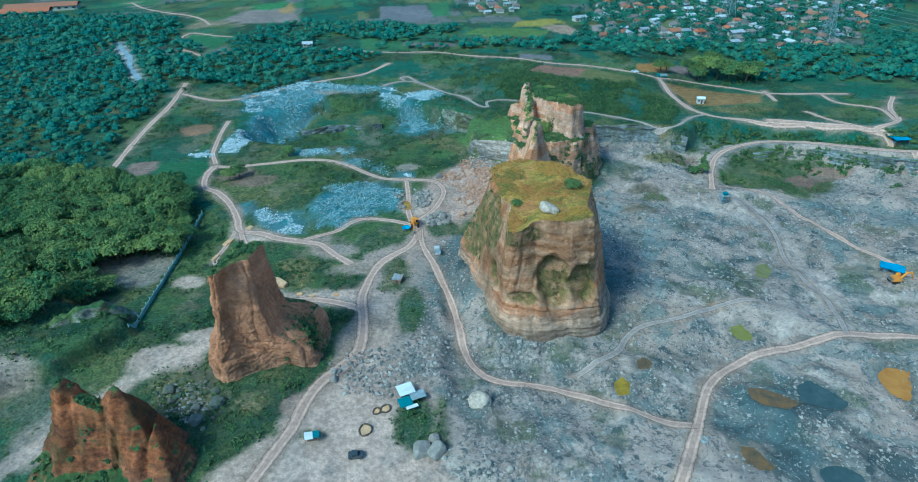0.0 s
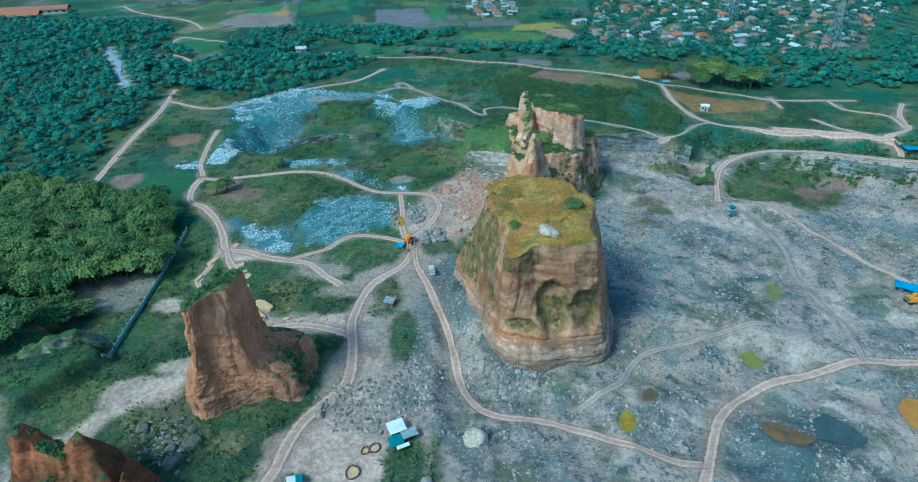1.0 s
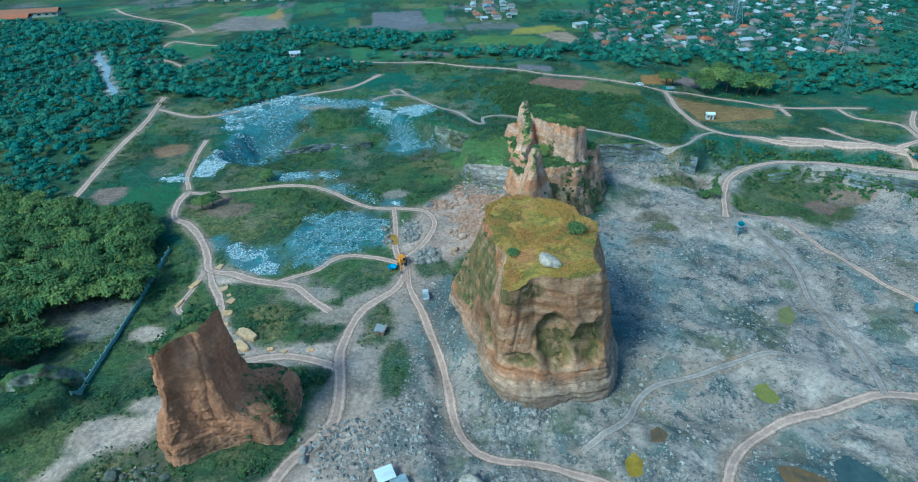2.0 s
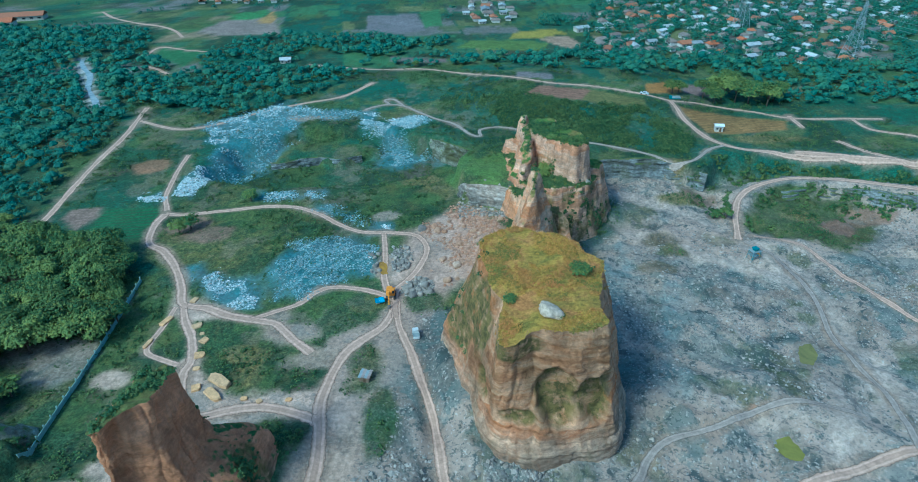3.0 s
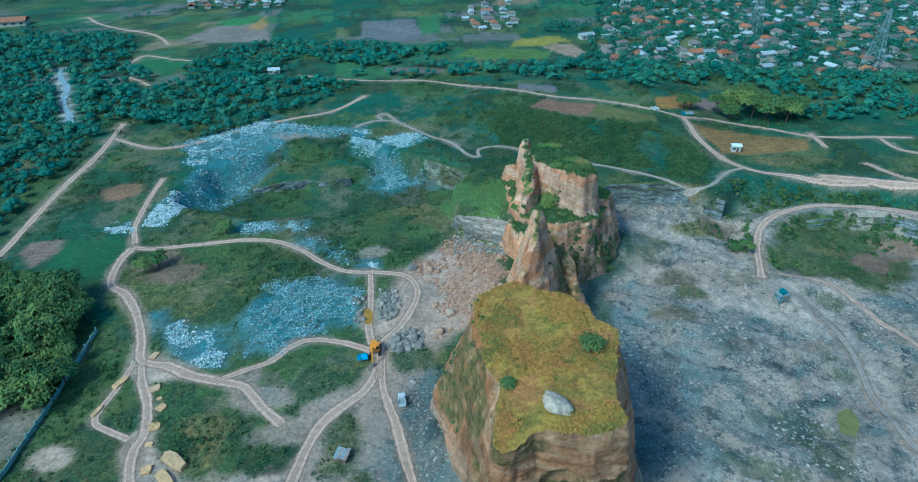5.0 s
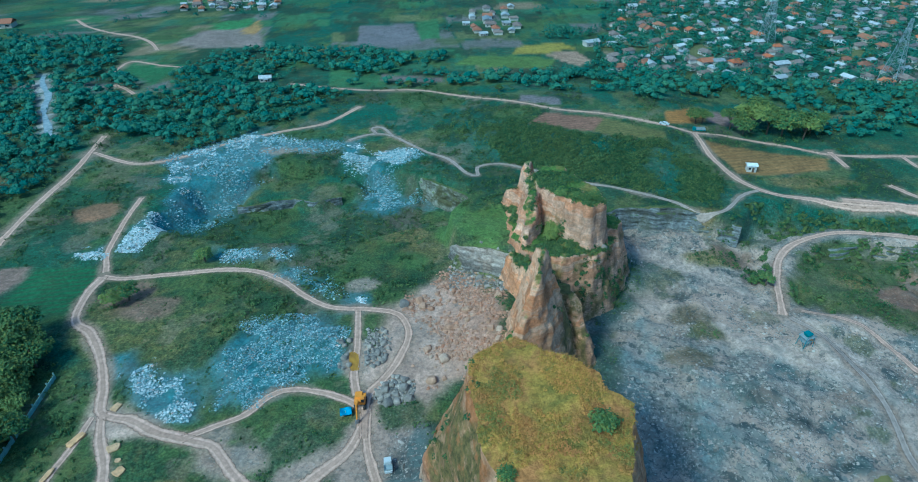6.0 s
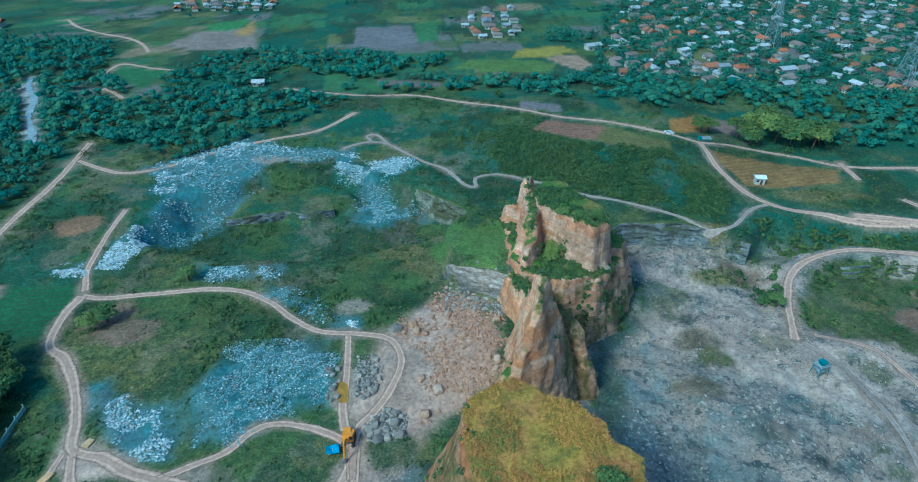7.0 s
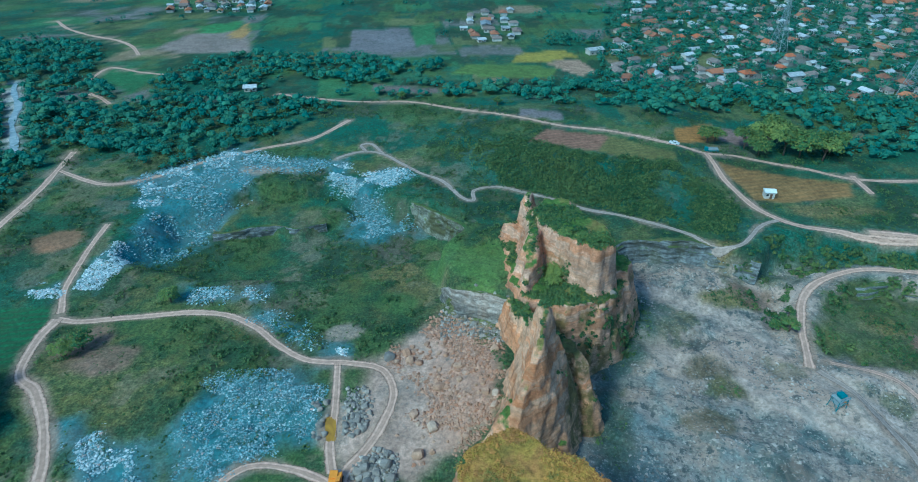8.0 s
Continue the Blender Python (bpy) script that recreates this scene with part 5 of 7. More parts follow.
def crag(name, bounds, shapes, material, label, seed, gap=0.34, bed=2.3, cap=None, green=None):
    """A standing rock from the highest of several shapes, stepped in beds where it is steep."""
    x0, x1, y0, y1 = bounds
    x, y = np.meshgrid(np.arange(x0, x1, gap), np.arange(y0, y1, gap))
    z = np.full(x.shape, -30.0)
    for shape in shapes:
        z = np.maximum(z, shape(x, y))
    gy, gx = np.gradient(z, gap)
    slope = np.hypot(gx, gy)
    b = z / bed + 0.5 * wave(x, y, 13, seed) + 0.05 * x
    stepped = z + bed * (ease(0.25, 0.9, b - np.floor(b)) - (b - np.floor(b)))
    steep = ease(1.0, 2.2, slope)
    z = z + (stepped - z) * 0.6 * steep
    lean = 0.45 * facet(x + y, z * 1.2, 2.4, seed + 5) + 0.2 * wave(x - y, z * 2.0, 0.9, seed + 6)
    px, py = x - gx / (slope + 0.3) * lean * steep, y - gy / (slope + 0.3) * lean * steep
    z = z + 0.25 * wave(x, y, 1.1, seed + 7) * (1 - steep)
    idx = np.arange(x.size).reshape(x.shape)
    quads = np.stack((idx[:-1, :-1], idx[:-1, 1:], idx[1:, 1:], idx[1:, :-1]), -1).reshape(-1, 4)
    over = (z > ground_z(x, y) - 1.2).ravel()
    quads = quads[over[quads].any(1)]
    verts = np.stack((px, py, z), -1).reshape(-1, 3)
    growth = np.zeros(x.shape) if green is None else green(x, y, z) * ease(-0.45, 0.1, wave(x, z, 3.2, seed + 8))
    top = np.zeros(len(quads), bool) if cap is None else (outline_distance(cap, x, y) < 0.2).ravel()[quads].all(1)
    root = tagged(new(name), label, "rock formation")
    for piece, faces in (("rock_wall", quads[~top]), ("grassy_top", quads[top])):
        if len(faces):
            used, local = np.unique(faces, return_inverse=True)
            me = bpy.data.meshes.new(piece)
            fill_mesh(me, verts[used], local.reshape(-1, 4))
            a = me.attributes.new("growth", "FLOAT", "POINT")
            a.data.foreach_set("value", growth.ravel()[used].astype(np.float32))
            me.materials.append(material)
            new(piece, me).parent = root
    ROCKS[name] = BVHTree.FromPolygons([Vector(v) for v in verts], quads.tolist())
    return root


MASSIF_TOP = [(36, 265), (43, 262), (46, 255), (50, 249.5), (51.6, 245), (50.3, 238), (45.5, 235.4), (42.4, 238), (40, 243.5), (36.5, 246.5), (33, 250), (31.5, 258)]
crag("rock_massif", (14, 76, 222, 282), [
    mesa(MASSIF_TOP,
         lambda x, y: 27.0 + 0.9 * ease(246, 237, y), 5.5, 301),
    crest([(31.3, 266, 27.0, 0.8), (31.2, 262, 27.2, 0.9), (31, 256, 26.4, 1.3), (30.6, 248, 26.2, 1.5), (29.6, 241, 22.8, 1.6), (28.4, 235, 18.5, 1.2)], 4.0, 311),
    mesa([(54, 243), (57.5, 242.5), (60, 247), (58, 251), (53, 250)], lambda x, y: 15.5 + 0 * x, 4.0, 321, 0.8),
    mesa([(25, 236), (29, 230), (37, 228), (47, 229.5), (55, 236.5), (59, 243), (61, 252), (55, 262), (46, 268), (30, 270), (25.5, 262), (24, 248)],
         lambda x, y: 15.5 - 0.22 * np.maximum(x - 44, 0) - 0.15 * np.maximum(y - 250, 0), 4.2, 331, 1.3),
    crest([(26, 271, 13.5, 1.0), (25, 266, 17, 0.8), (27, 262, 20, 0.6)], 3.0, 341),
], RIDGE, "broken cream and orange rock massif with a grassy top", 350, cap=MASSIF_TOP, green=lambda x, y, z: np.maximum(0.9 * ease(14.5, 12, z) * ease(33, 38, x), 0.9 * ease(40, 38, x) * ease(34, 36, x) * ease(22, 18, z)))
crag("rock_ridge", (4, 60, 178, 234), [
    crest([(30.5, 224, 15.0, 2.6), (29.8, 214, 24.0, 1.2), (29.0, 208, 33.0, 0.9), (28.2, 204, 32.0, 0.7), (26.6, 199, 29.0, 0.7), (24.6, 195, 25.0, 0.9), (21.8, 190, 17.5, 1.5), (18, 186, 10.0, 2.0)], 3.3, 361, 0.7),
    crest([(31, 205, 24.0, 0.5), (32, 200, 15.0, 0.8), (32.5, 194, 5.0, 1.2)], 2.6, 366),
    crest([(33, 219, 14.0, 2.0), (37.6, 212, 15.0, 1.4), (40.0, 208, 11.5, 1.2), (41.5, 205.5, 6.0, 1.0)], 2.9, 371),
    crest([(24, 236, 13.5, 1.8), (26.5, 228, 14.0, 2.2), (28.5, 218, 17.0, 1.0)], 3.2, 376),
    crest([(12.5, 187, 6.0, 1.0), (19.5, 190.5, 16.5, 1.6), (21.5, 196, 15.0, 1.0), (20.5, 203, 9.5, 0.6)], 2.6, 381),
], FIN, "narrow orange and cream rock fin with a sharp crest", 390, green=lambda x, y, z: 0.9 * ease(31, 34, x + 0.25 * (y - 205)) * ease(23, 17, z),
     cap=[(24, 236), (22.5, 231), (25, 223), (30, 219), (35, 220), (36, 226), (32, 231), (28, 234)])
rock_stack("clay_pillar", [
    [(-46, 129, 2), (-37, 131, 2), (-34.5, 122, 2), (-36, 112, 2), (-44, 111, 2), (-50, 109, 2), (-57, 106, 2), (-61.5, 108.5, 3), (-61.5, 116, 3), (-54, 125, 2)],
    [(-46.5, 127, 12.5), (-39, 128.5, 12), (-37.5, 121, 12), (-39.5, 114, 11), (-45, 111, 12), (-50.5, 108.6, 13), (-56.5, 106.2, 14), (-60, 108.8, 14), (-60, 115.5, 14), (-54.5, 123.5, 13)],
    [(-49, 124, 20), (-46, 122.8, 19), (-44.6, 118.5, 20), (-44.6, 114, 19), (-47, 110.8, 19), (-51.3, 107.8, 20), (-55.5, 106.2, 21), (-58, 108.8, 21), (-58, 115, 21), (-54.5, 121.5, 20)],
    [(-51, 121.3, 37), (-48.5, 121.2, 37.5), (-47.3, 119.8, 37.6), (-47.8, 116, 38.2), (-49, 112, 39), (-50.3, 108, 39.6), (-51.8, 104.8, 40), (-53.3, 105, 39.6), (-54.3, 110, 38.7), (-53.8, 116, 37.6)],
], CLAY, "tall rusty brown clay pillar with a grassy rim", m=300, rows=42, seed=4, rough=0.75, ledge=0.3, crack=0.6, hollows=[(-39.5, 120, 9, 5.5, 7, 0.8)])
crag("clay_mound", (-108, -48, 66, 106), [
    crest([(-86, 88, 15.0, 0.8), (-82, 87, 23.5, 0.7), (-79.6, 86.4, 27.6, 0.5), (-77, 86, 24.0, 1.0), (-73.5, 85.6, 21.5, 1.0)], 2.3, 421, 1.2),
    crest([(-74, 86, 21.5, 0.8), (-71.5, 86, 24.0, 0.8), (-69, 85.6, 27.2, 0.4), (-67, 84.6, 25.8, 0.6), (-65.5, 82.5, 19.0, 0.9)], 2.4, 426, 1.2),
    crest([(-63.5, 86, 14.0, 0.6), (-62, 83.5, 18.8, 0.5), (-61, 80.5, 16.0, 0.6), (-60, 76, 9.0, 1.0)], 2.3, 431, 1.3),
    mesa([(-88, 84), (-80, 90), (-66, 89), (-59, 83), (-62, 74), (-84, 74)], lambda x, y: 9.0 + 0 * x, 1.1, 436, 1.6),
], RED_CLAY, "two-peaked red-brown clay mound streaked with moss", 440)
crag("mossy_ridge", (-140, -80, 96, 142), [
    crest([(-97, 128.5, 13.8, 0.4), (-101, 126, 14.2, 0.5), (-108, 121.5, 12.5, 1.0), (-118, 116, 11.6, 1.4), (-130, 110, 11.0, 1.5)], 1.1, 401, 1.6),
    crest([(-93, 127, 8.0, 0.5), (-97.5, 127.5, 13.0, 0.4), (-96, 122, 8.5, 0.6)], 2.0, 406),
], MOSSY, "low weathered rock ridge overgrown with moss", 410, 0.4)


def cliff(name, line, low, high, label, out=2.0, seed=0, material=None, bed=1.5):
    """A worked rock face along a line, stepped in beds: it stands before the bank that it holds."""
    path = smooth_line(line, 0.5)
    tang = np.gradient(path, axis=0)
    tang /= np.linalg.norm(tang, axis=1)[:, None]
    side = np.stack((tang[:, 1], -tang[:, 0]), 1)
    arc = np.concatenate(([0], np.cumsum(np.linalg.norm(np.diff(path, axis=0), axis=1))))
    rows = 44
    h = np.linspace(0, 1, rows)[:, None]
    lowz = np.interp(arc, np.linspace(0, arc[-1], len(low)), low)[None]
    highz = np.interp(arc, np.linspace(0, arc[-1], len(high)), high)[None] + 0.7 * wave(arc[None], arc[None] * 0, 7, seed + 90)
    z = lowz + (highz - lowz) * h
    b = z / bed + 0.4 * wave(arc[None] + 0 * z, z * 0, 11, seed + 91)
    step = np.floor(b) + ease(0.6, 1.0, b - np.floor(b))
    back = (step * bed - lowz) / np.maximum(highz - lowz, 0.5)
    push = out * (1 - back) + 0.9 * wave(arc[None] + 0 * z, z * 0.4, 5, seed + 92) + 0.5 * wave(arc[None] + np.floor(b) * 9, z * 0.2, 2.2, seed + 93) + 0.2 * wave(arc[None] + 0 * z, z, 0.8, seed + 94)
    xs, ys = path[None, :, 0] + side[None, :, 0] * push, path[None, :, 1] + side[None, :, 1] * push
    # the brow runs back into the ground
    xs = np.vstack((xs, path[None, :, 0] - side[None, :, 0] * 2.5))
    ys = np.vstack((ys, path[None, :, 1] - side[None, :, 1] * 2.5))
    z = np.vstack((z, highz - 0.9))
    ob = sheet(name, xs[::-1], ys[::-1], z[::-1], material or FACE, growth=np.zeros(xs.shape))
    return tagged(ob, label, "rock face")


cliff("quarry_face", [(58, 276), (70, 279.5), (84, 279), (98, 276), (110, 269)], [-10, -10, -10], [1.0, 1.6, 1.8, 1.2, -1], "grey stepped quarry face cut in thin beds", 3.0, 1)
cliff("quarry_face", [(6, 246.5), (6.6, 243.5), (8.4, 240.4), (12, 238.6), (18, 236.2), (25, 233.4)], [3, 3.5, 4, 4], [7.0, 11.0, 12.0, 12.5, 12.8, 12.6], "small pale cut quarry face above rubble", 1.2, 2, PALE_FACE, 2.5)
cliff("pit_face", [(140, 264), (150, 265), (165, 260), (182, 251), (198, 244), (225, 237)], [-10, -10, -10], [-6.5, -4.4, -2.8, -1.6, -0.6, 0.4], "rough grey rock face under the ramp road", 2.6, 3)
cliff("bench_face", [(-81, 296), (-70, 297), (-60, 300), (-50, 298), (-40, 302)], [-10, -10], [-5.5, -4.2, -4.4, -5], "low pale rock step in the sunken tip", 0.8, 4)
cliff("rim_face", [(-9, 312), (-3.5, 304), (3, 297.5), (10, 290.5), (15.5, 284)], [-10, -10, -8], [-2, 1.0, 1.8, 2.2, 0.5], "broken grey rock rim of the sunken tip", 1.4, 5, MOSSY)

# ---- growth: woods, scrub, grass ----
rng = np.random.default_rng(7)


def trait_at(x, y):
    i = np.clip(np.searchsorted(GX, x), 0, len(GX) - 1)
    j = np.clip(np.searchsorted(GY, y), 0, len(GY) - 1)
    return traits[j, i], ROAD_NEAR[j, i]


def in_outlines(keys, x, y, margin=0.0):
    hit = np.zeros(np.shape(x), bool)
    for key in keys:
        pts = OUTLINES[key] if isinstance(key, str) else key
        hit |= outline_distance(pts, x, y) < margin
    return hit


FIELDS = [k for k in OUTLINES if k.startswith("field")]


def leaf_cloud(centre, radius, per, size, squash=0.8, droop=0.25, rag=0.3):
    """Leafy clumps as many small bent leaves on and in lumpy balls: vertices, quads and a tone for each vertex."""
    n = len(centre)
    v = rng.normal(size=(n, per, 3))
    v[..., 2] = np.abs(v[..., 2]) * 1.1 - droop
    v /= np.linalg.norm(v, axis=-1, keepdims=True)
    lump = 1 + rag * np.sin(v[..., 0] * 5 + centre[:, None, 0]) * np.sin(v[..., 1] * 5 + centre[:, None, 1]) + rag * 0.6 * rng.normal(size=(n, per))
    far = radius[:, None] * lump * (0.72 + 0.28 * rng.random((n, per)))
    p = centre[:, None] + v * far[..., None] * np.array([1, 1, squash])
    nrm = v + 0.3 * rng.normal(size=v.shape) + np.array([0, 0, 0.7])
    nrm /= np.linalg.norm(nrm, axis=-1, keepdims=True)
    a = np.cross(nrm, rng.normal(size=v.shape))
    a /= np.linalg.norm(a, axis=-1, keepdims=True) + 1e-9
    b = np.cross(nrm, a)
    s = (np.broadcast_to(np.asarray(size, float).reshape(-1, 1), (n, per)) * (0.55 + 0.9 * rng.random((n, per))))[..., None]
    bend = nrm * s * 0.25
    quad = np.stack((p - a * s * 0.5, p + b * s * 0.42 - bend, p + a * s * 0.62, p - b * s * 0.42 - bend), 2)
    tone = np.repeat(rng.random(n), per * 4)
    return quad.reshape(-1, 3), np.arange(n * per * 4).reshape(-1, 4), tone


def canopy(centre, radius, squash=0.6):
    """The closed crown under the outer leaves: low uneven domes."""
    n, sides, rows = len(centre), 6, 4
    q = (np.arange(sides) / sides * 2 * np.pi)[None, None, :] + rng.uniform(0, 6, (n, 1, 1))
    lift = np.array([-0.35, 0.25, 0.72, 0.97])[None, :, None]
    wide = np.sqrt(1 - lift ** 2) * np.ones((n, 1, sides)) * (0.82 + 0.3 * rng.random((n, rows, sides)))
    r = radius[:, None, None]
    v = np.stack((np.cos(q) * wide * r, np.sin(q) * wide * r, (lift + 0.16 * rng.normal(size=(n, rows, sides))) * r * squash), -1) * 0.92 + centre[:, None, None]
    k, s = np.meshgrid(np.arange(rows - 1), np.arange(sides), indexing="ij")
    f = np.stack((k * sides + s, k * sides + (s + 1) % sides, (k + 1) * sides + (s + 1) % sides, (k + 1) * sides + s), -1).reshape(-1, 4)
    f = np.vstack((f, [[18, 19, 20, 21], [18, 21, 22, 23]]))
    return v.reshape(-1, 3), (f[None] + rows * sides * np.arange(n)[:, None, None]).reshape(-1, 4), np.repeat(rng.random(n), rows * sides)


def stuff(name, clouds, material, label, category):
    verts, faces, tones, base = [], [], [], 0
    for v, f, t in clouds:
        verts.append(v), faces.append(f + base), tones.append(t)
        base += len(v)
    me = bpy.data.meshes.new(name)
    fill_mesh(me, np.concatenate(verts), np.concatenate(faces), smooth=False)
    a = me.attributes.new("tone", "FLOAT", "POINT")
    a.data.foreach_set("value", np.concatenate(tones).astype(np.float32))
    me.materials.append(material)
    return tagged(new(name, me), label, category, kind="stuff")


def scatter(n, x0, x1, y0, y1):
    return rng.uniform(x0, x1, n), rng.uniform(y0, y1, n)


def open_ground(x, y, road=2.5, grass=0.35):
    t, r = trait_at(x, y)
    return (t[:, 1] > grass) & (t[:, 2] < 0.1) & (t[:, 0] < 0.5) & (r > road)


NORTH_WOOD = [(-158, 358), (-120, 338), (-85, 362), (-48, 398), (-40, 415), (-110, 425), (-95, 470), (-150, 480), (-165, 410), (-190, 350)]
WEST_WOOD = [(-158, 205), (-162, 300), (-166, 345), (-180, 420), (-230, 520), (-900, 620), (-900, 100), (-210, 120), (-150, 190)]
BAND_WOOD = [(-60, 425), (10, 418), (80, 398), (112, 378), (150, 372), (165, 345), (260, 336), (420, 330), (460, 430), (262, 404), (190, 414), (110, 432), (60, 442), (-10, 446)]
NORTH_BAND = [(-170, 480), (-100, 470), (-60, 440), (-10, 452), (5, 470), (-40, 486), (-120, 498)]

# far woods
x, y = scatter(16500, -420, 420, 195, 560)
keep = (outline_distance(WEST_WOOD, x, y) + 9 * wave(x, y, 25, 51) < 0) | (outline_distance(NORTH_WOOD, x, y) + 8 * wave(x, y, 20, 52) < 0)
keep |= (outline_distance(BAND_WOOD, x, y) + 5 * wave(x, y, 20, 53) < 0) & (wave(x, y, 16, 58) > -0.45)
keep |= (outline_distance(NORTH_BAND, x, y) + 6 * wave(x, y, 18, 54) < 0)
d, _ = line_distance(smooth_line(STREAM, 6), x, y)
keep &= (d > 4.5) & ~in_outlines(FIELDS, x, y, 1.5) & (trait_at(x, y)[1] > 3.0)
x, y = x[keep], y[keep]
r = rng.uniform(1.5, 3.9, len(x)) * (1 + 0.25 * wave(x, y, 24, 57))
c = np.stack((x, y, ground_z(x, y) + r * 0.9), 1)
near = np.hypot(x, y - 60) < 330
clouds = [canopy(c, 0.7 * r), leaf_cloud(c[near], r[near], 34, 0.76, squash=0.66, rag=0.42), leaf_cloud(c[~near], r[~near], 17, 1.02, squash=0.66, rag=0.42)]
# trees among the farthest fields and hedgerows
x = np.concatenate((rng.uniform(-900, 900, 6000), rng.uniform(70, 450, 3000)))
y = np.concatenate((rng.uniform(430, 1400, 6000), rng.uniform(400, 700, 3000)))
hedge = (wave(x, y, 46, 55) > 0.28) | (np.abs(wave(x, y, 75, 56)) < 0.06) | (outline_distance(OUTLINES["village_a"], x, y) < 5)
hedge |= (outline_distance(OUTLINES["village_a"], x, y) < 8) & (rng.random(len(x)) < 0.9)
keep = hedge & ~in_outlines(FIELDS, x, y, 2) & (trait_at(x, y)[1] > 4) & (outline_distance(OUTLINES["village_b"], x, y) > -2)
x, y = x[keep], y[keep]
r = np.where(outline_distance(OUTLINES["village_a"], x, y) < 6, rng.uniform(1.4, 3.2, len(x)), rng.uniform(2.0, 4.2, len(x)))
clouds.append(leaf_cloud(np.stack((x, y, ground_z(x, y) + r * 0.85), 1), r, 34, 1.15))
stuff("far_woods", clouds, LEAF_HAZED, "dense green woods and hedgerows around fields, haze tinted into the leaves", "woods")

# scrub and low bushes
x, y = scatter(46000, -190, 230, 72, 420)
thick = patchy(x, y, 19, 102) + 0.35 * wave(x, y, 5, 62)
keep = open_ground(x, y, 1.2) & (thick > 0.02) & ~in_outlines(FIELDS, x, y, 0.5)
keep |= open_ground(x, y, 1.2, 0.3) & in_outlines(["scrub_slope"], x, y, -1) & (patchy(x, y, 17, 131) + 0.3 * wave(x, y, 4, 132) > 0.0)
keep &= rng.random(len(x)) < np.where(np.hypot(x, y - 120) < 150, 0.95, 0.75)
x, y = x[keep], y[keep]
r = (0.3 + 1.4 * rng.random(len(x)) ** 2.8) * (1 + 0.6 * ease(0.2, 0.9, wave(x, y, 21, 61)) + 0.7 * in_outlines(["scrub_slope"], x, y))
bush = leaf_cloud(np.stack((x, y, ground_z(x, y) + r * 0.25), 1), r, 16, 0.24 + 0.19 * r, squash=0.7)
# thicker bushes on the slope behind the quarry
x, y = scatter(11000, 8, 116, 283, 368)
keep = in_outlines(["scrub_slope"], x, y, 1.0) & (trait_at(x, y)[1] > 1.5) & (patchy(x, y, 15, 133) > -0.25)
x, y = x[keep], y[keep]
r = 0.5 + 1.9 * rng.random(len(x)) ** 2.5
thicket = leaf_cloud(np.stack((x, y, ground_z(x, y) + r * 0.35), 1), r, 22, 0.28 + 0.16 * r, squash=0.8)
# single weeds and small bushes in the open
x, y = scatter(9000, -150, 200, 75, 380)
keep = open_ground(x, y, 0.8, 0.2)
x, y = x[keep], y[keep]
r = 0.2 + 0.8 * rng.random(len(x)) ** 3
weeds = leaf_cloud(np.stack((x, y, ground_z(x, y) + r * 0.2), 1), r, 14, 0.2 + 0.15 * r, squash=0.7)
# growth on the quarry's back slope and round the pit
x, y = scatter(5200, 60, 230, 230, 300)
z = ground_z(x, y)
slope = np.hypot(ground_z(x + 1, y) - z, ground_z(x, y + 1) - z)
keep = (slope > 0.5) & (x > 104) & (trait_at(x, y)[1] > 0.8) & (wave(x, y, 7, 63) > -0.35)
x, y, z = x[keep], y[keep], z[keep]
r = rng.uniform(0.6, 1.7, len(x))
clouds = [bush, thicket, weeds, leaf_cloud(np.stack((x, y, z + r * 0.25), 1), r, 16, 0.9, squash=0.8)]
stuff("scrub", clouds, SCRUB, "tangled green scrub and low bushes on rough ground", "scrub")


def rock_top(name, x, y):
    hit = ROCKS[name].ray_cast(Vector((x, y, 90)), Vector((0, 0, -1)))
    return (hit[0], hit[1]) if hit[0] else (None, None)


# dry grass on the butte, green growth on the other rocks
clouds = []
for name, box, count, level in (("butte", (0, 45, 127, 175), 8000, 0.72),):
    spots = []
    for px, py in zip(*scatter(count, *box)):
        at, nrm = rock_top(name, px, py)
        if at and nrm.z > level and at.z > 27 and wave(px, py, 4.5, 64) + 0.4 * wave(px, py, 1.6, 65) > -0.15:
            spots.append(at)
    spots = np.array(spots)
    clouds.append(leaf_cloud(spots + np.array([0, 0, 0.1]), rng.uniform(0.2, 0.7, len(spots)), 13, 0.27, squash=0.8))
stuff("dry_grass", clouds, DRY, "tufts of dry yellow and rust grass on rock tops", "grass")
spots, sizes = [], []
for name, box, count, level in (("rock_massif", (22, 64, 227, 270), 2600, 0.78), ("rock_ridge", (22, 47, 200, 234), 900, 0.7), ("clay_pillar", (-56, -45, 103, 124), 260, 0.6), ("mossy_ridge", (-130, -87, 106, 132), 900, 0.35), ("clay_mound", (-92, -72, 72, 92), 150, 0.55),
                                ("butte", (0, 12, 150, 178), 40, 0.4)):
    for px, py in zip(*scatter(count, *box)):
        at, nrm = rock_top(name, px, py)
        if at and nrm.z > level and wave(px, py, 6, 66) > -0.1:
            spots.append(at)
            sizes.append(random.uniform(0.35, 1.1))
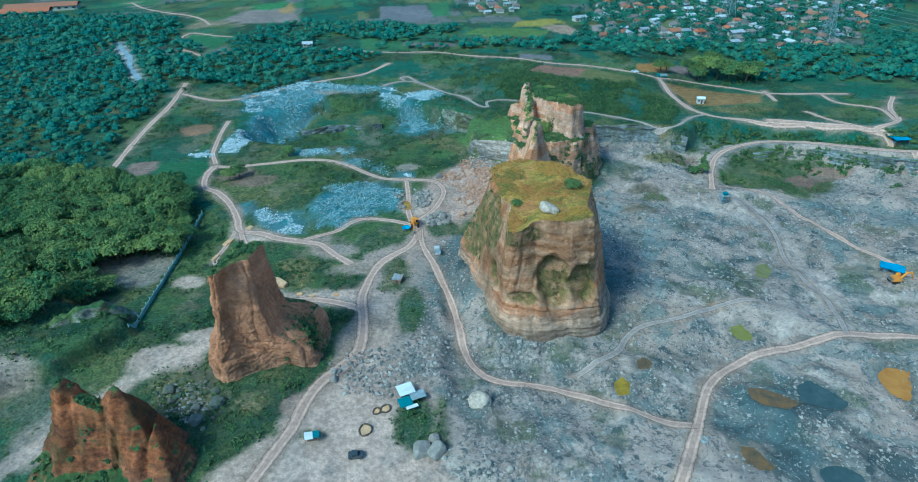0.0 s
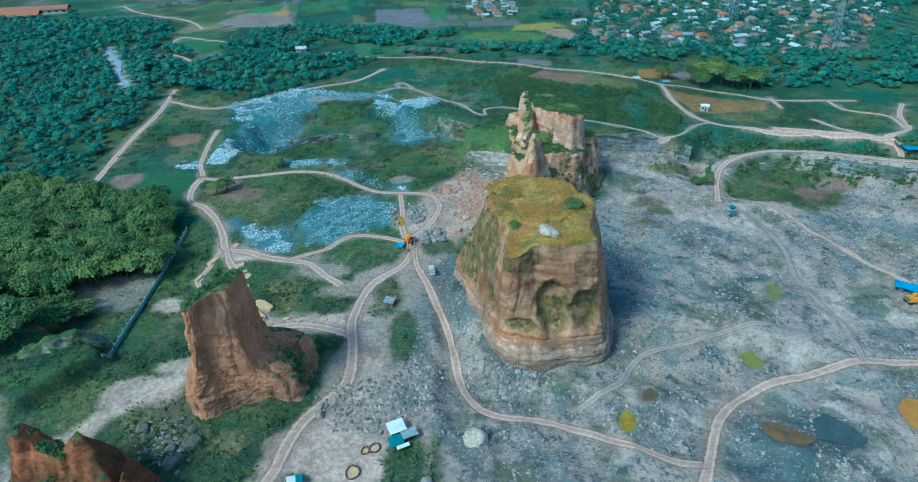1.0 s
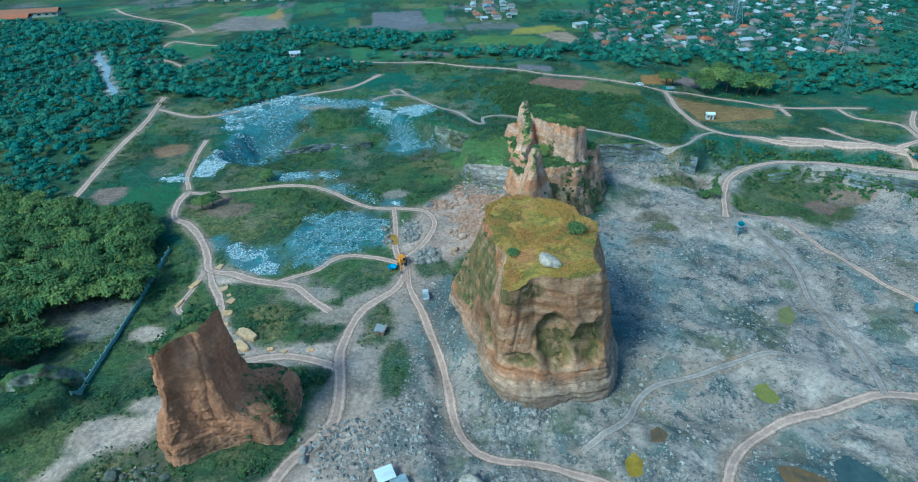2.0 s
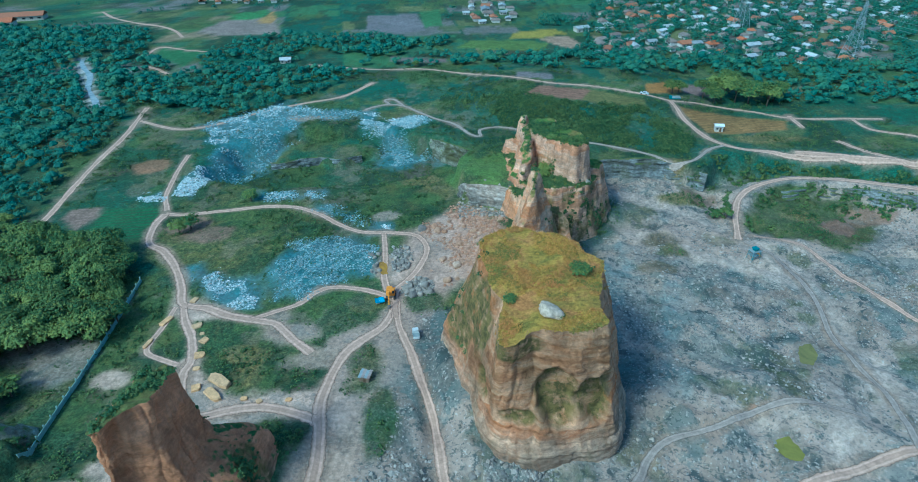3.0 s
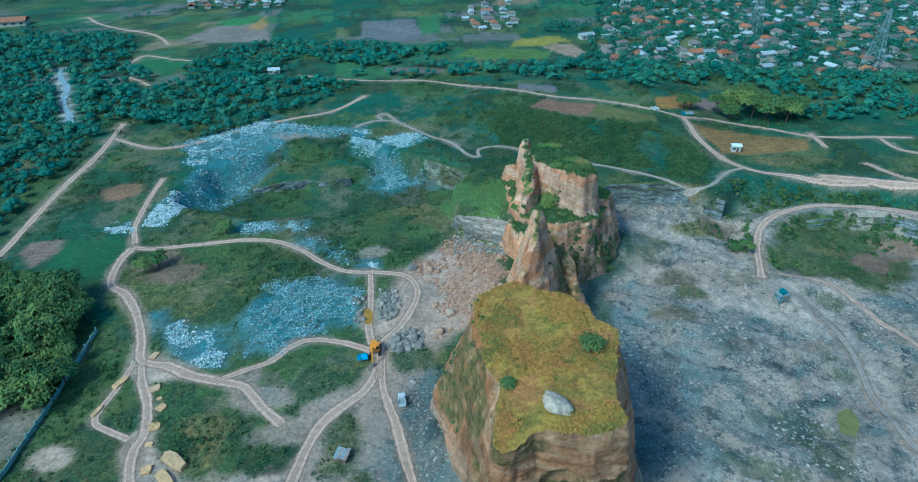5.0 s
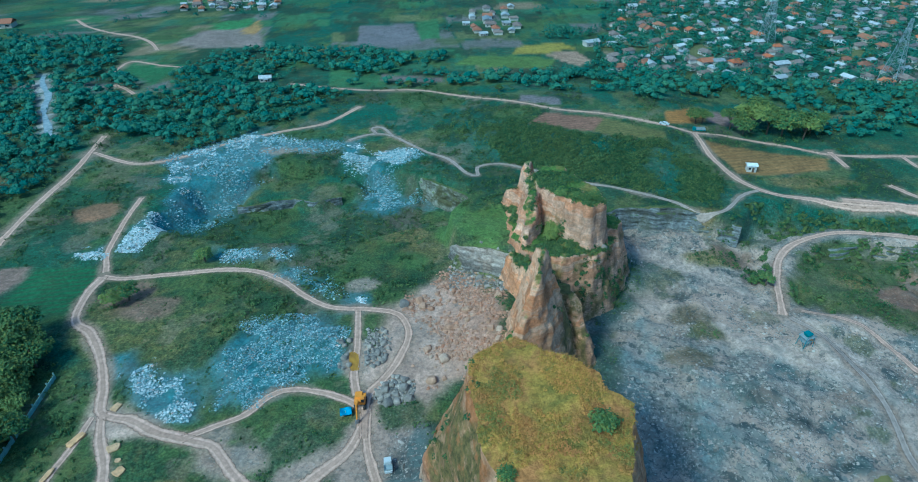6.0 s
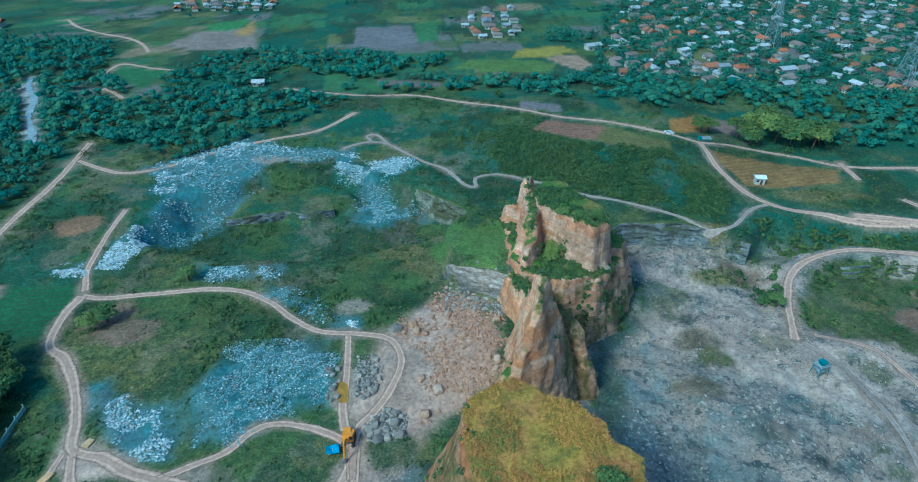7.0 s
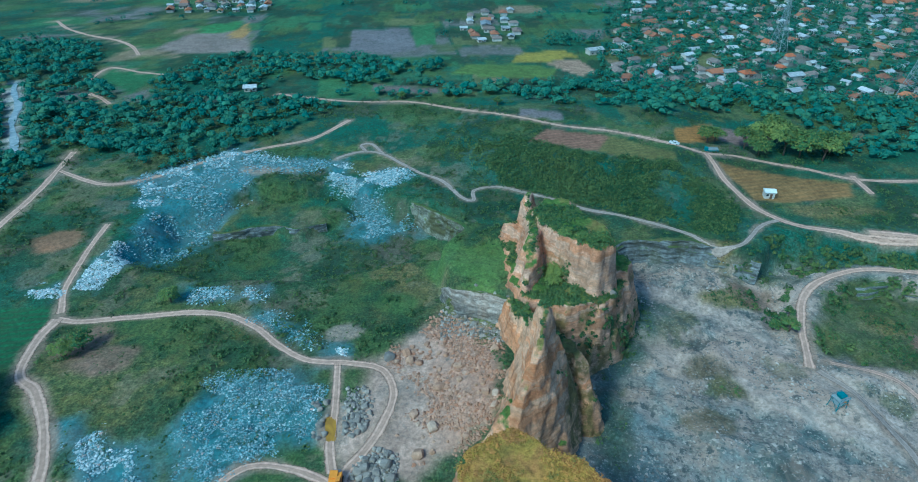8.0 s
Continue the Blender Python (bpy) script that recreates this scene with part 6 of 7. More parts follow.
for hx, hy, hz, reach, count in ((36, 238, 17, 3.4, 45), (46, 232.5, 6, 8, 90), (55, 238, -3, 9, 80), (-38.5, 118, 11, 5, 60)):
    name = "clay_pillar" if hx < 0 else "rock_massif"
    for _ in range(count):
        at = ROCKS[name].find_nearest(Vector((hx + random.gauss(0, reach / 2), hy + random.gauss(0, reach / 3), hz + random.gauss(0, reach / 2))))[0]
        spots.append(at)
        sizes.append(random.uniform(0.4, 1.2))
spots, sizes = np.array(spots), np.array(sizes)
stuff("ledge_growth", [leaf_cloud(spots + np.array([0, 0, 0.1]), sizes, 15, 0.55)], SCRUB, "green bushes and creepers on rock ledges", "scrub")


# single trees
def part(name, verts, faces, material, parent, label="", smooth=False):
    """One mesh under a thing, from vertices and faces."""
    me = bpy.data.meshes.new(name)
    me.from_pydata([tuple(v) for v in verts], [], [tuple(f) for f in faces])
    me.polygons.foreach_set("use_smooth", [smooth] * len(me.polygons))
    me.materials.append(material)
    ob = new(name, me)
    ob.parent = parent
    return tagged(ob, label)


def tube(path, radii, sides=7):
    verts, faces = [], []
    path = [Vector(p) for p in path]
    for k, (p, r) in enumerate(zip(path, radii)):
        d = (path[min(k + 1, len(path) - 1)] - path[max(k - 1, 0)]).normalized()
        a = d.orthogonal().normalized()
        b = d.cross(a)
        for s in range(sides):
            q = 2 * math.pi * s / sides
            verts.append(p + (a * math.cos(q) + b * math.sin(q)) * r)
    for k in range(len(path) - 1):
        for s in range(sides):
            faces.append((k * sides + s, k * sides + (s + 1) % sides, (k + 1) * sides + (s + 1) % sides, (k + 1) * sides + s))
    faces.append(tuple(range(sides))[::-1])
    faces.append(tuple(range((len(path) - 1) * sides, len(path) * sides)))
    return verts, faces


def merge(*pieces):
    verts, faces = [], []
    for v, f in pieces:
        faces += [tuple(i + len(verts) for i in g) for g in f]
        verts += list(v)
    return verts, faces


def make_tree(tall, spread, leaves, size, label):
    root = tagged(new("tree"), label, "tree", "trees by the quarry")
    limbs = [tube([(0, 0, -0.6), (0.1, 0.05, tall * 0.25), (0.2, -0.1, tall * 0.55), (0.1, 0.1, tall * 0.8)], [0.3, 0.24, 0.17, 0.06])]
    centres, radii = [(0, 0, tall * 0.78)], [spread * 0.55]
    for k in range(7):
        a = 2.4 * k + random.uniform(-0.4, 0.4)
        reach = spread * random.uniform(0.5, 0.78)
        end = Vector((math.cos(a) * reach, math.sin(a) * reach, tall * random.uniform(0.5, 0.8)))
        limbs.append(tube([(0.15, 0, tall * random.uniform(0.3, 0.5)), end * 0.55 + Vector((0, 0, tall * 0.18)), end], [0.13, 0.09, 0.03], 5))
        centres.append(tuple(end))
        radii.append(spread * random.uniform(0.34, 0.52))
    part("trunk", *merge(*limbs), BARK, root, smooth=True)
    v, f, _ = leaf_cloud(np.array(centres, float), np.array(radii), leaves // 8, size, squash=0.75, droop=0.35, rag=0.22)
    me = bpy.data.meshes.new("crown")
    fill_mesh(me, v, f, smooth=False)
    me.materials.append(LEAF)
    crown = new("crown", me)
    crown.parent = root
    return root


TREES = [make_tree(8.5, 4.8, 1150, 0.66, "broad leafy green tree in the wood beside the quarry"),
         make_tree(7.0, 4.0, 900, 0.62, "rounded green tree in the wood beside the quarry"),
         make_tree(9.5, 4.4, 1050, 0.68, "tall green tree with a yellowish crown beside the quarry"),
         make_tree(5.0, 3.0, 800, 0.48, "small bushy green tree on rough ground")]
SPOTS, PLANTED = [], [[] for _ in TREES]


def plant(x, y, kind, scale=1.0, z=None):
    z = float(ground_z(x, y)) if z is None else z
    PLANTED[kind].append(pose(x, y, z, 0, 0, random.uniform(0, 360)) @ Matrix.Scale(scale, 4))


x, y = scatter(2600, -215, -86, 112, 250)
for px, py in zip(x, y):
    if outline_distance(OUTLINES["wood_west"], px, py) + 3 * wave(px, py, 12, 71) > -1 or (trait_at(np.array([px]), np.array([py]))[1] < 3).any():
        continue
    if np.hypot((px + 101) / 11, (py - 157) / 9) < 1 or np.hypot((px + 125) / 9, (py - 150) / 4) < 1 or outline_distance(OUTLINES["field_west_green"], px, py) < 2:
        continue
    if outline_distance(OUTLINES["field_west_soil"], px, py) < 3 or any((px - a) ** 2 + (py - b) ** 2 < 20 for a, b in SPOTS):
        continue
    SPOTS.append((px, py))
    plant(px, py, random.choice((0, 0, 1, 1, 2)), random.uniform(0.75, 1.2))
for px, py, kind, s in ((-94, 224, 1, 0.75), (-91, 227, 3, 1.1), (136, 352, 0, 1.2), (146, 352, 0, 1.5), (152, 348, 2, 1.4), (158, 346, 0, 1.5), (166, 342, 1, 1.5), (140, 346, 1, 1.2), (120, 354, 1, 1.1),
                        (124, 356, 1, 1.0), (150, 358, 2, 1.5), (172, 348, 0, 1.3), (109, 243, 3, 0.9), (106, 246, 3, 0.7), (112, 250, 3, 0.6), (-75, 247, 3, 1.0), (30, 402, 3, 0.8), (-20, 417, 3, 0.8)):
    plant(px, py, kind, s)
for proto, places in zip(TREES, PLANTED):
    for m in places[1:]:
        copy_thing(proto, m)
    proto.matrix_basis = places[0]


def make_bush(spread, leaves, label):
    root = tagged(new("bush"), label, "bush", "bushes on the rock tops")
    stems = [tube([(0, 0, -0.4), (math.cos(k * 1.3) * spread * 0.3, math.sin(k * 1.3) * spread * 0.3, spread * 0.3),
                   (math.cos(k * 1.3) * spread * 0.6, math.sin(k * 1.3) * spread * 0.6, spread * 0.55)], [0.07, 0.05, 0.02], 5) for k in range(5)]
    part("stem", *merge(*stems), BARK, root, smooth=True)
    heads = [(0, 0, spread * 0.5)] + [(math.cos(k * 1.3) * spread * 0.5, math.sin(k * 1.3) * spread * 0.5, spread * 0.4) for k in range(5)]
    v, f, _ = leaf_cloud(np.array(heads), np.full(6, spread * 0.55), leaves // 6, 0.42, squash=0.8)
    me = bpy.data.meshes.new("foliage")
    fill_mesh(me, v, f, smooth=False)
    me.materials.append(LEAF)
    new("foliage", me).parent = root
    return root


bush = make_bush(2.0, 540, "dense green bush on top of a rock")
for k, (px, py, s, rock) in enumerate(((32, 151, 1.25, "butte"), (15.5, 141.5, 0.8, "butte"), (24.8, 133.6, 0.5, "butte"),
                                       (45.5, 239, 1.0, "rock_massif"), (48.5, 241, 1.1, "rock_massif"), (37, 241.5, 1.5, "rock_massif"), (43, 241.5, 0.9, "rock_massif"), (36, 238, 1.2, "rock_massif"), (39, 244, 1.0, "rock_massif"))):
    at, _ = rock_top(rock, px, py)
    m = pose(*at, 0, 0, 67 * k) @ Matrix.Scale(s, 4)
    if k:
        copy_thing(bush, m)
    else:
        first = m
bush.matrix_basis = first

# ---- water ----
def flat_outline(name, pts, z, material, label, category):
    ring = ring_points([(*p, z) for p in pts], 48)
    ring[:, :2] += (ring[:, :2] - ring[:, :2].mean(0)) * (0.12 + 0.08 * wave(ring[:, 0], ring[:, 1], 1.3, 81))[:, None]
    me = bpy.data.meshes.new(name)
    me.from_pydata([tuple(v) for v in ring] + [tuple(ring.mean(0))], [], [(i, (i + 1) % 48, 48) for i in range(48)])
    me.materials.append(material)
    return tagged(new(name, me), label, category, kind="structure")


POND_LOOK = {"pond_green": ("pond_green", "still yellow-green pond in the quarry floor"), "pond_olive": ("pond_olive", "shallow olive pond in the quarry floor"),
             "pond_yellow": ("pond_yellow", "small mustard-yellow pond in the quarry floor"), "pond_small": ("pond_rust", "tiny brown pond in the quarry floor"),
             "pond_orange": ("pond_orange", "bright orange pond rimmed with stones"), "pond_rust": ("pond_rust", "long rusty brown pool in the quarry floor"),
             "pond_dark": ("pond_dark", "dark shallow pool in the quarry floor"), "pond_amber": ("pond_rust", "amber brown pool in the quarry floor"),
             "pond_black": ("pond_dark", "dark flooded hollow in the quarry floor"), "puddle": ("puddle", "long ochre puddle on a dirt track")}
for key, pts in PONDS.items():
    look_key, label = POND_LOOK[key]
    flat_outline("water_" + key, pts, POND_LEVEL[key] - 0.02, WATER[look_key], label, "pond")
line = smooth_line(STREAM, 4)
tang = np.gradient(line, axis=0)
tang /= np.linalg.norm(tang, axis=1)[:, None]
u = np.linspace(-1, 1, 5)
line = line + np.stack((3 * wave(line[:, 0], line[:, 1], 22, 84), 0 * line[:, 0]), 1)
wide = 1.5 * (1 + 0.5 * wave(line[:, :1], line[:, 1:], 14, 82) + 0.3 * wave(line[:, :1], line[:, 1:], 5, 83))
sx, sy = line[:, :1] + tang[:, 1:] * u * wide, line[:, 1:] - tang[:, :1] * u * wide
tagged(sheet("water_stream", sx, sy, ground_z(sx, sy) + 0.25, WATER["stream"]), "pale shallow stream between wooded banks", "stream", kind="structure")


# ---- loose stone ----
def stone_shape(seed, squash=0.75, sub=2, smooth=False, cut=0.72):
    bm = bmesh.new()
    bmesh.ops.create_icosphere(bm, subdivisions=sub, radius=1.0)
    for v in bm.verts:
        k = 1 + 0.28 * noise.noise(v.co * 1.1 + Vector((seed * 3.7, 0, 0))) + 0.14 * noise.noise(v.co * 2.7 + Vector((0, seed, 0)))
        v.co *= k
        for axis in (Vector((1, 0.3, 0.2)), Vector((-0.4, 1, 0.1)), Vector((0.2, -0.5, 1)), Vector((-0.8, -0.6, 0.3))):
            a = axis.normalized()
            over = v.co.dot(a) - cut - 0.12 * math.sin(seed * 2.1 + a.x * 5)
            if over > 0:
                v.co -= a * over * 0.85
        v.co.z *= squash
    me = bpy.data.meshes.new("boulder")
    bm.to_mesh(me)
    bm.free()
    me.polygons.foreach_set("use_smooth", [smooth] * len(me.polygons))
    return me


STONES = [stone_shape(k + 1, 0.62 + 0.06 * (k % 4)) for k in range(7)]
for me in STONES:
    me.materials.append(STONE)


def boulder(x, y, size, label, group, z=None, sx=1.0, mesh=None):
    ob = new("boulder", mesh or random.choice(STONES))
    z = float(ground_z(x, y)) if z is None else z
    ob.matrix_world = pose(x, y, z + size * 0.3, random.uniform(-15, 15), random.uniform(-15, 15), random.uniform(0, 360)) @ Matrix.Diagonal((size * sx, size, size * random.uniform(0.75, 1.1), 1))
    return tagged(ob, label, "boulder", group)


at, _ = rock_top("butte", 23.0, 134.5)
CHALKS = [stone_shape(31, 0.6, 4, True, 0.95), stone_shape(32, 0.62, 4, True, 0.9)]
for me in CHALKS:
    me.materials.append(CHALK)
BIGS = [stone_shape(41, 0.8, 4, True), stone_shape(43, 0.78, 4, True)]
for me in BIGS:
    me.materials.append(STONE)
DARKS = [stone_shape(61 + k, 0.7) for k in range(3)]
for me in DARKS:
    me.materials.append(DARK_STONE)
TANS = [stone_shape(51 + k, 0.7) for k in range(4)]
for me in TANS:
    me.materials.append(TAN)
boulder(23.0, 134.5, 2.1, "large pale weathered boulder on dry grass", "", at.z, 1.35, CHALKS[0])
boulder(4.3, 103, 2.6, "big pale boulder alone on the quarry floor", "", None, 1.2, CHALKS[1])
boulder(-8.9, 87.8, 2.2, "big grey boulder beside a bushy bank", "pair of big boulders", None, 1.1, BIGS[0])
boulder(-5.6, 87.6, 2.3, "big grey boulder beside a bushy bank", "pair of big boulders", None, 1.0, BIGS[1])
boulder(-6.3, 91, 1.6, "grey boulder behind two larger ones", "pair of big boulders")
boulder(-7.9, 221.8, 1.6, "whitish boulder at the edge of a dirt road", "")
boulder(51.5, 235, 1.2, "pale boulder on a ledge", "", rock_top("rock_massif", 51.5, 235)[0].z)


def heap(outline, count, lo, hi, label, group, shapes=None):
    pts = np.array(outline)
    made = []
    tries = 0
    while len(made) < count and tries < count * 60:
        tries += 1
        px, py = random.uniform(pts[:, 0].min(), pts[:, 0].max()), random.uniform(pts[:, 1].min(), pts[:, 1].max())
        s = lo + (hi - lo) * random.random() ** 2.2
        if outline_distance(outline, px, py) < 0 and all((px - a) ** 2 + (py - b) ** 2 > (0.6 * (s + c)) ** 2 for a, b, c in made):
            made.append((px, py, s))
            boulder(px, py, s, label, group, mesh=random.choice(shapes or STONES))


heap(OUTLINES["stones_mid"], 52, 0.45, 1.1, "grey quarried boulder in a loose heap", "boulders heaped by the track")
heap(OUTLINES["stones_low"], 46, 0.45, 1.5, "grey quarried boulder in a loose heap", "boulders heaped by the junction")
heap(OUTLINES["rubble"], 56, 0.35, 1.6, "tan fallen boulder on the rubble fan", "boulders on the rubble fan", TANS)
heap([(7, 122), (16, 118), (22, 119), (22, 123.5), (12, 126.5), (7, 127)], 24, 0.4, 1.1, "pale fallen boulder at the foot of the butte", "boulders under the butte")
heap([(42, 124), (50, 128), (54, 140), (47, 142), (43, 134)], 16, 0.35, 0.9, "grey fallen boulder at the foot of the butte", "boulders under the butte")
heap([(2, 88), (13, 88), (14, 76), (4, 76)], 16, 0.35, 1.0, "pale boulder on the quarry floor", "boulders on the quarry floor")
heap([(-34, 114), (-28, 118), (-26, 112), (-33, 107)], 9, 0.5, 1.3, "pale limestone boulder beside the dirt track", "boulders beside the track")
heap([(-25, 206), (-21, 209), (-20, 196), (-25, 193)], 12, 0.5, 1.1, "dark boulder beside the ochre puddle", "boulders beside the puddle")
heap([(-72, 104), (-62, 107), (-55, 99), (-58, 91), (-66, 94)], 26, 0.5, 2.2, "dark mossy boulder in a rock pile by the clay mound", "boulders by the clay mound", DARKS)
heap([(5, 241), (25, 234), (23, 226), (8, 232)], 30, 0.4, 1.1, "grey block below the small quarry face", "blocks below the quarry face")


def pebbles(x, y, size, flat=0.7, sink=0.15):
    """Many small angular stones: vertices and triangles."""
    n = len(x)
    base = np.array([(1, 0, 0), (-1, 0, 0), (0, 1, 0), (0, -1, 0), (0, 0, 1), (0, 0, -1)], float)
    v = base[None] * (0.65 + 0.6 * rng.random((n, 6, 1))) + 0.22 * rng.normal(size=(n, 6, 3))
    v[..., 2] *= flat
    q = rng.uniform(0, 2 * np.pi, n)
    cx, sx = np.cos(q)[:, None], np.sin(q)[:, None]
    vx, vy = v[..., 0] * cx - v[..., 1] * sx, v[..., 0] * sx + v[..., 1] * cx
    v = np.stack((vx, vy, v[..., 2]), -1) * np.asarray(size)[:, None, None]
    v += np.stack((x, y, ground_z(x, y) + np.asarray(size) * sink), -1)[:, None]
    f = np.array([(0, 2, 4), (2, 1, 4), (1, 3, 4), (3, 0, 4), (2, 0, 5), (1, 2, 5), (3, 1, 5), (0, 3, 5)])
    return v.reshape(-1, 3), (f[None] + 6 * np.arange(n)[:, None, None]).reshape(-1, 3), np.repeat(rng.random(n), 6)


def within(key, n):
    pts = np.array(OUTLINES[key] if isinstance(key, str) else key)
    x, y = scatter(n * 3, pts[:, 0].min(), pts[:, 0].max(), pts[:, 1].min(), pts[:, 1].max())
    keep = outline_distance(pts, x, y) + 3.0 * wave(x, y, 8, 84) + 1.2 * rng.normal(size=len(x)) < 0
    return x[keep][:n], y[keep][:n]


x, y = within("rubble", 9000)
keep = patchy(x, y, 8, 121) > -0.12
x, y = x[keep], y[keep]
stuff("rubble", [pebbles(x, y, 0.07 + 0.6 * rng.random(len(x)) ** 4)], RUBBLE, "fan of tan and orange rubble below the rock ridge", "rubble")
x, y = scatter(60000, -34, 190, 62, 285)
t, rn = trait_at(x, y)
lumps = wave(x, y, 9, 85) + 0.7 * wave(x, y, 3.5, 86)
keep = (t[:, 0] > 0.55) & (rn > 0.4) & (lumps > 0.2)
x, y = x[keep], y[keep]
stuff("quarry_debris", [pebbles(x, y, 0.12 + 0.5 * rng.random(len(x)) ** 3)], GRIT, "scattered grey and dark stone debris on the floor", "debris")
clouds = []
for key, n in (("stones_mid", 260), ("stones_low", 240), ([(5, 241), (25, 234), (23, 224), (6, 230)], 500), ([(7, 122), (16, 117), (26, 120), (22, 124), (7, 127.5)], 260),
               ([(-30, 118), (-10, 128), (-5, 112), (-14, 103), (-28, 105)], 700), ([(-74, 104), (-62, 106), (-56, 98), (-66, 92)], 160), ([(116, 121), (124, 118), (120, 110), (126, 112), (124, 123)], 160)):
    x, y = within(key, n)
    clouds.append(pebbles(x, y, 0.2 + 0.55 * rng.random(len(x)) ** 2))
stuff("stone_heaps", clouds, GRIT, "small grey stones between heaped boulders", "rubble")

# ---- waste tips ----
def tip(name, beds, material, label):
    clouds = []
    for key, n, big, fill in beds:
        x, y = within(key, n)
        keep = wave(x, y, 7, 87) + 0.6 * wave(x, y, 2.6, 88) > fill
        x, y = x[keep], y[keep]
        clouds.append(pebbles(x, y, big * (0.3 + 1.1 * rng.random(len(x)) ** 4), flat=0.5, sink=0.3))
    stuff(name, clouds, material, label, "waste")


tip("waste_tip", (("tip_near_a", 17000, 0.24, -0.3), ("tip_near_b", 3000, 0.26, -0.2), ("tip_far_a", 12000, 0.46, -0.35), ("tip_far_b", 9000, 0.4, -0.3), ("tip_road", 1600, 0.34, -0.2), ("tip_strip", 2400, 0.28, -0.2)),
    WASTE, "tipped waste of blue-grey and teal scraps")
tip("pale_waste_tip", (("tip_near_b", 3400, 0.32, 0.0), ("tip_near_a", 1500, 0.26, 0.35), ("tip_bank", 4600, 0.36, -0.5), ("tip_bit", 1400, 0.34, -0.2), ("tip_west", 900, 0.4, -0.3), ("tip_road", 900, 0.34, 0.1),
                       ([(-118, 326), (-110, 338), (-95, 350), (-84, 358), (-66, 346), (-60, 340), (-78, 342), (-98, 334), (-103, 312), (-100, 296), (-107, 300)], 5200, 0.44, -0.2),
                       ([(-44, 338), (-38, 342), (-31, 328), (-20, 334), (-11, 336), (-16, 328), (-28, 316), (-40, 324)], 4200, 0.42, -0.4)),
    WASTE_PALE, "tipped waste of white plastic and paper scraps")


# ---- pale slabs on the bank track ----
def slab(x, y, length, width, thick, turn, tilt=4.0):
    bm = bmesh.new()
    n = 11
    ring = []
    for k in range(n):
        a = 2 * math.pi * k / n
        r = 1 / max(abs(math.cos(a)), abs(math.sin(a))) * random.uniform(0.8, 1.0)
        ring.append((math.cos(a) * r * length / 2, math.sin(a) * r * width / 2))
    low = [bm.verts.new((px * 1.03, py * 1.03, 0)) for px, py in ring]
    mid = [bm.verts.new((px, py, thick * 0.85)) for px, py in ring]
    top = [bm.verts.new((px * 0.95, py * 0.94, thick)) for px, py in ring]
    for a, b in ((low, mid), (mid, top)):
        for k in range(n):
            bm.faces.new((a[k], a[(k + 1) % n], b[(k + 1) % n], b[k]))
    bm.faces.new(top)
    me = bpy.data.meshes.new("stone_slab")
    bm.to_mesh(me)
    bm.free()
    me.materials.append(PALE)
    ob = new("stone_slab", me)
    ob.matrix_world = pose(x, y, float(ground_z(x, y)) - 0.1, tilt, -tilt / 2, turn)
    return tagged(ob, "smooth pale yellow limestone slab lying on the bank", "stone slab", "pale slabs beside the track")


for x, y, l, w, h, q in ((-56, 150.8, 7.4, 3.0, 1.0, -32), (-56.2, 146.2, 6.0, 2.6, 0.9, -45), (-61.2, 148.6, 2.6, 2.4, 0.7, 20), (-64.4, 160.5, 3.2, 2.6, 0.5, 15), (-65.2, 166.3, 2.6, 2.4, 0.5, 60),
                         (-69.4, 172.5, 3.0, 2.2, 0.5, 30), (-79, 174.8, 4.8, 1.9, 0.6, 62), (-80.3, 165.5, 4.2, 1.2, 0.6, 75), (-63.5, 155.4, 2.0, 1.4, 0.4, 0), (-66.8, 169.2, 1.4, 1.2, 0.4, 10),
                         (-74.5, 184.5, 2.6, 2.0, 0.5, 70), (-48, 144.6, 1.8, 1.3, 0.5, 10), (-44, 143.6, 1.5, 1.5, 0.5, 40), (-37, 144, 1.8, 1.2, 0.4, 0)):
    slab(x, y, l, w, h, q)


# ---- built things ----
def box(cx, cy, cz, sx, sy, sz, bevel=0.0, taper=1.0):
    """A box by its middle and sizes; its edges chamfered where bevel is given."""
    x, y, z = sx / 2, sy / 2, sz / 2
    b = min(bevel, x * 0.9, y * 0.9)
    if b <= 0:
        ring = [(-x, -y), (x, -y), (x, y), (-x, y)]
    else:
        ring = [(-x + b, -y), (x - b, -y), (x, -y + b), (x, y - b), (x - b, y), (-x + b, y), (-x, y - b), (-x, -y + b)]
    n = len(ring)
    verts = [(cx + a, cy + c, cz - z) for a, c in ring] + [(cx + a * taper, cy + c * taper, cz + z) for a, c in ring]
    faces = [tuple(range(n))[::-1], tuple(range(n, 2 * n))] + [(k, (k + 1) % n, n + (k + 1) % n, n + k) for k in range(n)]
    return verts, faces


def gable(sx, sy, z, rise, over, thick=0.14, hip=0.0):
    """A pitched roof shell with eaves."""
    x, y = sx / 2 + over, sy / 2 + over
    h = hip
    top = [(-x, -y, z), (x, -y, z), (x, y, z), (-x, y, z), (-x + h, 0, z + rise), (x - h, 0, z + rise)]
    low = [(a, b, c - thick) for a, b, c in top]
    faces = [(0, 1, 5, 4), (2, 3, 4, 5), (1, 2, 5), (3, 0, 4)]
    faces += [tuple(i + 6 for i in f[::-1]) for f in faces]
    faces += [(0, 6, 7, 1), (1, 7, 8, 2), (2, 8, 9, 3), (3, 9, 6, 0)]
    return top + low, faces


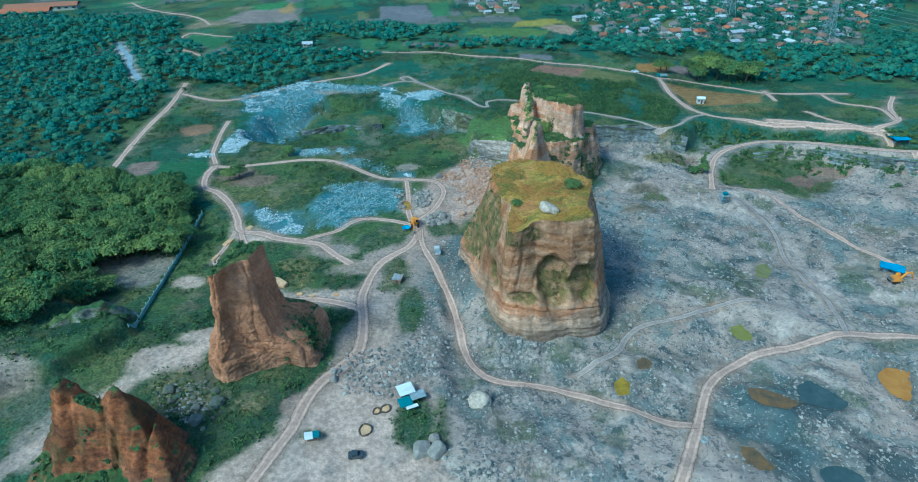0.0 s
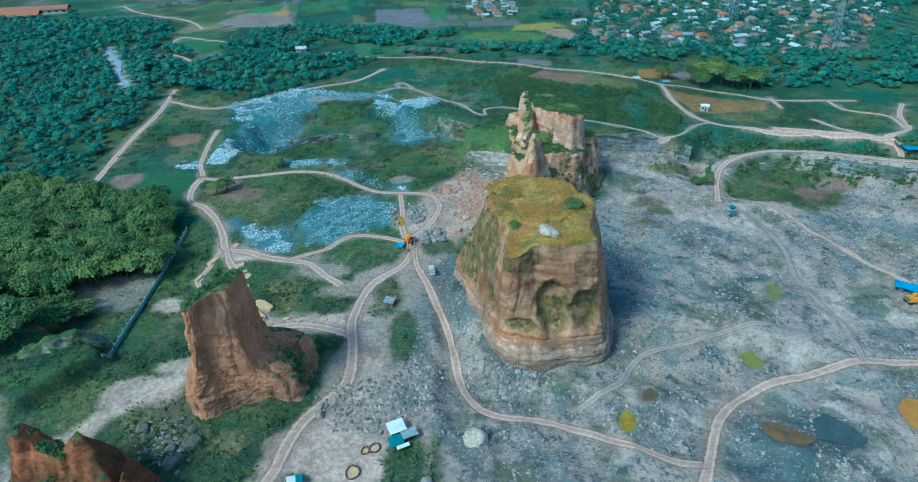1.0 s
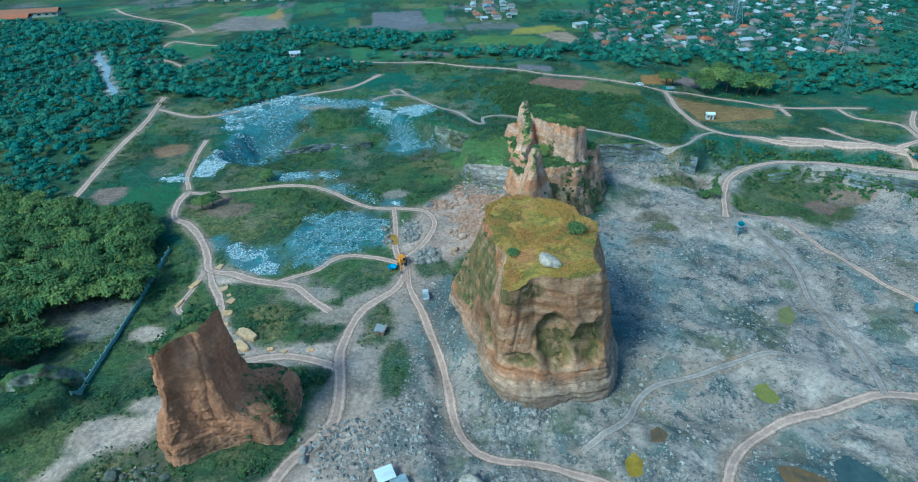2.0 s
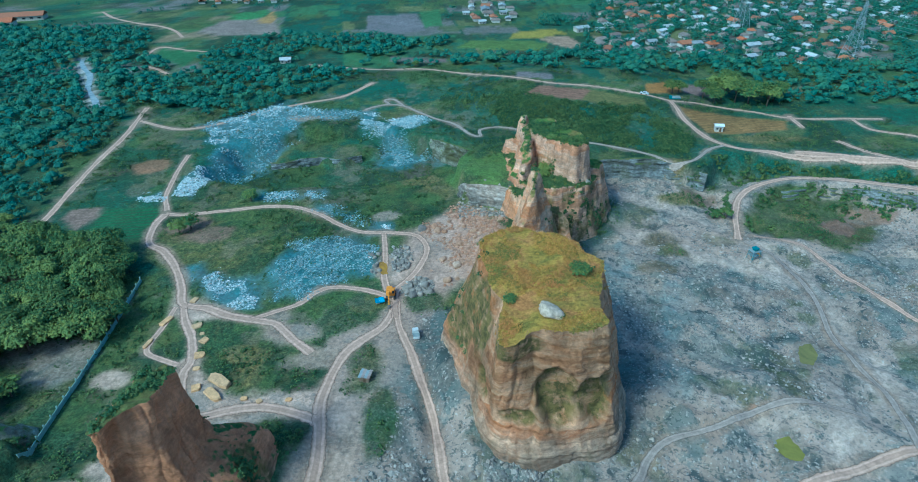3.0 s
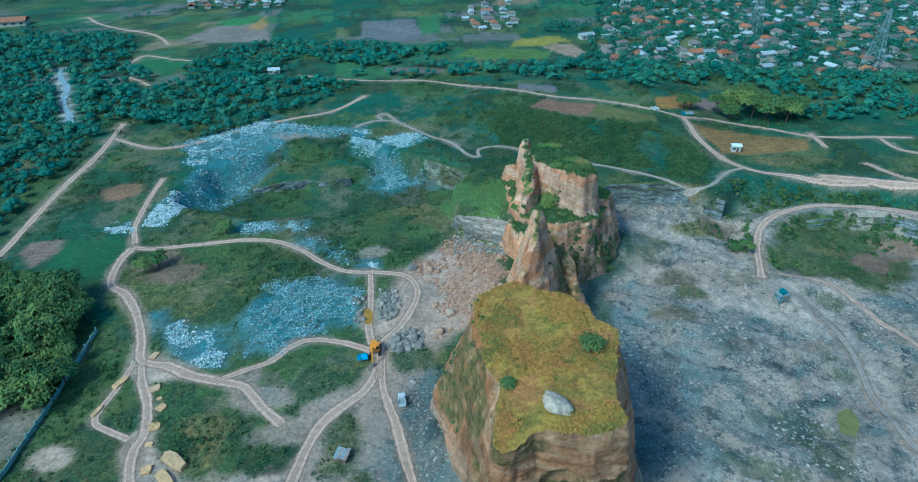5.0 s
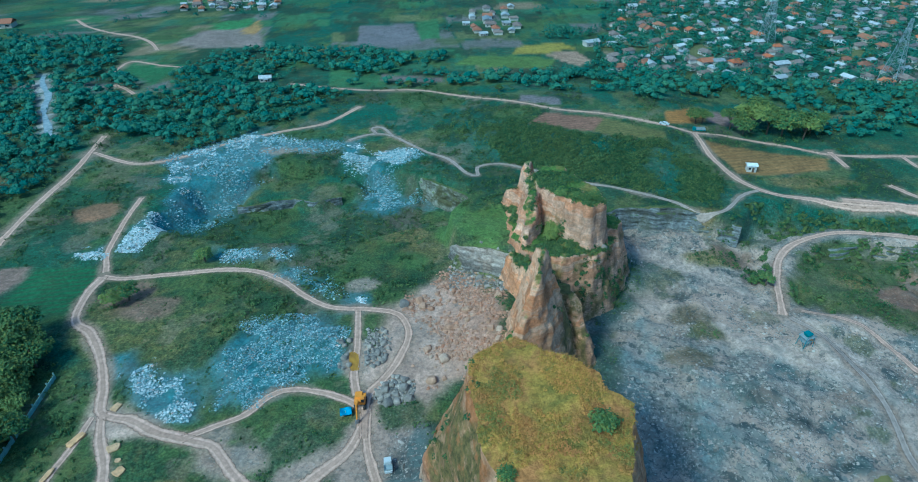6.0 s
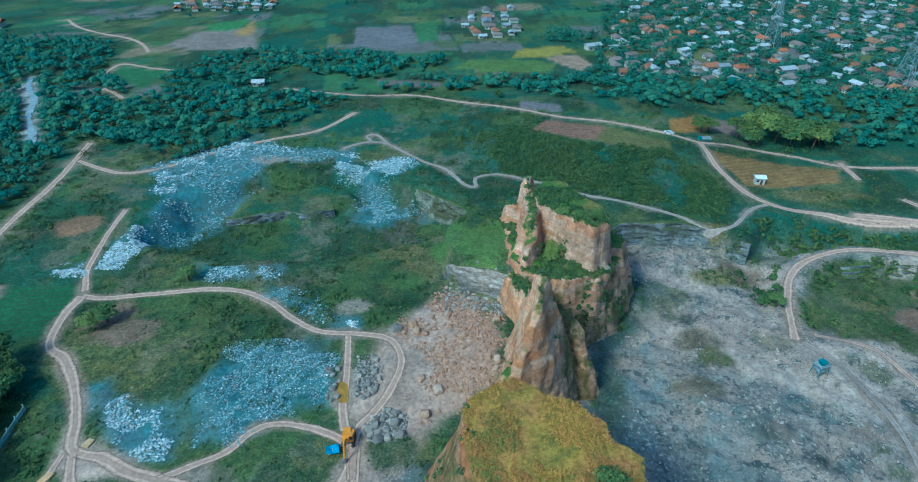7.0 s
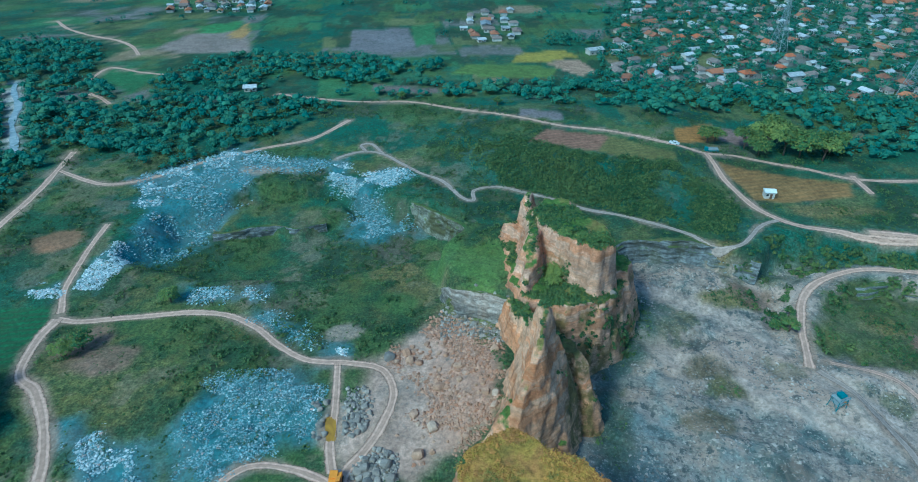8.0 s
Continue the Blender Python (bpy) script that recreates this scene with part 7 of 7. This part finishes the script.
def make_house(sx, sy, wall, rise, roof_material, label, hip):
    root = tagged(new("house"), label, "house", "village houses")
    part("wall", *box(0, 0, wall / 2 - 0.3, sx, sy, wall + 0.6), PLASTER, root)
    part("roof", *gable(sx, sy, wall + 0.05, rise, 0.7, hip=hip), roof_material, root)
    part("door", *box(0.6, -sy / 2 - 0.02, 1.0, 0.95, 0.08, 2.05), DOOR, root)
    for wx in (-sx * 0.3, sx * 0.3):
        part("window", *box(wx, -sy / 2 - 0.02, 1.5, 1.3, 0.07, 1.1), GLASS, root)
    part("porch_roof", *box(0.6, -sy / 2 - 0.9, 2.45, 3.2, 1.7, 0.12), roof_material, root)
    return root


HOUSES = [make_house(9, 7, 3.1, 2.3, ROOF_TILE, "small village house with an orange clay tile roof", 2.4),
          make_house(11, 7.5, 3.1, 2.5, ROOF_TILE, "long village house with an orange clay tile roof", 0.0),
          make_house(8.5, 6.5, 3.0, 1.5, ROOF_TIN, "small village house with a pale metal roof", 0.0),
          make_house(10, 7, 3.2, 2.0, ROOF_DARK, "village house with a dark weathered tile roof", 2.0),
          make_house(13, 8, 4.0, 1.6, ROOF_TIN, "large village building with a pale metal roof", 0.0)]
LOTS = [[] for _ in HOUSES]
taken = []


def settle(key, tries, gap, turn):
    pts = np.array(OUTLINES[key])
    for _ in range(tries):
        px, py = random.uniform(pts[:, 0].min(), pts[:, 0].max()), random.uniform(pts[:, 1].min(), pts[:, 1].max())
        if outline_distance(OUTLINES[key], px, py) > -3 or any((px - a) ** 2 + (py - b) ** 2 < gap * gap for a, b in taken):
            continue
        if len(taken) > 330:
            return
        taken.append((px, py))
        k = random.choices(range(5), (2.2, 1.4, 7, 6, 1))[0]
        LOTS[k].append(pose(px, py, float(ground_z(px, py)), 0, 0, turn + random.choice((0, 90, 180, 270)) + random.gauss(0, 6)) @ Matrix.Scale(random.uniform(0.55, 0.85), 4))


settle("village_c", 500, 10, 10)
settle("village_b", 300, 10.5, 4)
settle("village_a", 3200, 11.5, 18)
for px, py, k, q in ((106, 447, 0, 10), (122, 455, 0, 40), (98, 500, 4, 20), (177, 452, 0, 15), (160, 455, 1, 15), (-104, 431, 2, 10)):
    LOTS[k].append(pose(px, py, float(ground_z(px, py)), 0, 0, q) @ Matrix.Scale(0.75, 4))
for proto, lots in zip(HOUSES, LOTS):
    for m in lots[1:]:
        copy_thing(proto, m)
    proto.matrix_basis = lots[0]


def make_long_shed():
    root = tagged(new("long_shed"), "long low shed with a faded red roof", "shed", "long red sheds")
    part("wall", *box(0, 0, 1.6, 58, 11, 4.0), PLASTER, root)
    part("roof", *gable(58, 11, 3.6, 2.6, 0.8), ROOF_TILE, root)
    for k in range(10):
        part("window", *box(-26 + 5.8 * k, -5.55, 1.9, 2.6, 0.08, 1.2), GLASS, root)
    return root


shed = make_long_shed()
copy_thing(shed, pose(-364, 563, 1.0, 0, 0, 12))
shed.matrix_basis = pose(-376, 540, 1.0, 0, 0, 12)


def hut_with_sheets():
    """The guard hut: three sheet roofs at different heights over plank walls and posts."""
    root = tagged(new("hut"), "small quarry hut with white, grey and teal sheet roofs", "hut")
    part("wall", *box(0, 1.2, 1.2, 3.6, 3.2, 2.7), TIMBER, root)
    part("white_roof", *merge(box(0, 1.3, 2.75, 4.8, 4.4, 0.1), box(-2.1, 1.3, 2.6, 0.1, 4.2, 0.2), box(2.1, 1.3, 2.6, 0.1, 4.2, 0.2)), WHITE, root, "bright white sheet roof")
    part("grey_roof", *box(2.6, -1.9, 2.3, 4.4, 3.0, 0.1), GREY, root, "grey corrugated sheet roof")
    part("teal_roof", *box(-1.6, -2.6, 2.0, 3.8, 3.6, 0.1), TEAL, root, "dark teal sheet roof")
    part("awning", *box(-0.3, -4.9, 1.75, 3.6, 1.2, 0.08), WHITE, root, "ragged white awning")
    for px, py, h in ((4.6, -3.3, 2.3), (0.6, -3.3, 2.3), (-3.4, -4.3, 2.0), (-3.4, -0.9, 2.0), (4.6, -0.6, 2.3), (0.2, -4.3, 2.0)):
        part("post", *box(px, py, h / 2 - 0.2, 0.12, 0.12, h + 0.3), TIMBER, root)
    part("door", *box(0, -0.43, 0.95, 0.85, 0.06, 1.9), DOOR, root)
    root.matrix_world = pose(-13.0, 103.2, float(ground_z(-13, 103.2)), 0, 0, 24) @ Matrix.Scale(0.82, 4)


hut_with_sheets()


def tin_shed(x, y, turn):
    root = tagged(new("tin_shed"), "little shed with a patched rusty tin roof", "shed")
    part("wall", *box(0, 0, 0.9, 3.4, 3.6, 2.2), TIMBER, root)
    for k in range(4):
        part("roof_sheet", *box(-1.5 + k, 0.05 * (k % 2), 2.1 + 0.06 * (k % 2), 0.96, 4.4 - 0.3 * (k % 3), 0.06), RUST if k % 2 else GREY, root)
    part("door", *box(0.3, -1.83, 0.9, 0.8, 0.06, 1.7), DOOR, root)
    root.matrix_world = pose(x, y, float(ground_z(x, y)), 0, 4, turn) @ Matrix.Scale(0.75, 4)


tin_shed(-19.2, 151.0, -12)


def field_hut(x, y, turn):
    root = tagged(new("field_hut"), "small field hut with a white metal roof", "hut")
    part("wall", *box(0, 0, 1.3, 3.6, 2.8, 3.0), PLASTER, root)
    part("roof", *gable(3.6, 2.8, 2.8, 0.7, 0.4), WHITE, root)
    part("door", *box(0.5, -1.43, 1.0, 0.9, 0.06, 2.0), DOOR, root)
    part("window", *box(-0.9, -1.43, 1.5, 0.9, 0.06, 0.8), GLASS, root)
    root.matrix_world = pose(x, y, float(ground_z(x, y)), 0, 0, turn)
    return root


field_hut(129.3, 310.5, -8)


def excavator(x, y, turn, boom, group="excavators"):
    root = tagged(new("excavator"), "orange tracked excavator with its bucket on the ground", "excavator", group)
    for side in (-1, 1):
        track = part("track", *merge(box(0, side * 1.15, 0.45, 3.9, 0.6, 0.62, 0.2), *[tube([(-1.6 + 0.8 * k, side * 0.82, 0.4), (-1.6 + 0.8 * k, side * 1.47, 0.4)], [0.33, 0.33], 10) for k in range(5)]), RUBBER, root)
    part("undercarriage", *box(0, 0, 0.75, 2.2, 1.8, 0.5), STEEL, root)
    body = part("upper_body", *merge(box(-0.55, 0, 1.55, 3.3, 2.6, 0.9, 0.15), box(-1.1, -0.35, 2.15, 1.9, 1.7, 0.35, 0.1)), ORANGE, root)
    part("counterweight", *box(-2.05, 0, 1.55, 0.7, 2.5, 1.0, 0.25), STEEL, root)
    cab = part("cab", *box(0.55, 0.8, 2.35, 1.35, 1.0, 1.5, 0.12, 0.9), ORANGE, root)
    part("window", *merge(box(1.21, 0.8, 2.45, 0.06, 0.75, 0.9), box(0.55, 1.29, 2.45, 0.9, 0.05, 0.85)), GLASS, cab)
    part("boom", *merge(tube([(1.0, -0.2, 1.7), (2.6, -0.2, 3.9), (4.4, -0.2, 3.7)], [0.3, 0.36, 0.24], 6), tube([(1.3, -0.2, 1.3), (2.4, -0.2, 3.3)], [0.1, 0.08], 6)), ORANGE, root)
    part("arm", *merge(tube([(4.1, -0.2, 4.0), (5.6, -0.2, 1.2)], [0.24, 0.16], 6), tube([(3.2, -0.2, 4.2), (4.4, -0.2, 4.1)], [0.09, 0.09], 6)), ORANGE, root)
    part("bucket", *merge(box(5.6, -0.2, 0.55, 0.9, 1.1, 0.9, 0.2, 0.75), *[box(5.15, -0.6 + 0.2 * k, 0.12, 0.3, 0.08, 0.1) for k in range(5)]), STEEL, root)
    root.matrix_world = pose(x, y, float(ground_z(x, y)) + 0.05, 0, 0, turn)


excavator(-15.6, 184.6, -88, 0)
excavator(144.5, 160.6, 2, 0)


def sheet_canopy(name, x, y, sx, sy, h, turn, material, label, sag=0.35):
    """A shelter: a rippled sheet on poles, with things stored under it."""
    root = tagged(new(name), label, "shelter")
    verts, faces = [], []
    nx, ny = 9, 7
    for layer in (0, -0.05):
        for j in range(ny):
            for i in range(nx):
                u, v = i / (nx - 1), j / (ny - 1)
                z = h + layer - sag * math.sin(math.pi * u) * math.sin(math.pi * v) + 0.5 * (0.5 - abs(v - 0.5)) + 0.12 * math.sin(7 * u + 3 * v)
                verts.append(((u - 0.5) * sx, (v - 0.5) * sy, z))
    for layer in range(2):
        for j in range(ny - 1):
            for i in range(nx - 1):
                a = layer * nx * ny + j * nx + i
                f = (a, a + 1, a + nx + 1, a + nx)
                faces.append(f if layer == 0 else f[::-1])
    part("sheet", verts, faces, material, root, smooth=True)
    for px in (-0.46, 0.46):
        for py in (-0.46, 0.46):
            part("pole", *tube([(px * sx, py * sy, -0.2), (px * sx, py * sy, h)], [0.06, 0.05], 6), TIMBER, root)
    part("crate", *merge(box(-sx * 0.2, 0, 0.45, 1.2, 0.9, 0.9, 0.05), box(sx * 0.15, sy * 0.1, 0.35, 1.0, 1.0, 0.7, 0.05)), GREY, root)
    root.matrix_world = pose(x, y, float(ground_z(x, y)), 0, 0, turn)


sheet_canopy("blue_shelter", 146.2, 166.2, 7.2, 4.6, 2.3, -32, BLUE, "bright blue tarpaulin shelter on the quarry floor")
sheet_canopy("tarp_shelter", -18.6, 181.6, 2.7, 2.3, 1.1, 12, BLUE, "small bright blue tarpaulin over stores")
sheet_canopy("roadside_shelter", 210.5, 268, 8, 6, 2.6, 10, BLUE, "blue-roofed shelter beside a dirt road")


def crusher(x, y, turn):
    """Stone sorting frame: a steel tower with a hopper, deck and chute."""
    root = tagged(new("stone_sorter"), "teal steel stone sorting frame with a rusty chute", "machine")
    for px in (-1.8, 1.8):
        for py in (-1.4, 1.4):
            part("leg", *tube([(px * 1.2, py * 1.2, -0.2), (px, py, 4.2)], [0.14, 0.12], 6), TEAL, root)
    part("deck", *merge(box(0, 0, 4.2, 4.2, 3.4, 0.2), box(0, 0, 2.2, 3.8, 3.0, 0.14)), GREY, root)
    for py in (-1.7, 1.7):
        part("rail", *merge(box(0, py, 5.1, 4.2, 0.08, 0.08), box(-2, py, 4.7, 0.08, 0.08, 0.9), box(2, py, 4.7, 0.08, 0.08, 0.9)), TEAL, root)
    part("hopper", *box(0, 0, 4.9, 1.6, 1.6, 1.3, 0.1, 1.5), TEAL, root)
    part("chute", *tube([(0.4, 0, 4.0), (2.6, -1.4, 1.2)], [0.45, 0.4], 4), ORANGE, root, "rusty orange chute")
    for a, b in (((-2, -1.5, 0.4), (2, -1.5, 4)), ((2, 1.5, 0.4), (-2, 1.5, 4)), ((-2, -1.5, 0.4), (-2, 1.5, 4))):
        part("brace", *tube([a, b], [0.07, 0.07], 5), TEAL, root)
    root.matrix_world = pose(x, y, float(ground_z(x, y)), 0, 0, turn) @ Matrix.Scale(0.8, 4)


crusher(106.2, 212, 20)


def car(name, x, y, turn, paint, label, long=4.4, group="parked cars", box_body=False):
    root = tagged(new(name), label, "car" if not box_body else "truck", group)
    w = 1.75
    body = part("body", *merge(box(0, 0, 0.62, long, w, 0.6, 0.2)), paint, root)
    if box_body:
        part("cab", *box(long / 2 - 0.8, 0, 1.3, 1.4, w, 1.2, 0.15, 0.92), paint, root)
        part("load_bed", *merge(box(-0.7, 0, 1.05, long - 1.9, w + 0.1, 0.3), box(-0.7, w / 2, 1.4, long - 1.9, 0.06, 0.5), box(-0.7, -w / 2, 1.4, long - 1.9, 0.06, 0.5)), GREY, root)
    else:
        cabin = part("cabin", *box(-0.2, 0, 1.16, long * 0.55, w * 0.94, 0.55, 0.2, 0.8), paint, root)
        part("windscreen", *box(long * 0.235, 0, 1.15, 0.06, w * 0.7, 0.36), GLASS, cabin)
        part("side_window", *merge(box(-0.2, w * 0.435, 1.17, long * 0.38, 0.05, 0.3), box(-0.2, -w * 0.435, 1.17, long * 0.38, 0.05, 0.3)), GLASS, cabin)
    for px in (-long * 0.31, long * 0.31):
        for py in (-w / 2 + 0.1, w / 2 - 0.1):
            wheel = part("wheel", *tube([(px, py - 0.11, 0.33), (px, py + 0.11, 0.33)], [0.33, 0.33], 14), RUBBER, root)
            part("rim", *tube([(px, py - 0.12, 0.33), (px, py + 0.12, 0.33)], [0.17, 0.17], 10), STEEL, wheel)
    root.matrix_world = pose(x, y, float(ground_z(x, y)) + 0.02, 0, 0, turn)


car("truck", -7.2, 166.7, 100, CAR, "small pale open truck beside the haul road", 3.2, "parked vehicles", True)
car("car", 103.6, 348.8, 148, CAR, "white car on the country road", 4.4, "parked vehicles")
car("truck", 118.5, 344.6, 178, TEAL, "green open truck on the country road", 6.0, "parked vehicles", True)
car("car", -23.2, 86.2, 5, DARK_PAINT, "small dark grey car in the dusty yard", 3.2, "parked vehicles")


def roadside_stall(x, y, turn):
    root = tagged(new("stall"), "low stall with a pale and teal sheet roof among weeds", "stall")
    part("pale_roof", *box(-0.9, 0, 1.75, 2.2, 2.6, 0.08), WHITE, root, "pale metal sheet")
    part("teal_roof", *box(1.0, 0.3, 1.6, 1.8, 2.4, 0.08), TEAL, root, "teal sheet")
    for px in (-1.8, 1.7):
        for py in (-1.0, 1.1):
            part("post", *box(px, py, 0.75, 0.1, 0.1, 1.7), TIMBER, root)
    part("counter", *box(0, 0.2, 0.45, 2.8, 1.4, 0.9), TIMBER, root)
    root.matrix_world = pose(x, y, float(ground_z(x, y)), 0, 5, turn) @ Matrix.Scale(0.82, 4)


roadside_stall(-33.3, 89.8, 15)


# round clay-washing pools in the yard
def wash_pool(x, y, r, label):
    root = tagged(new("wash_pool"), label, "pool", "washing pools in the yard")
    ring = [(math.cos(a) * r * (1 + 0.1 * math.sin(3 * a)), math.sin(a) * r * 0.85, 0.18) for a in [2 * math.pi * k / 18 for k in range(19)]]
    part("rim", *tube(ring, [0.22] * 19, 6), BARK, root)
    v = [(px * 0.95, py * 0.95, 0.1) for px, py, _ in ring[:-1]]
    part("slurry", v, [tuple(range(18))], PALE, root, "pale tan clay slurry")
    root.matrix_world = pose(x, y, float(ground_z(x, y)), 0, 0, random.uniform(0, 90))


wash_pool(-22.0, 93.5, 1.7, "round pool of pale clay slurry with a dark rim")
wash_pool(-18.0, 99.9, 1.3, "round pool of pale clay slurry with a dark rim")
wash_pool(-20.0, 99.2, 1.0, "small round pool of clay slurry with a dark rim")


def drum(x, y):
    root = tagged(new("concrete_ring"), "grey concrete well ring on the quarry floor", "well ring")
    n = 20
    verts = [(math.cos(2 * math.pi * k / n) * r, math.sin(2 * math.pi * k / n) * r, z) for r, z in ((0.8, -0.1), (0.8, 0.6), (0.62, 0.6), (0.62, -0.1)) for k in range(n)]
    faces = [(b * n + k, b * n + (k + 1) % n, (b + 1) * n + (k + 1) % n, (b + 1) * n + k) for b in range(3) for k in range(n)]
    part("ring", verts, faces, GREY, root)
    root.matrix_world = pose(x, y, float(ground_z(x, y)), 0, 0, 0)


drum(56.2, 92.6)


# the block fence along the wood
def fence():
    root = tagged(new("fence"), "long mossy teal-grey panel fence along the wood", "fence")
    line = smooth_line(FENCE_LINE, 3.0)
    for k in range(len(line) - 1):
        a, b = line[k], line[k + 1]
        za, zb = float(ground_z(*a)), float(ground_z(*b))
        dx, dy = b - a
        ln = math.hypot(dx, dy)
        nx, ny = -dy / ln * 0.08, dx / ln * 0.08
        verts = []
        for (px, py), z in ((a, za), (b, zb)):
            for s in (-1, 1):
                verts += [(px + nx * s, py + ny * s, z - 0.3), (px + nx * s, py + ny * s, z + 1.35)]
        part("panel", verts, [(0, 1, 5, 4), (2, 6, 7, 3), (1, 3, 7, 5), (0, 2, 3, 1), (4, 5, 7, 6)], FENCE, root)
        part("post", *box(a[0], a[1], za + 0.85, 0.28, 0.28, 2.3), FENCE, root)


fence()


# ---- power line ----
def make_pylon():
    root = tagged(new("pylon"), "tall grey steel lattice power pylon in the village", "pylon", "power pylons")
    tall, foot = 34.0, 4.2

    def leg(sx, sy, h):
        w = foot * (1 - h / tall) ** 1.25 + 0.55
        return (sx * w, sy * w, h)

    for sx in (-1, 1):
        for sy in (-1, 1):
            part("leg", *tube([leg(sx, sy, h) for h in (-0.4, 6, 12, 18, 24, 30, 34)], [0.2, 0.19, 0.17, 0.15, 0.13, 0.11, 0.1], 5), PYLON, root)
    levels = [0, 4, 8, 12, 15.5, 19, 22, 25, 28, 31, 34]
    lat = []
    for a, b in zip(levels, levels[1:]):
        for p, q in (((-1, -1), (1, -1)), ((1, -1), (1, 1)), ((1, 1), (-1, 1)), ((-1, 1), (-1, -1))):
            lat += [tube([leg(*p, a), leg(*q, b)], [0.08, 0.08], 4), tube([leg(*q, a), leg(*p, b)], [0.08, 0.08], 4), tube([leg(*p, b), leg(*q, b)], [0.07, 0.07], 4)]
    part("lattice", *merge(*lat), PYLON, root)
    for h, reach in ((22, 6.5), (27, 5.5), (31.5, 4.5)):
        part("cross_arm", *merge(tube([(-reach, 0, h + 0.4), (0, 0, h), (reach, 0, h + 0.4)], [0.08, 0.16, 0.08], 5), tube([(-reach, 0, h + 0.4), (0, 0, h + 1.8), (reach, 0, h + 0.4)], [0.07, 0.1, 0.07], 5)), PYLON, root)
        for s in (-1, 1):
            part("insulator", *tube([(s * reach, 0, h + 0.4), (s * reach, 0, h - 0.9)], [0.14, 0.14], 6), GLASS, root)
    return root


pylon = make_pylon()
PYLONS = [(251, 419, 35), (214.6, 498.8, 35), (330, 300, 35)]
for px, py, q in PYLONS[1:]:
    copy_thing(pylon, pose(px, py, float(ground_z(px, py)), 0, 0, q))
pylon.matrix_basis = pose(251, 419, float(ground_z(251, 419)), 0, 0, 35)


def cables():
    for a, b in ((PYLONS[1], PYLONS[0]), (PYLONS[0], PYLONS[2])):
        for h, reach in ((22, 6.5), (27, 5.5), (31.5, 4.5)):
            for s in (-1, 1):
                ends = []
                for px, py, q in (a, b):
                    r = radians(q)
                    ends.append(Vector((px + math.cos(r) * reach * s, py + math.sin(r) * reach * s, float(ground_z(px, py)) + h - 0.5)))
                path = [ends[0].lerp(ends[1], u / 16) - Vector((0, 0, 3.2 * math.sin(math.pi * u / 16))) for u in range(17)]
                me = bpy.data.meshes.new("power_cable")
                v, f = tube(path, [0.05] * 17, 4)
                me.from_pydata([tuple(p) for p in v], [], f)
                me.materials.append(PYLON)
                tagged(new("power_cable", me), "thin sagging power cable between steel pylons", "cable", "power cables")


cables()
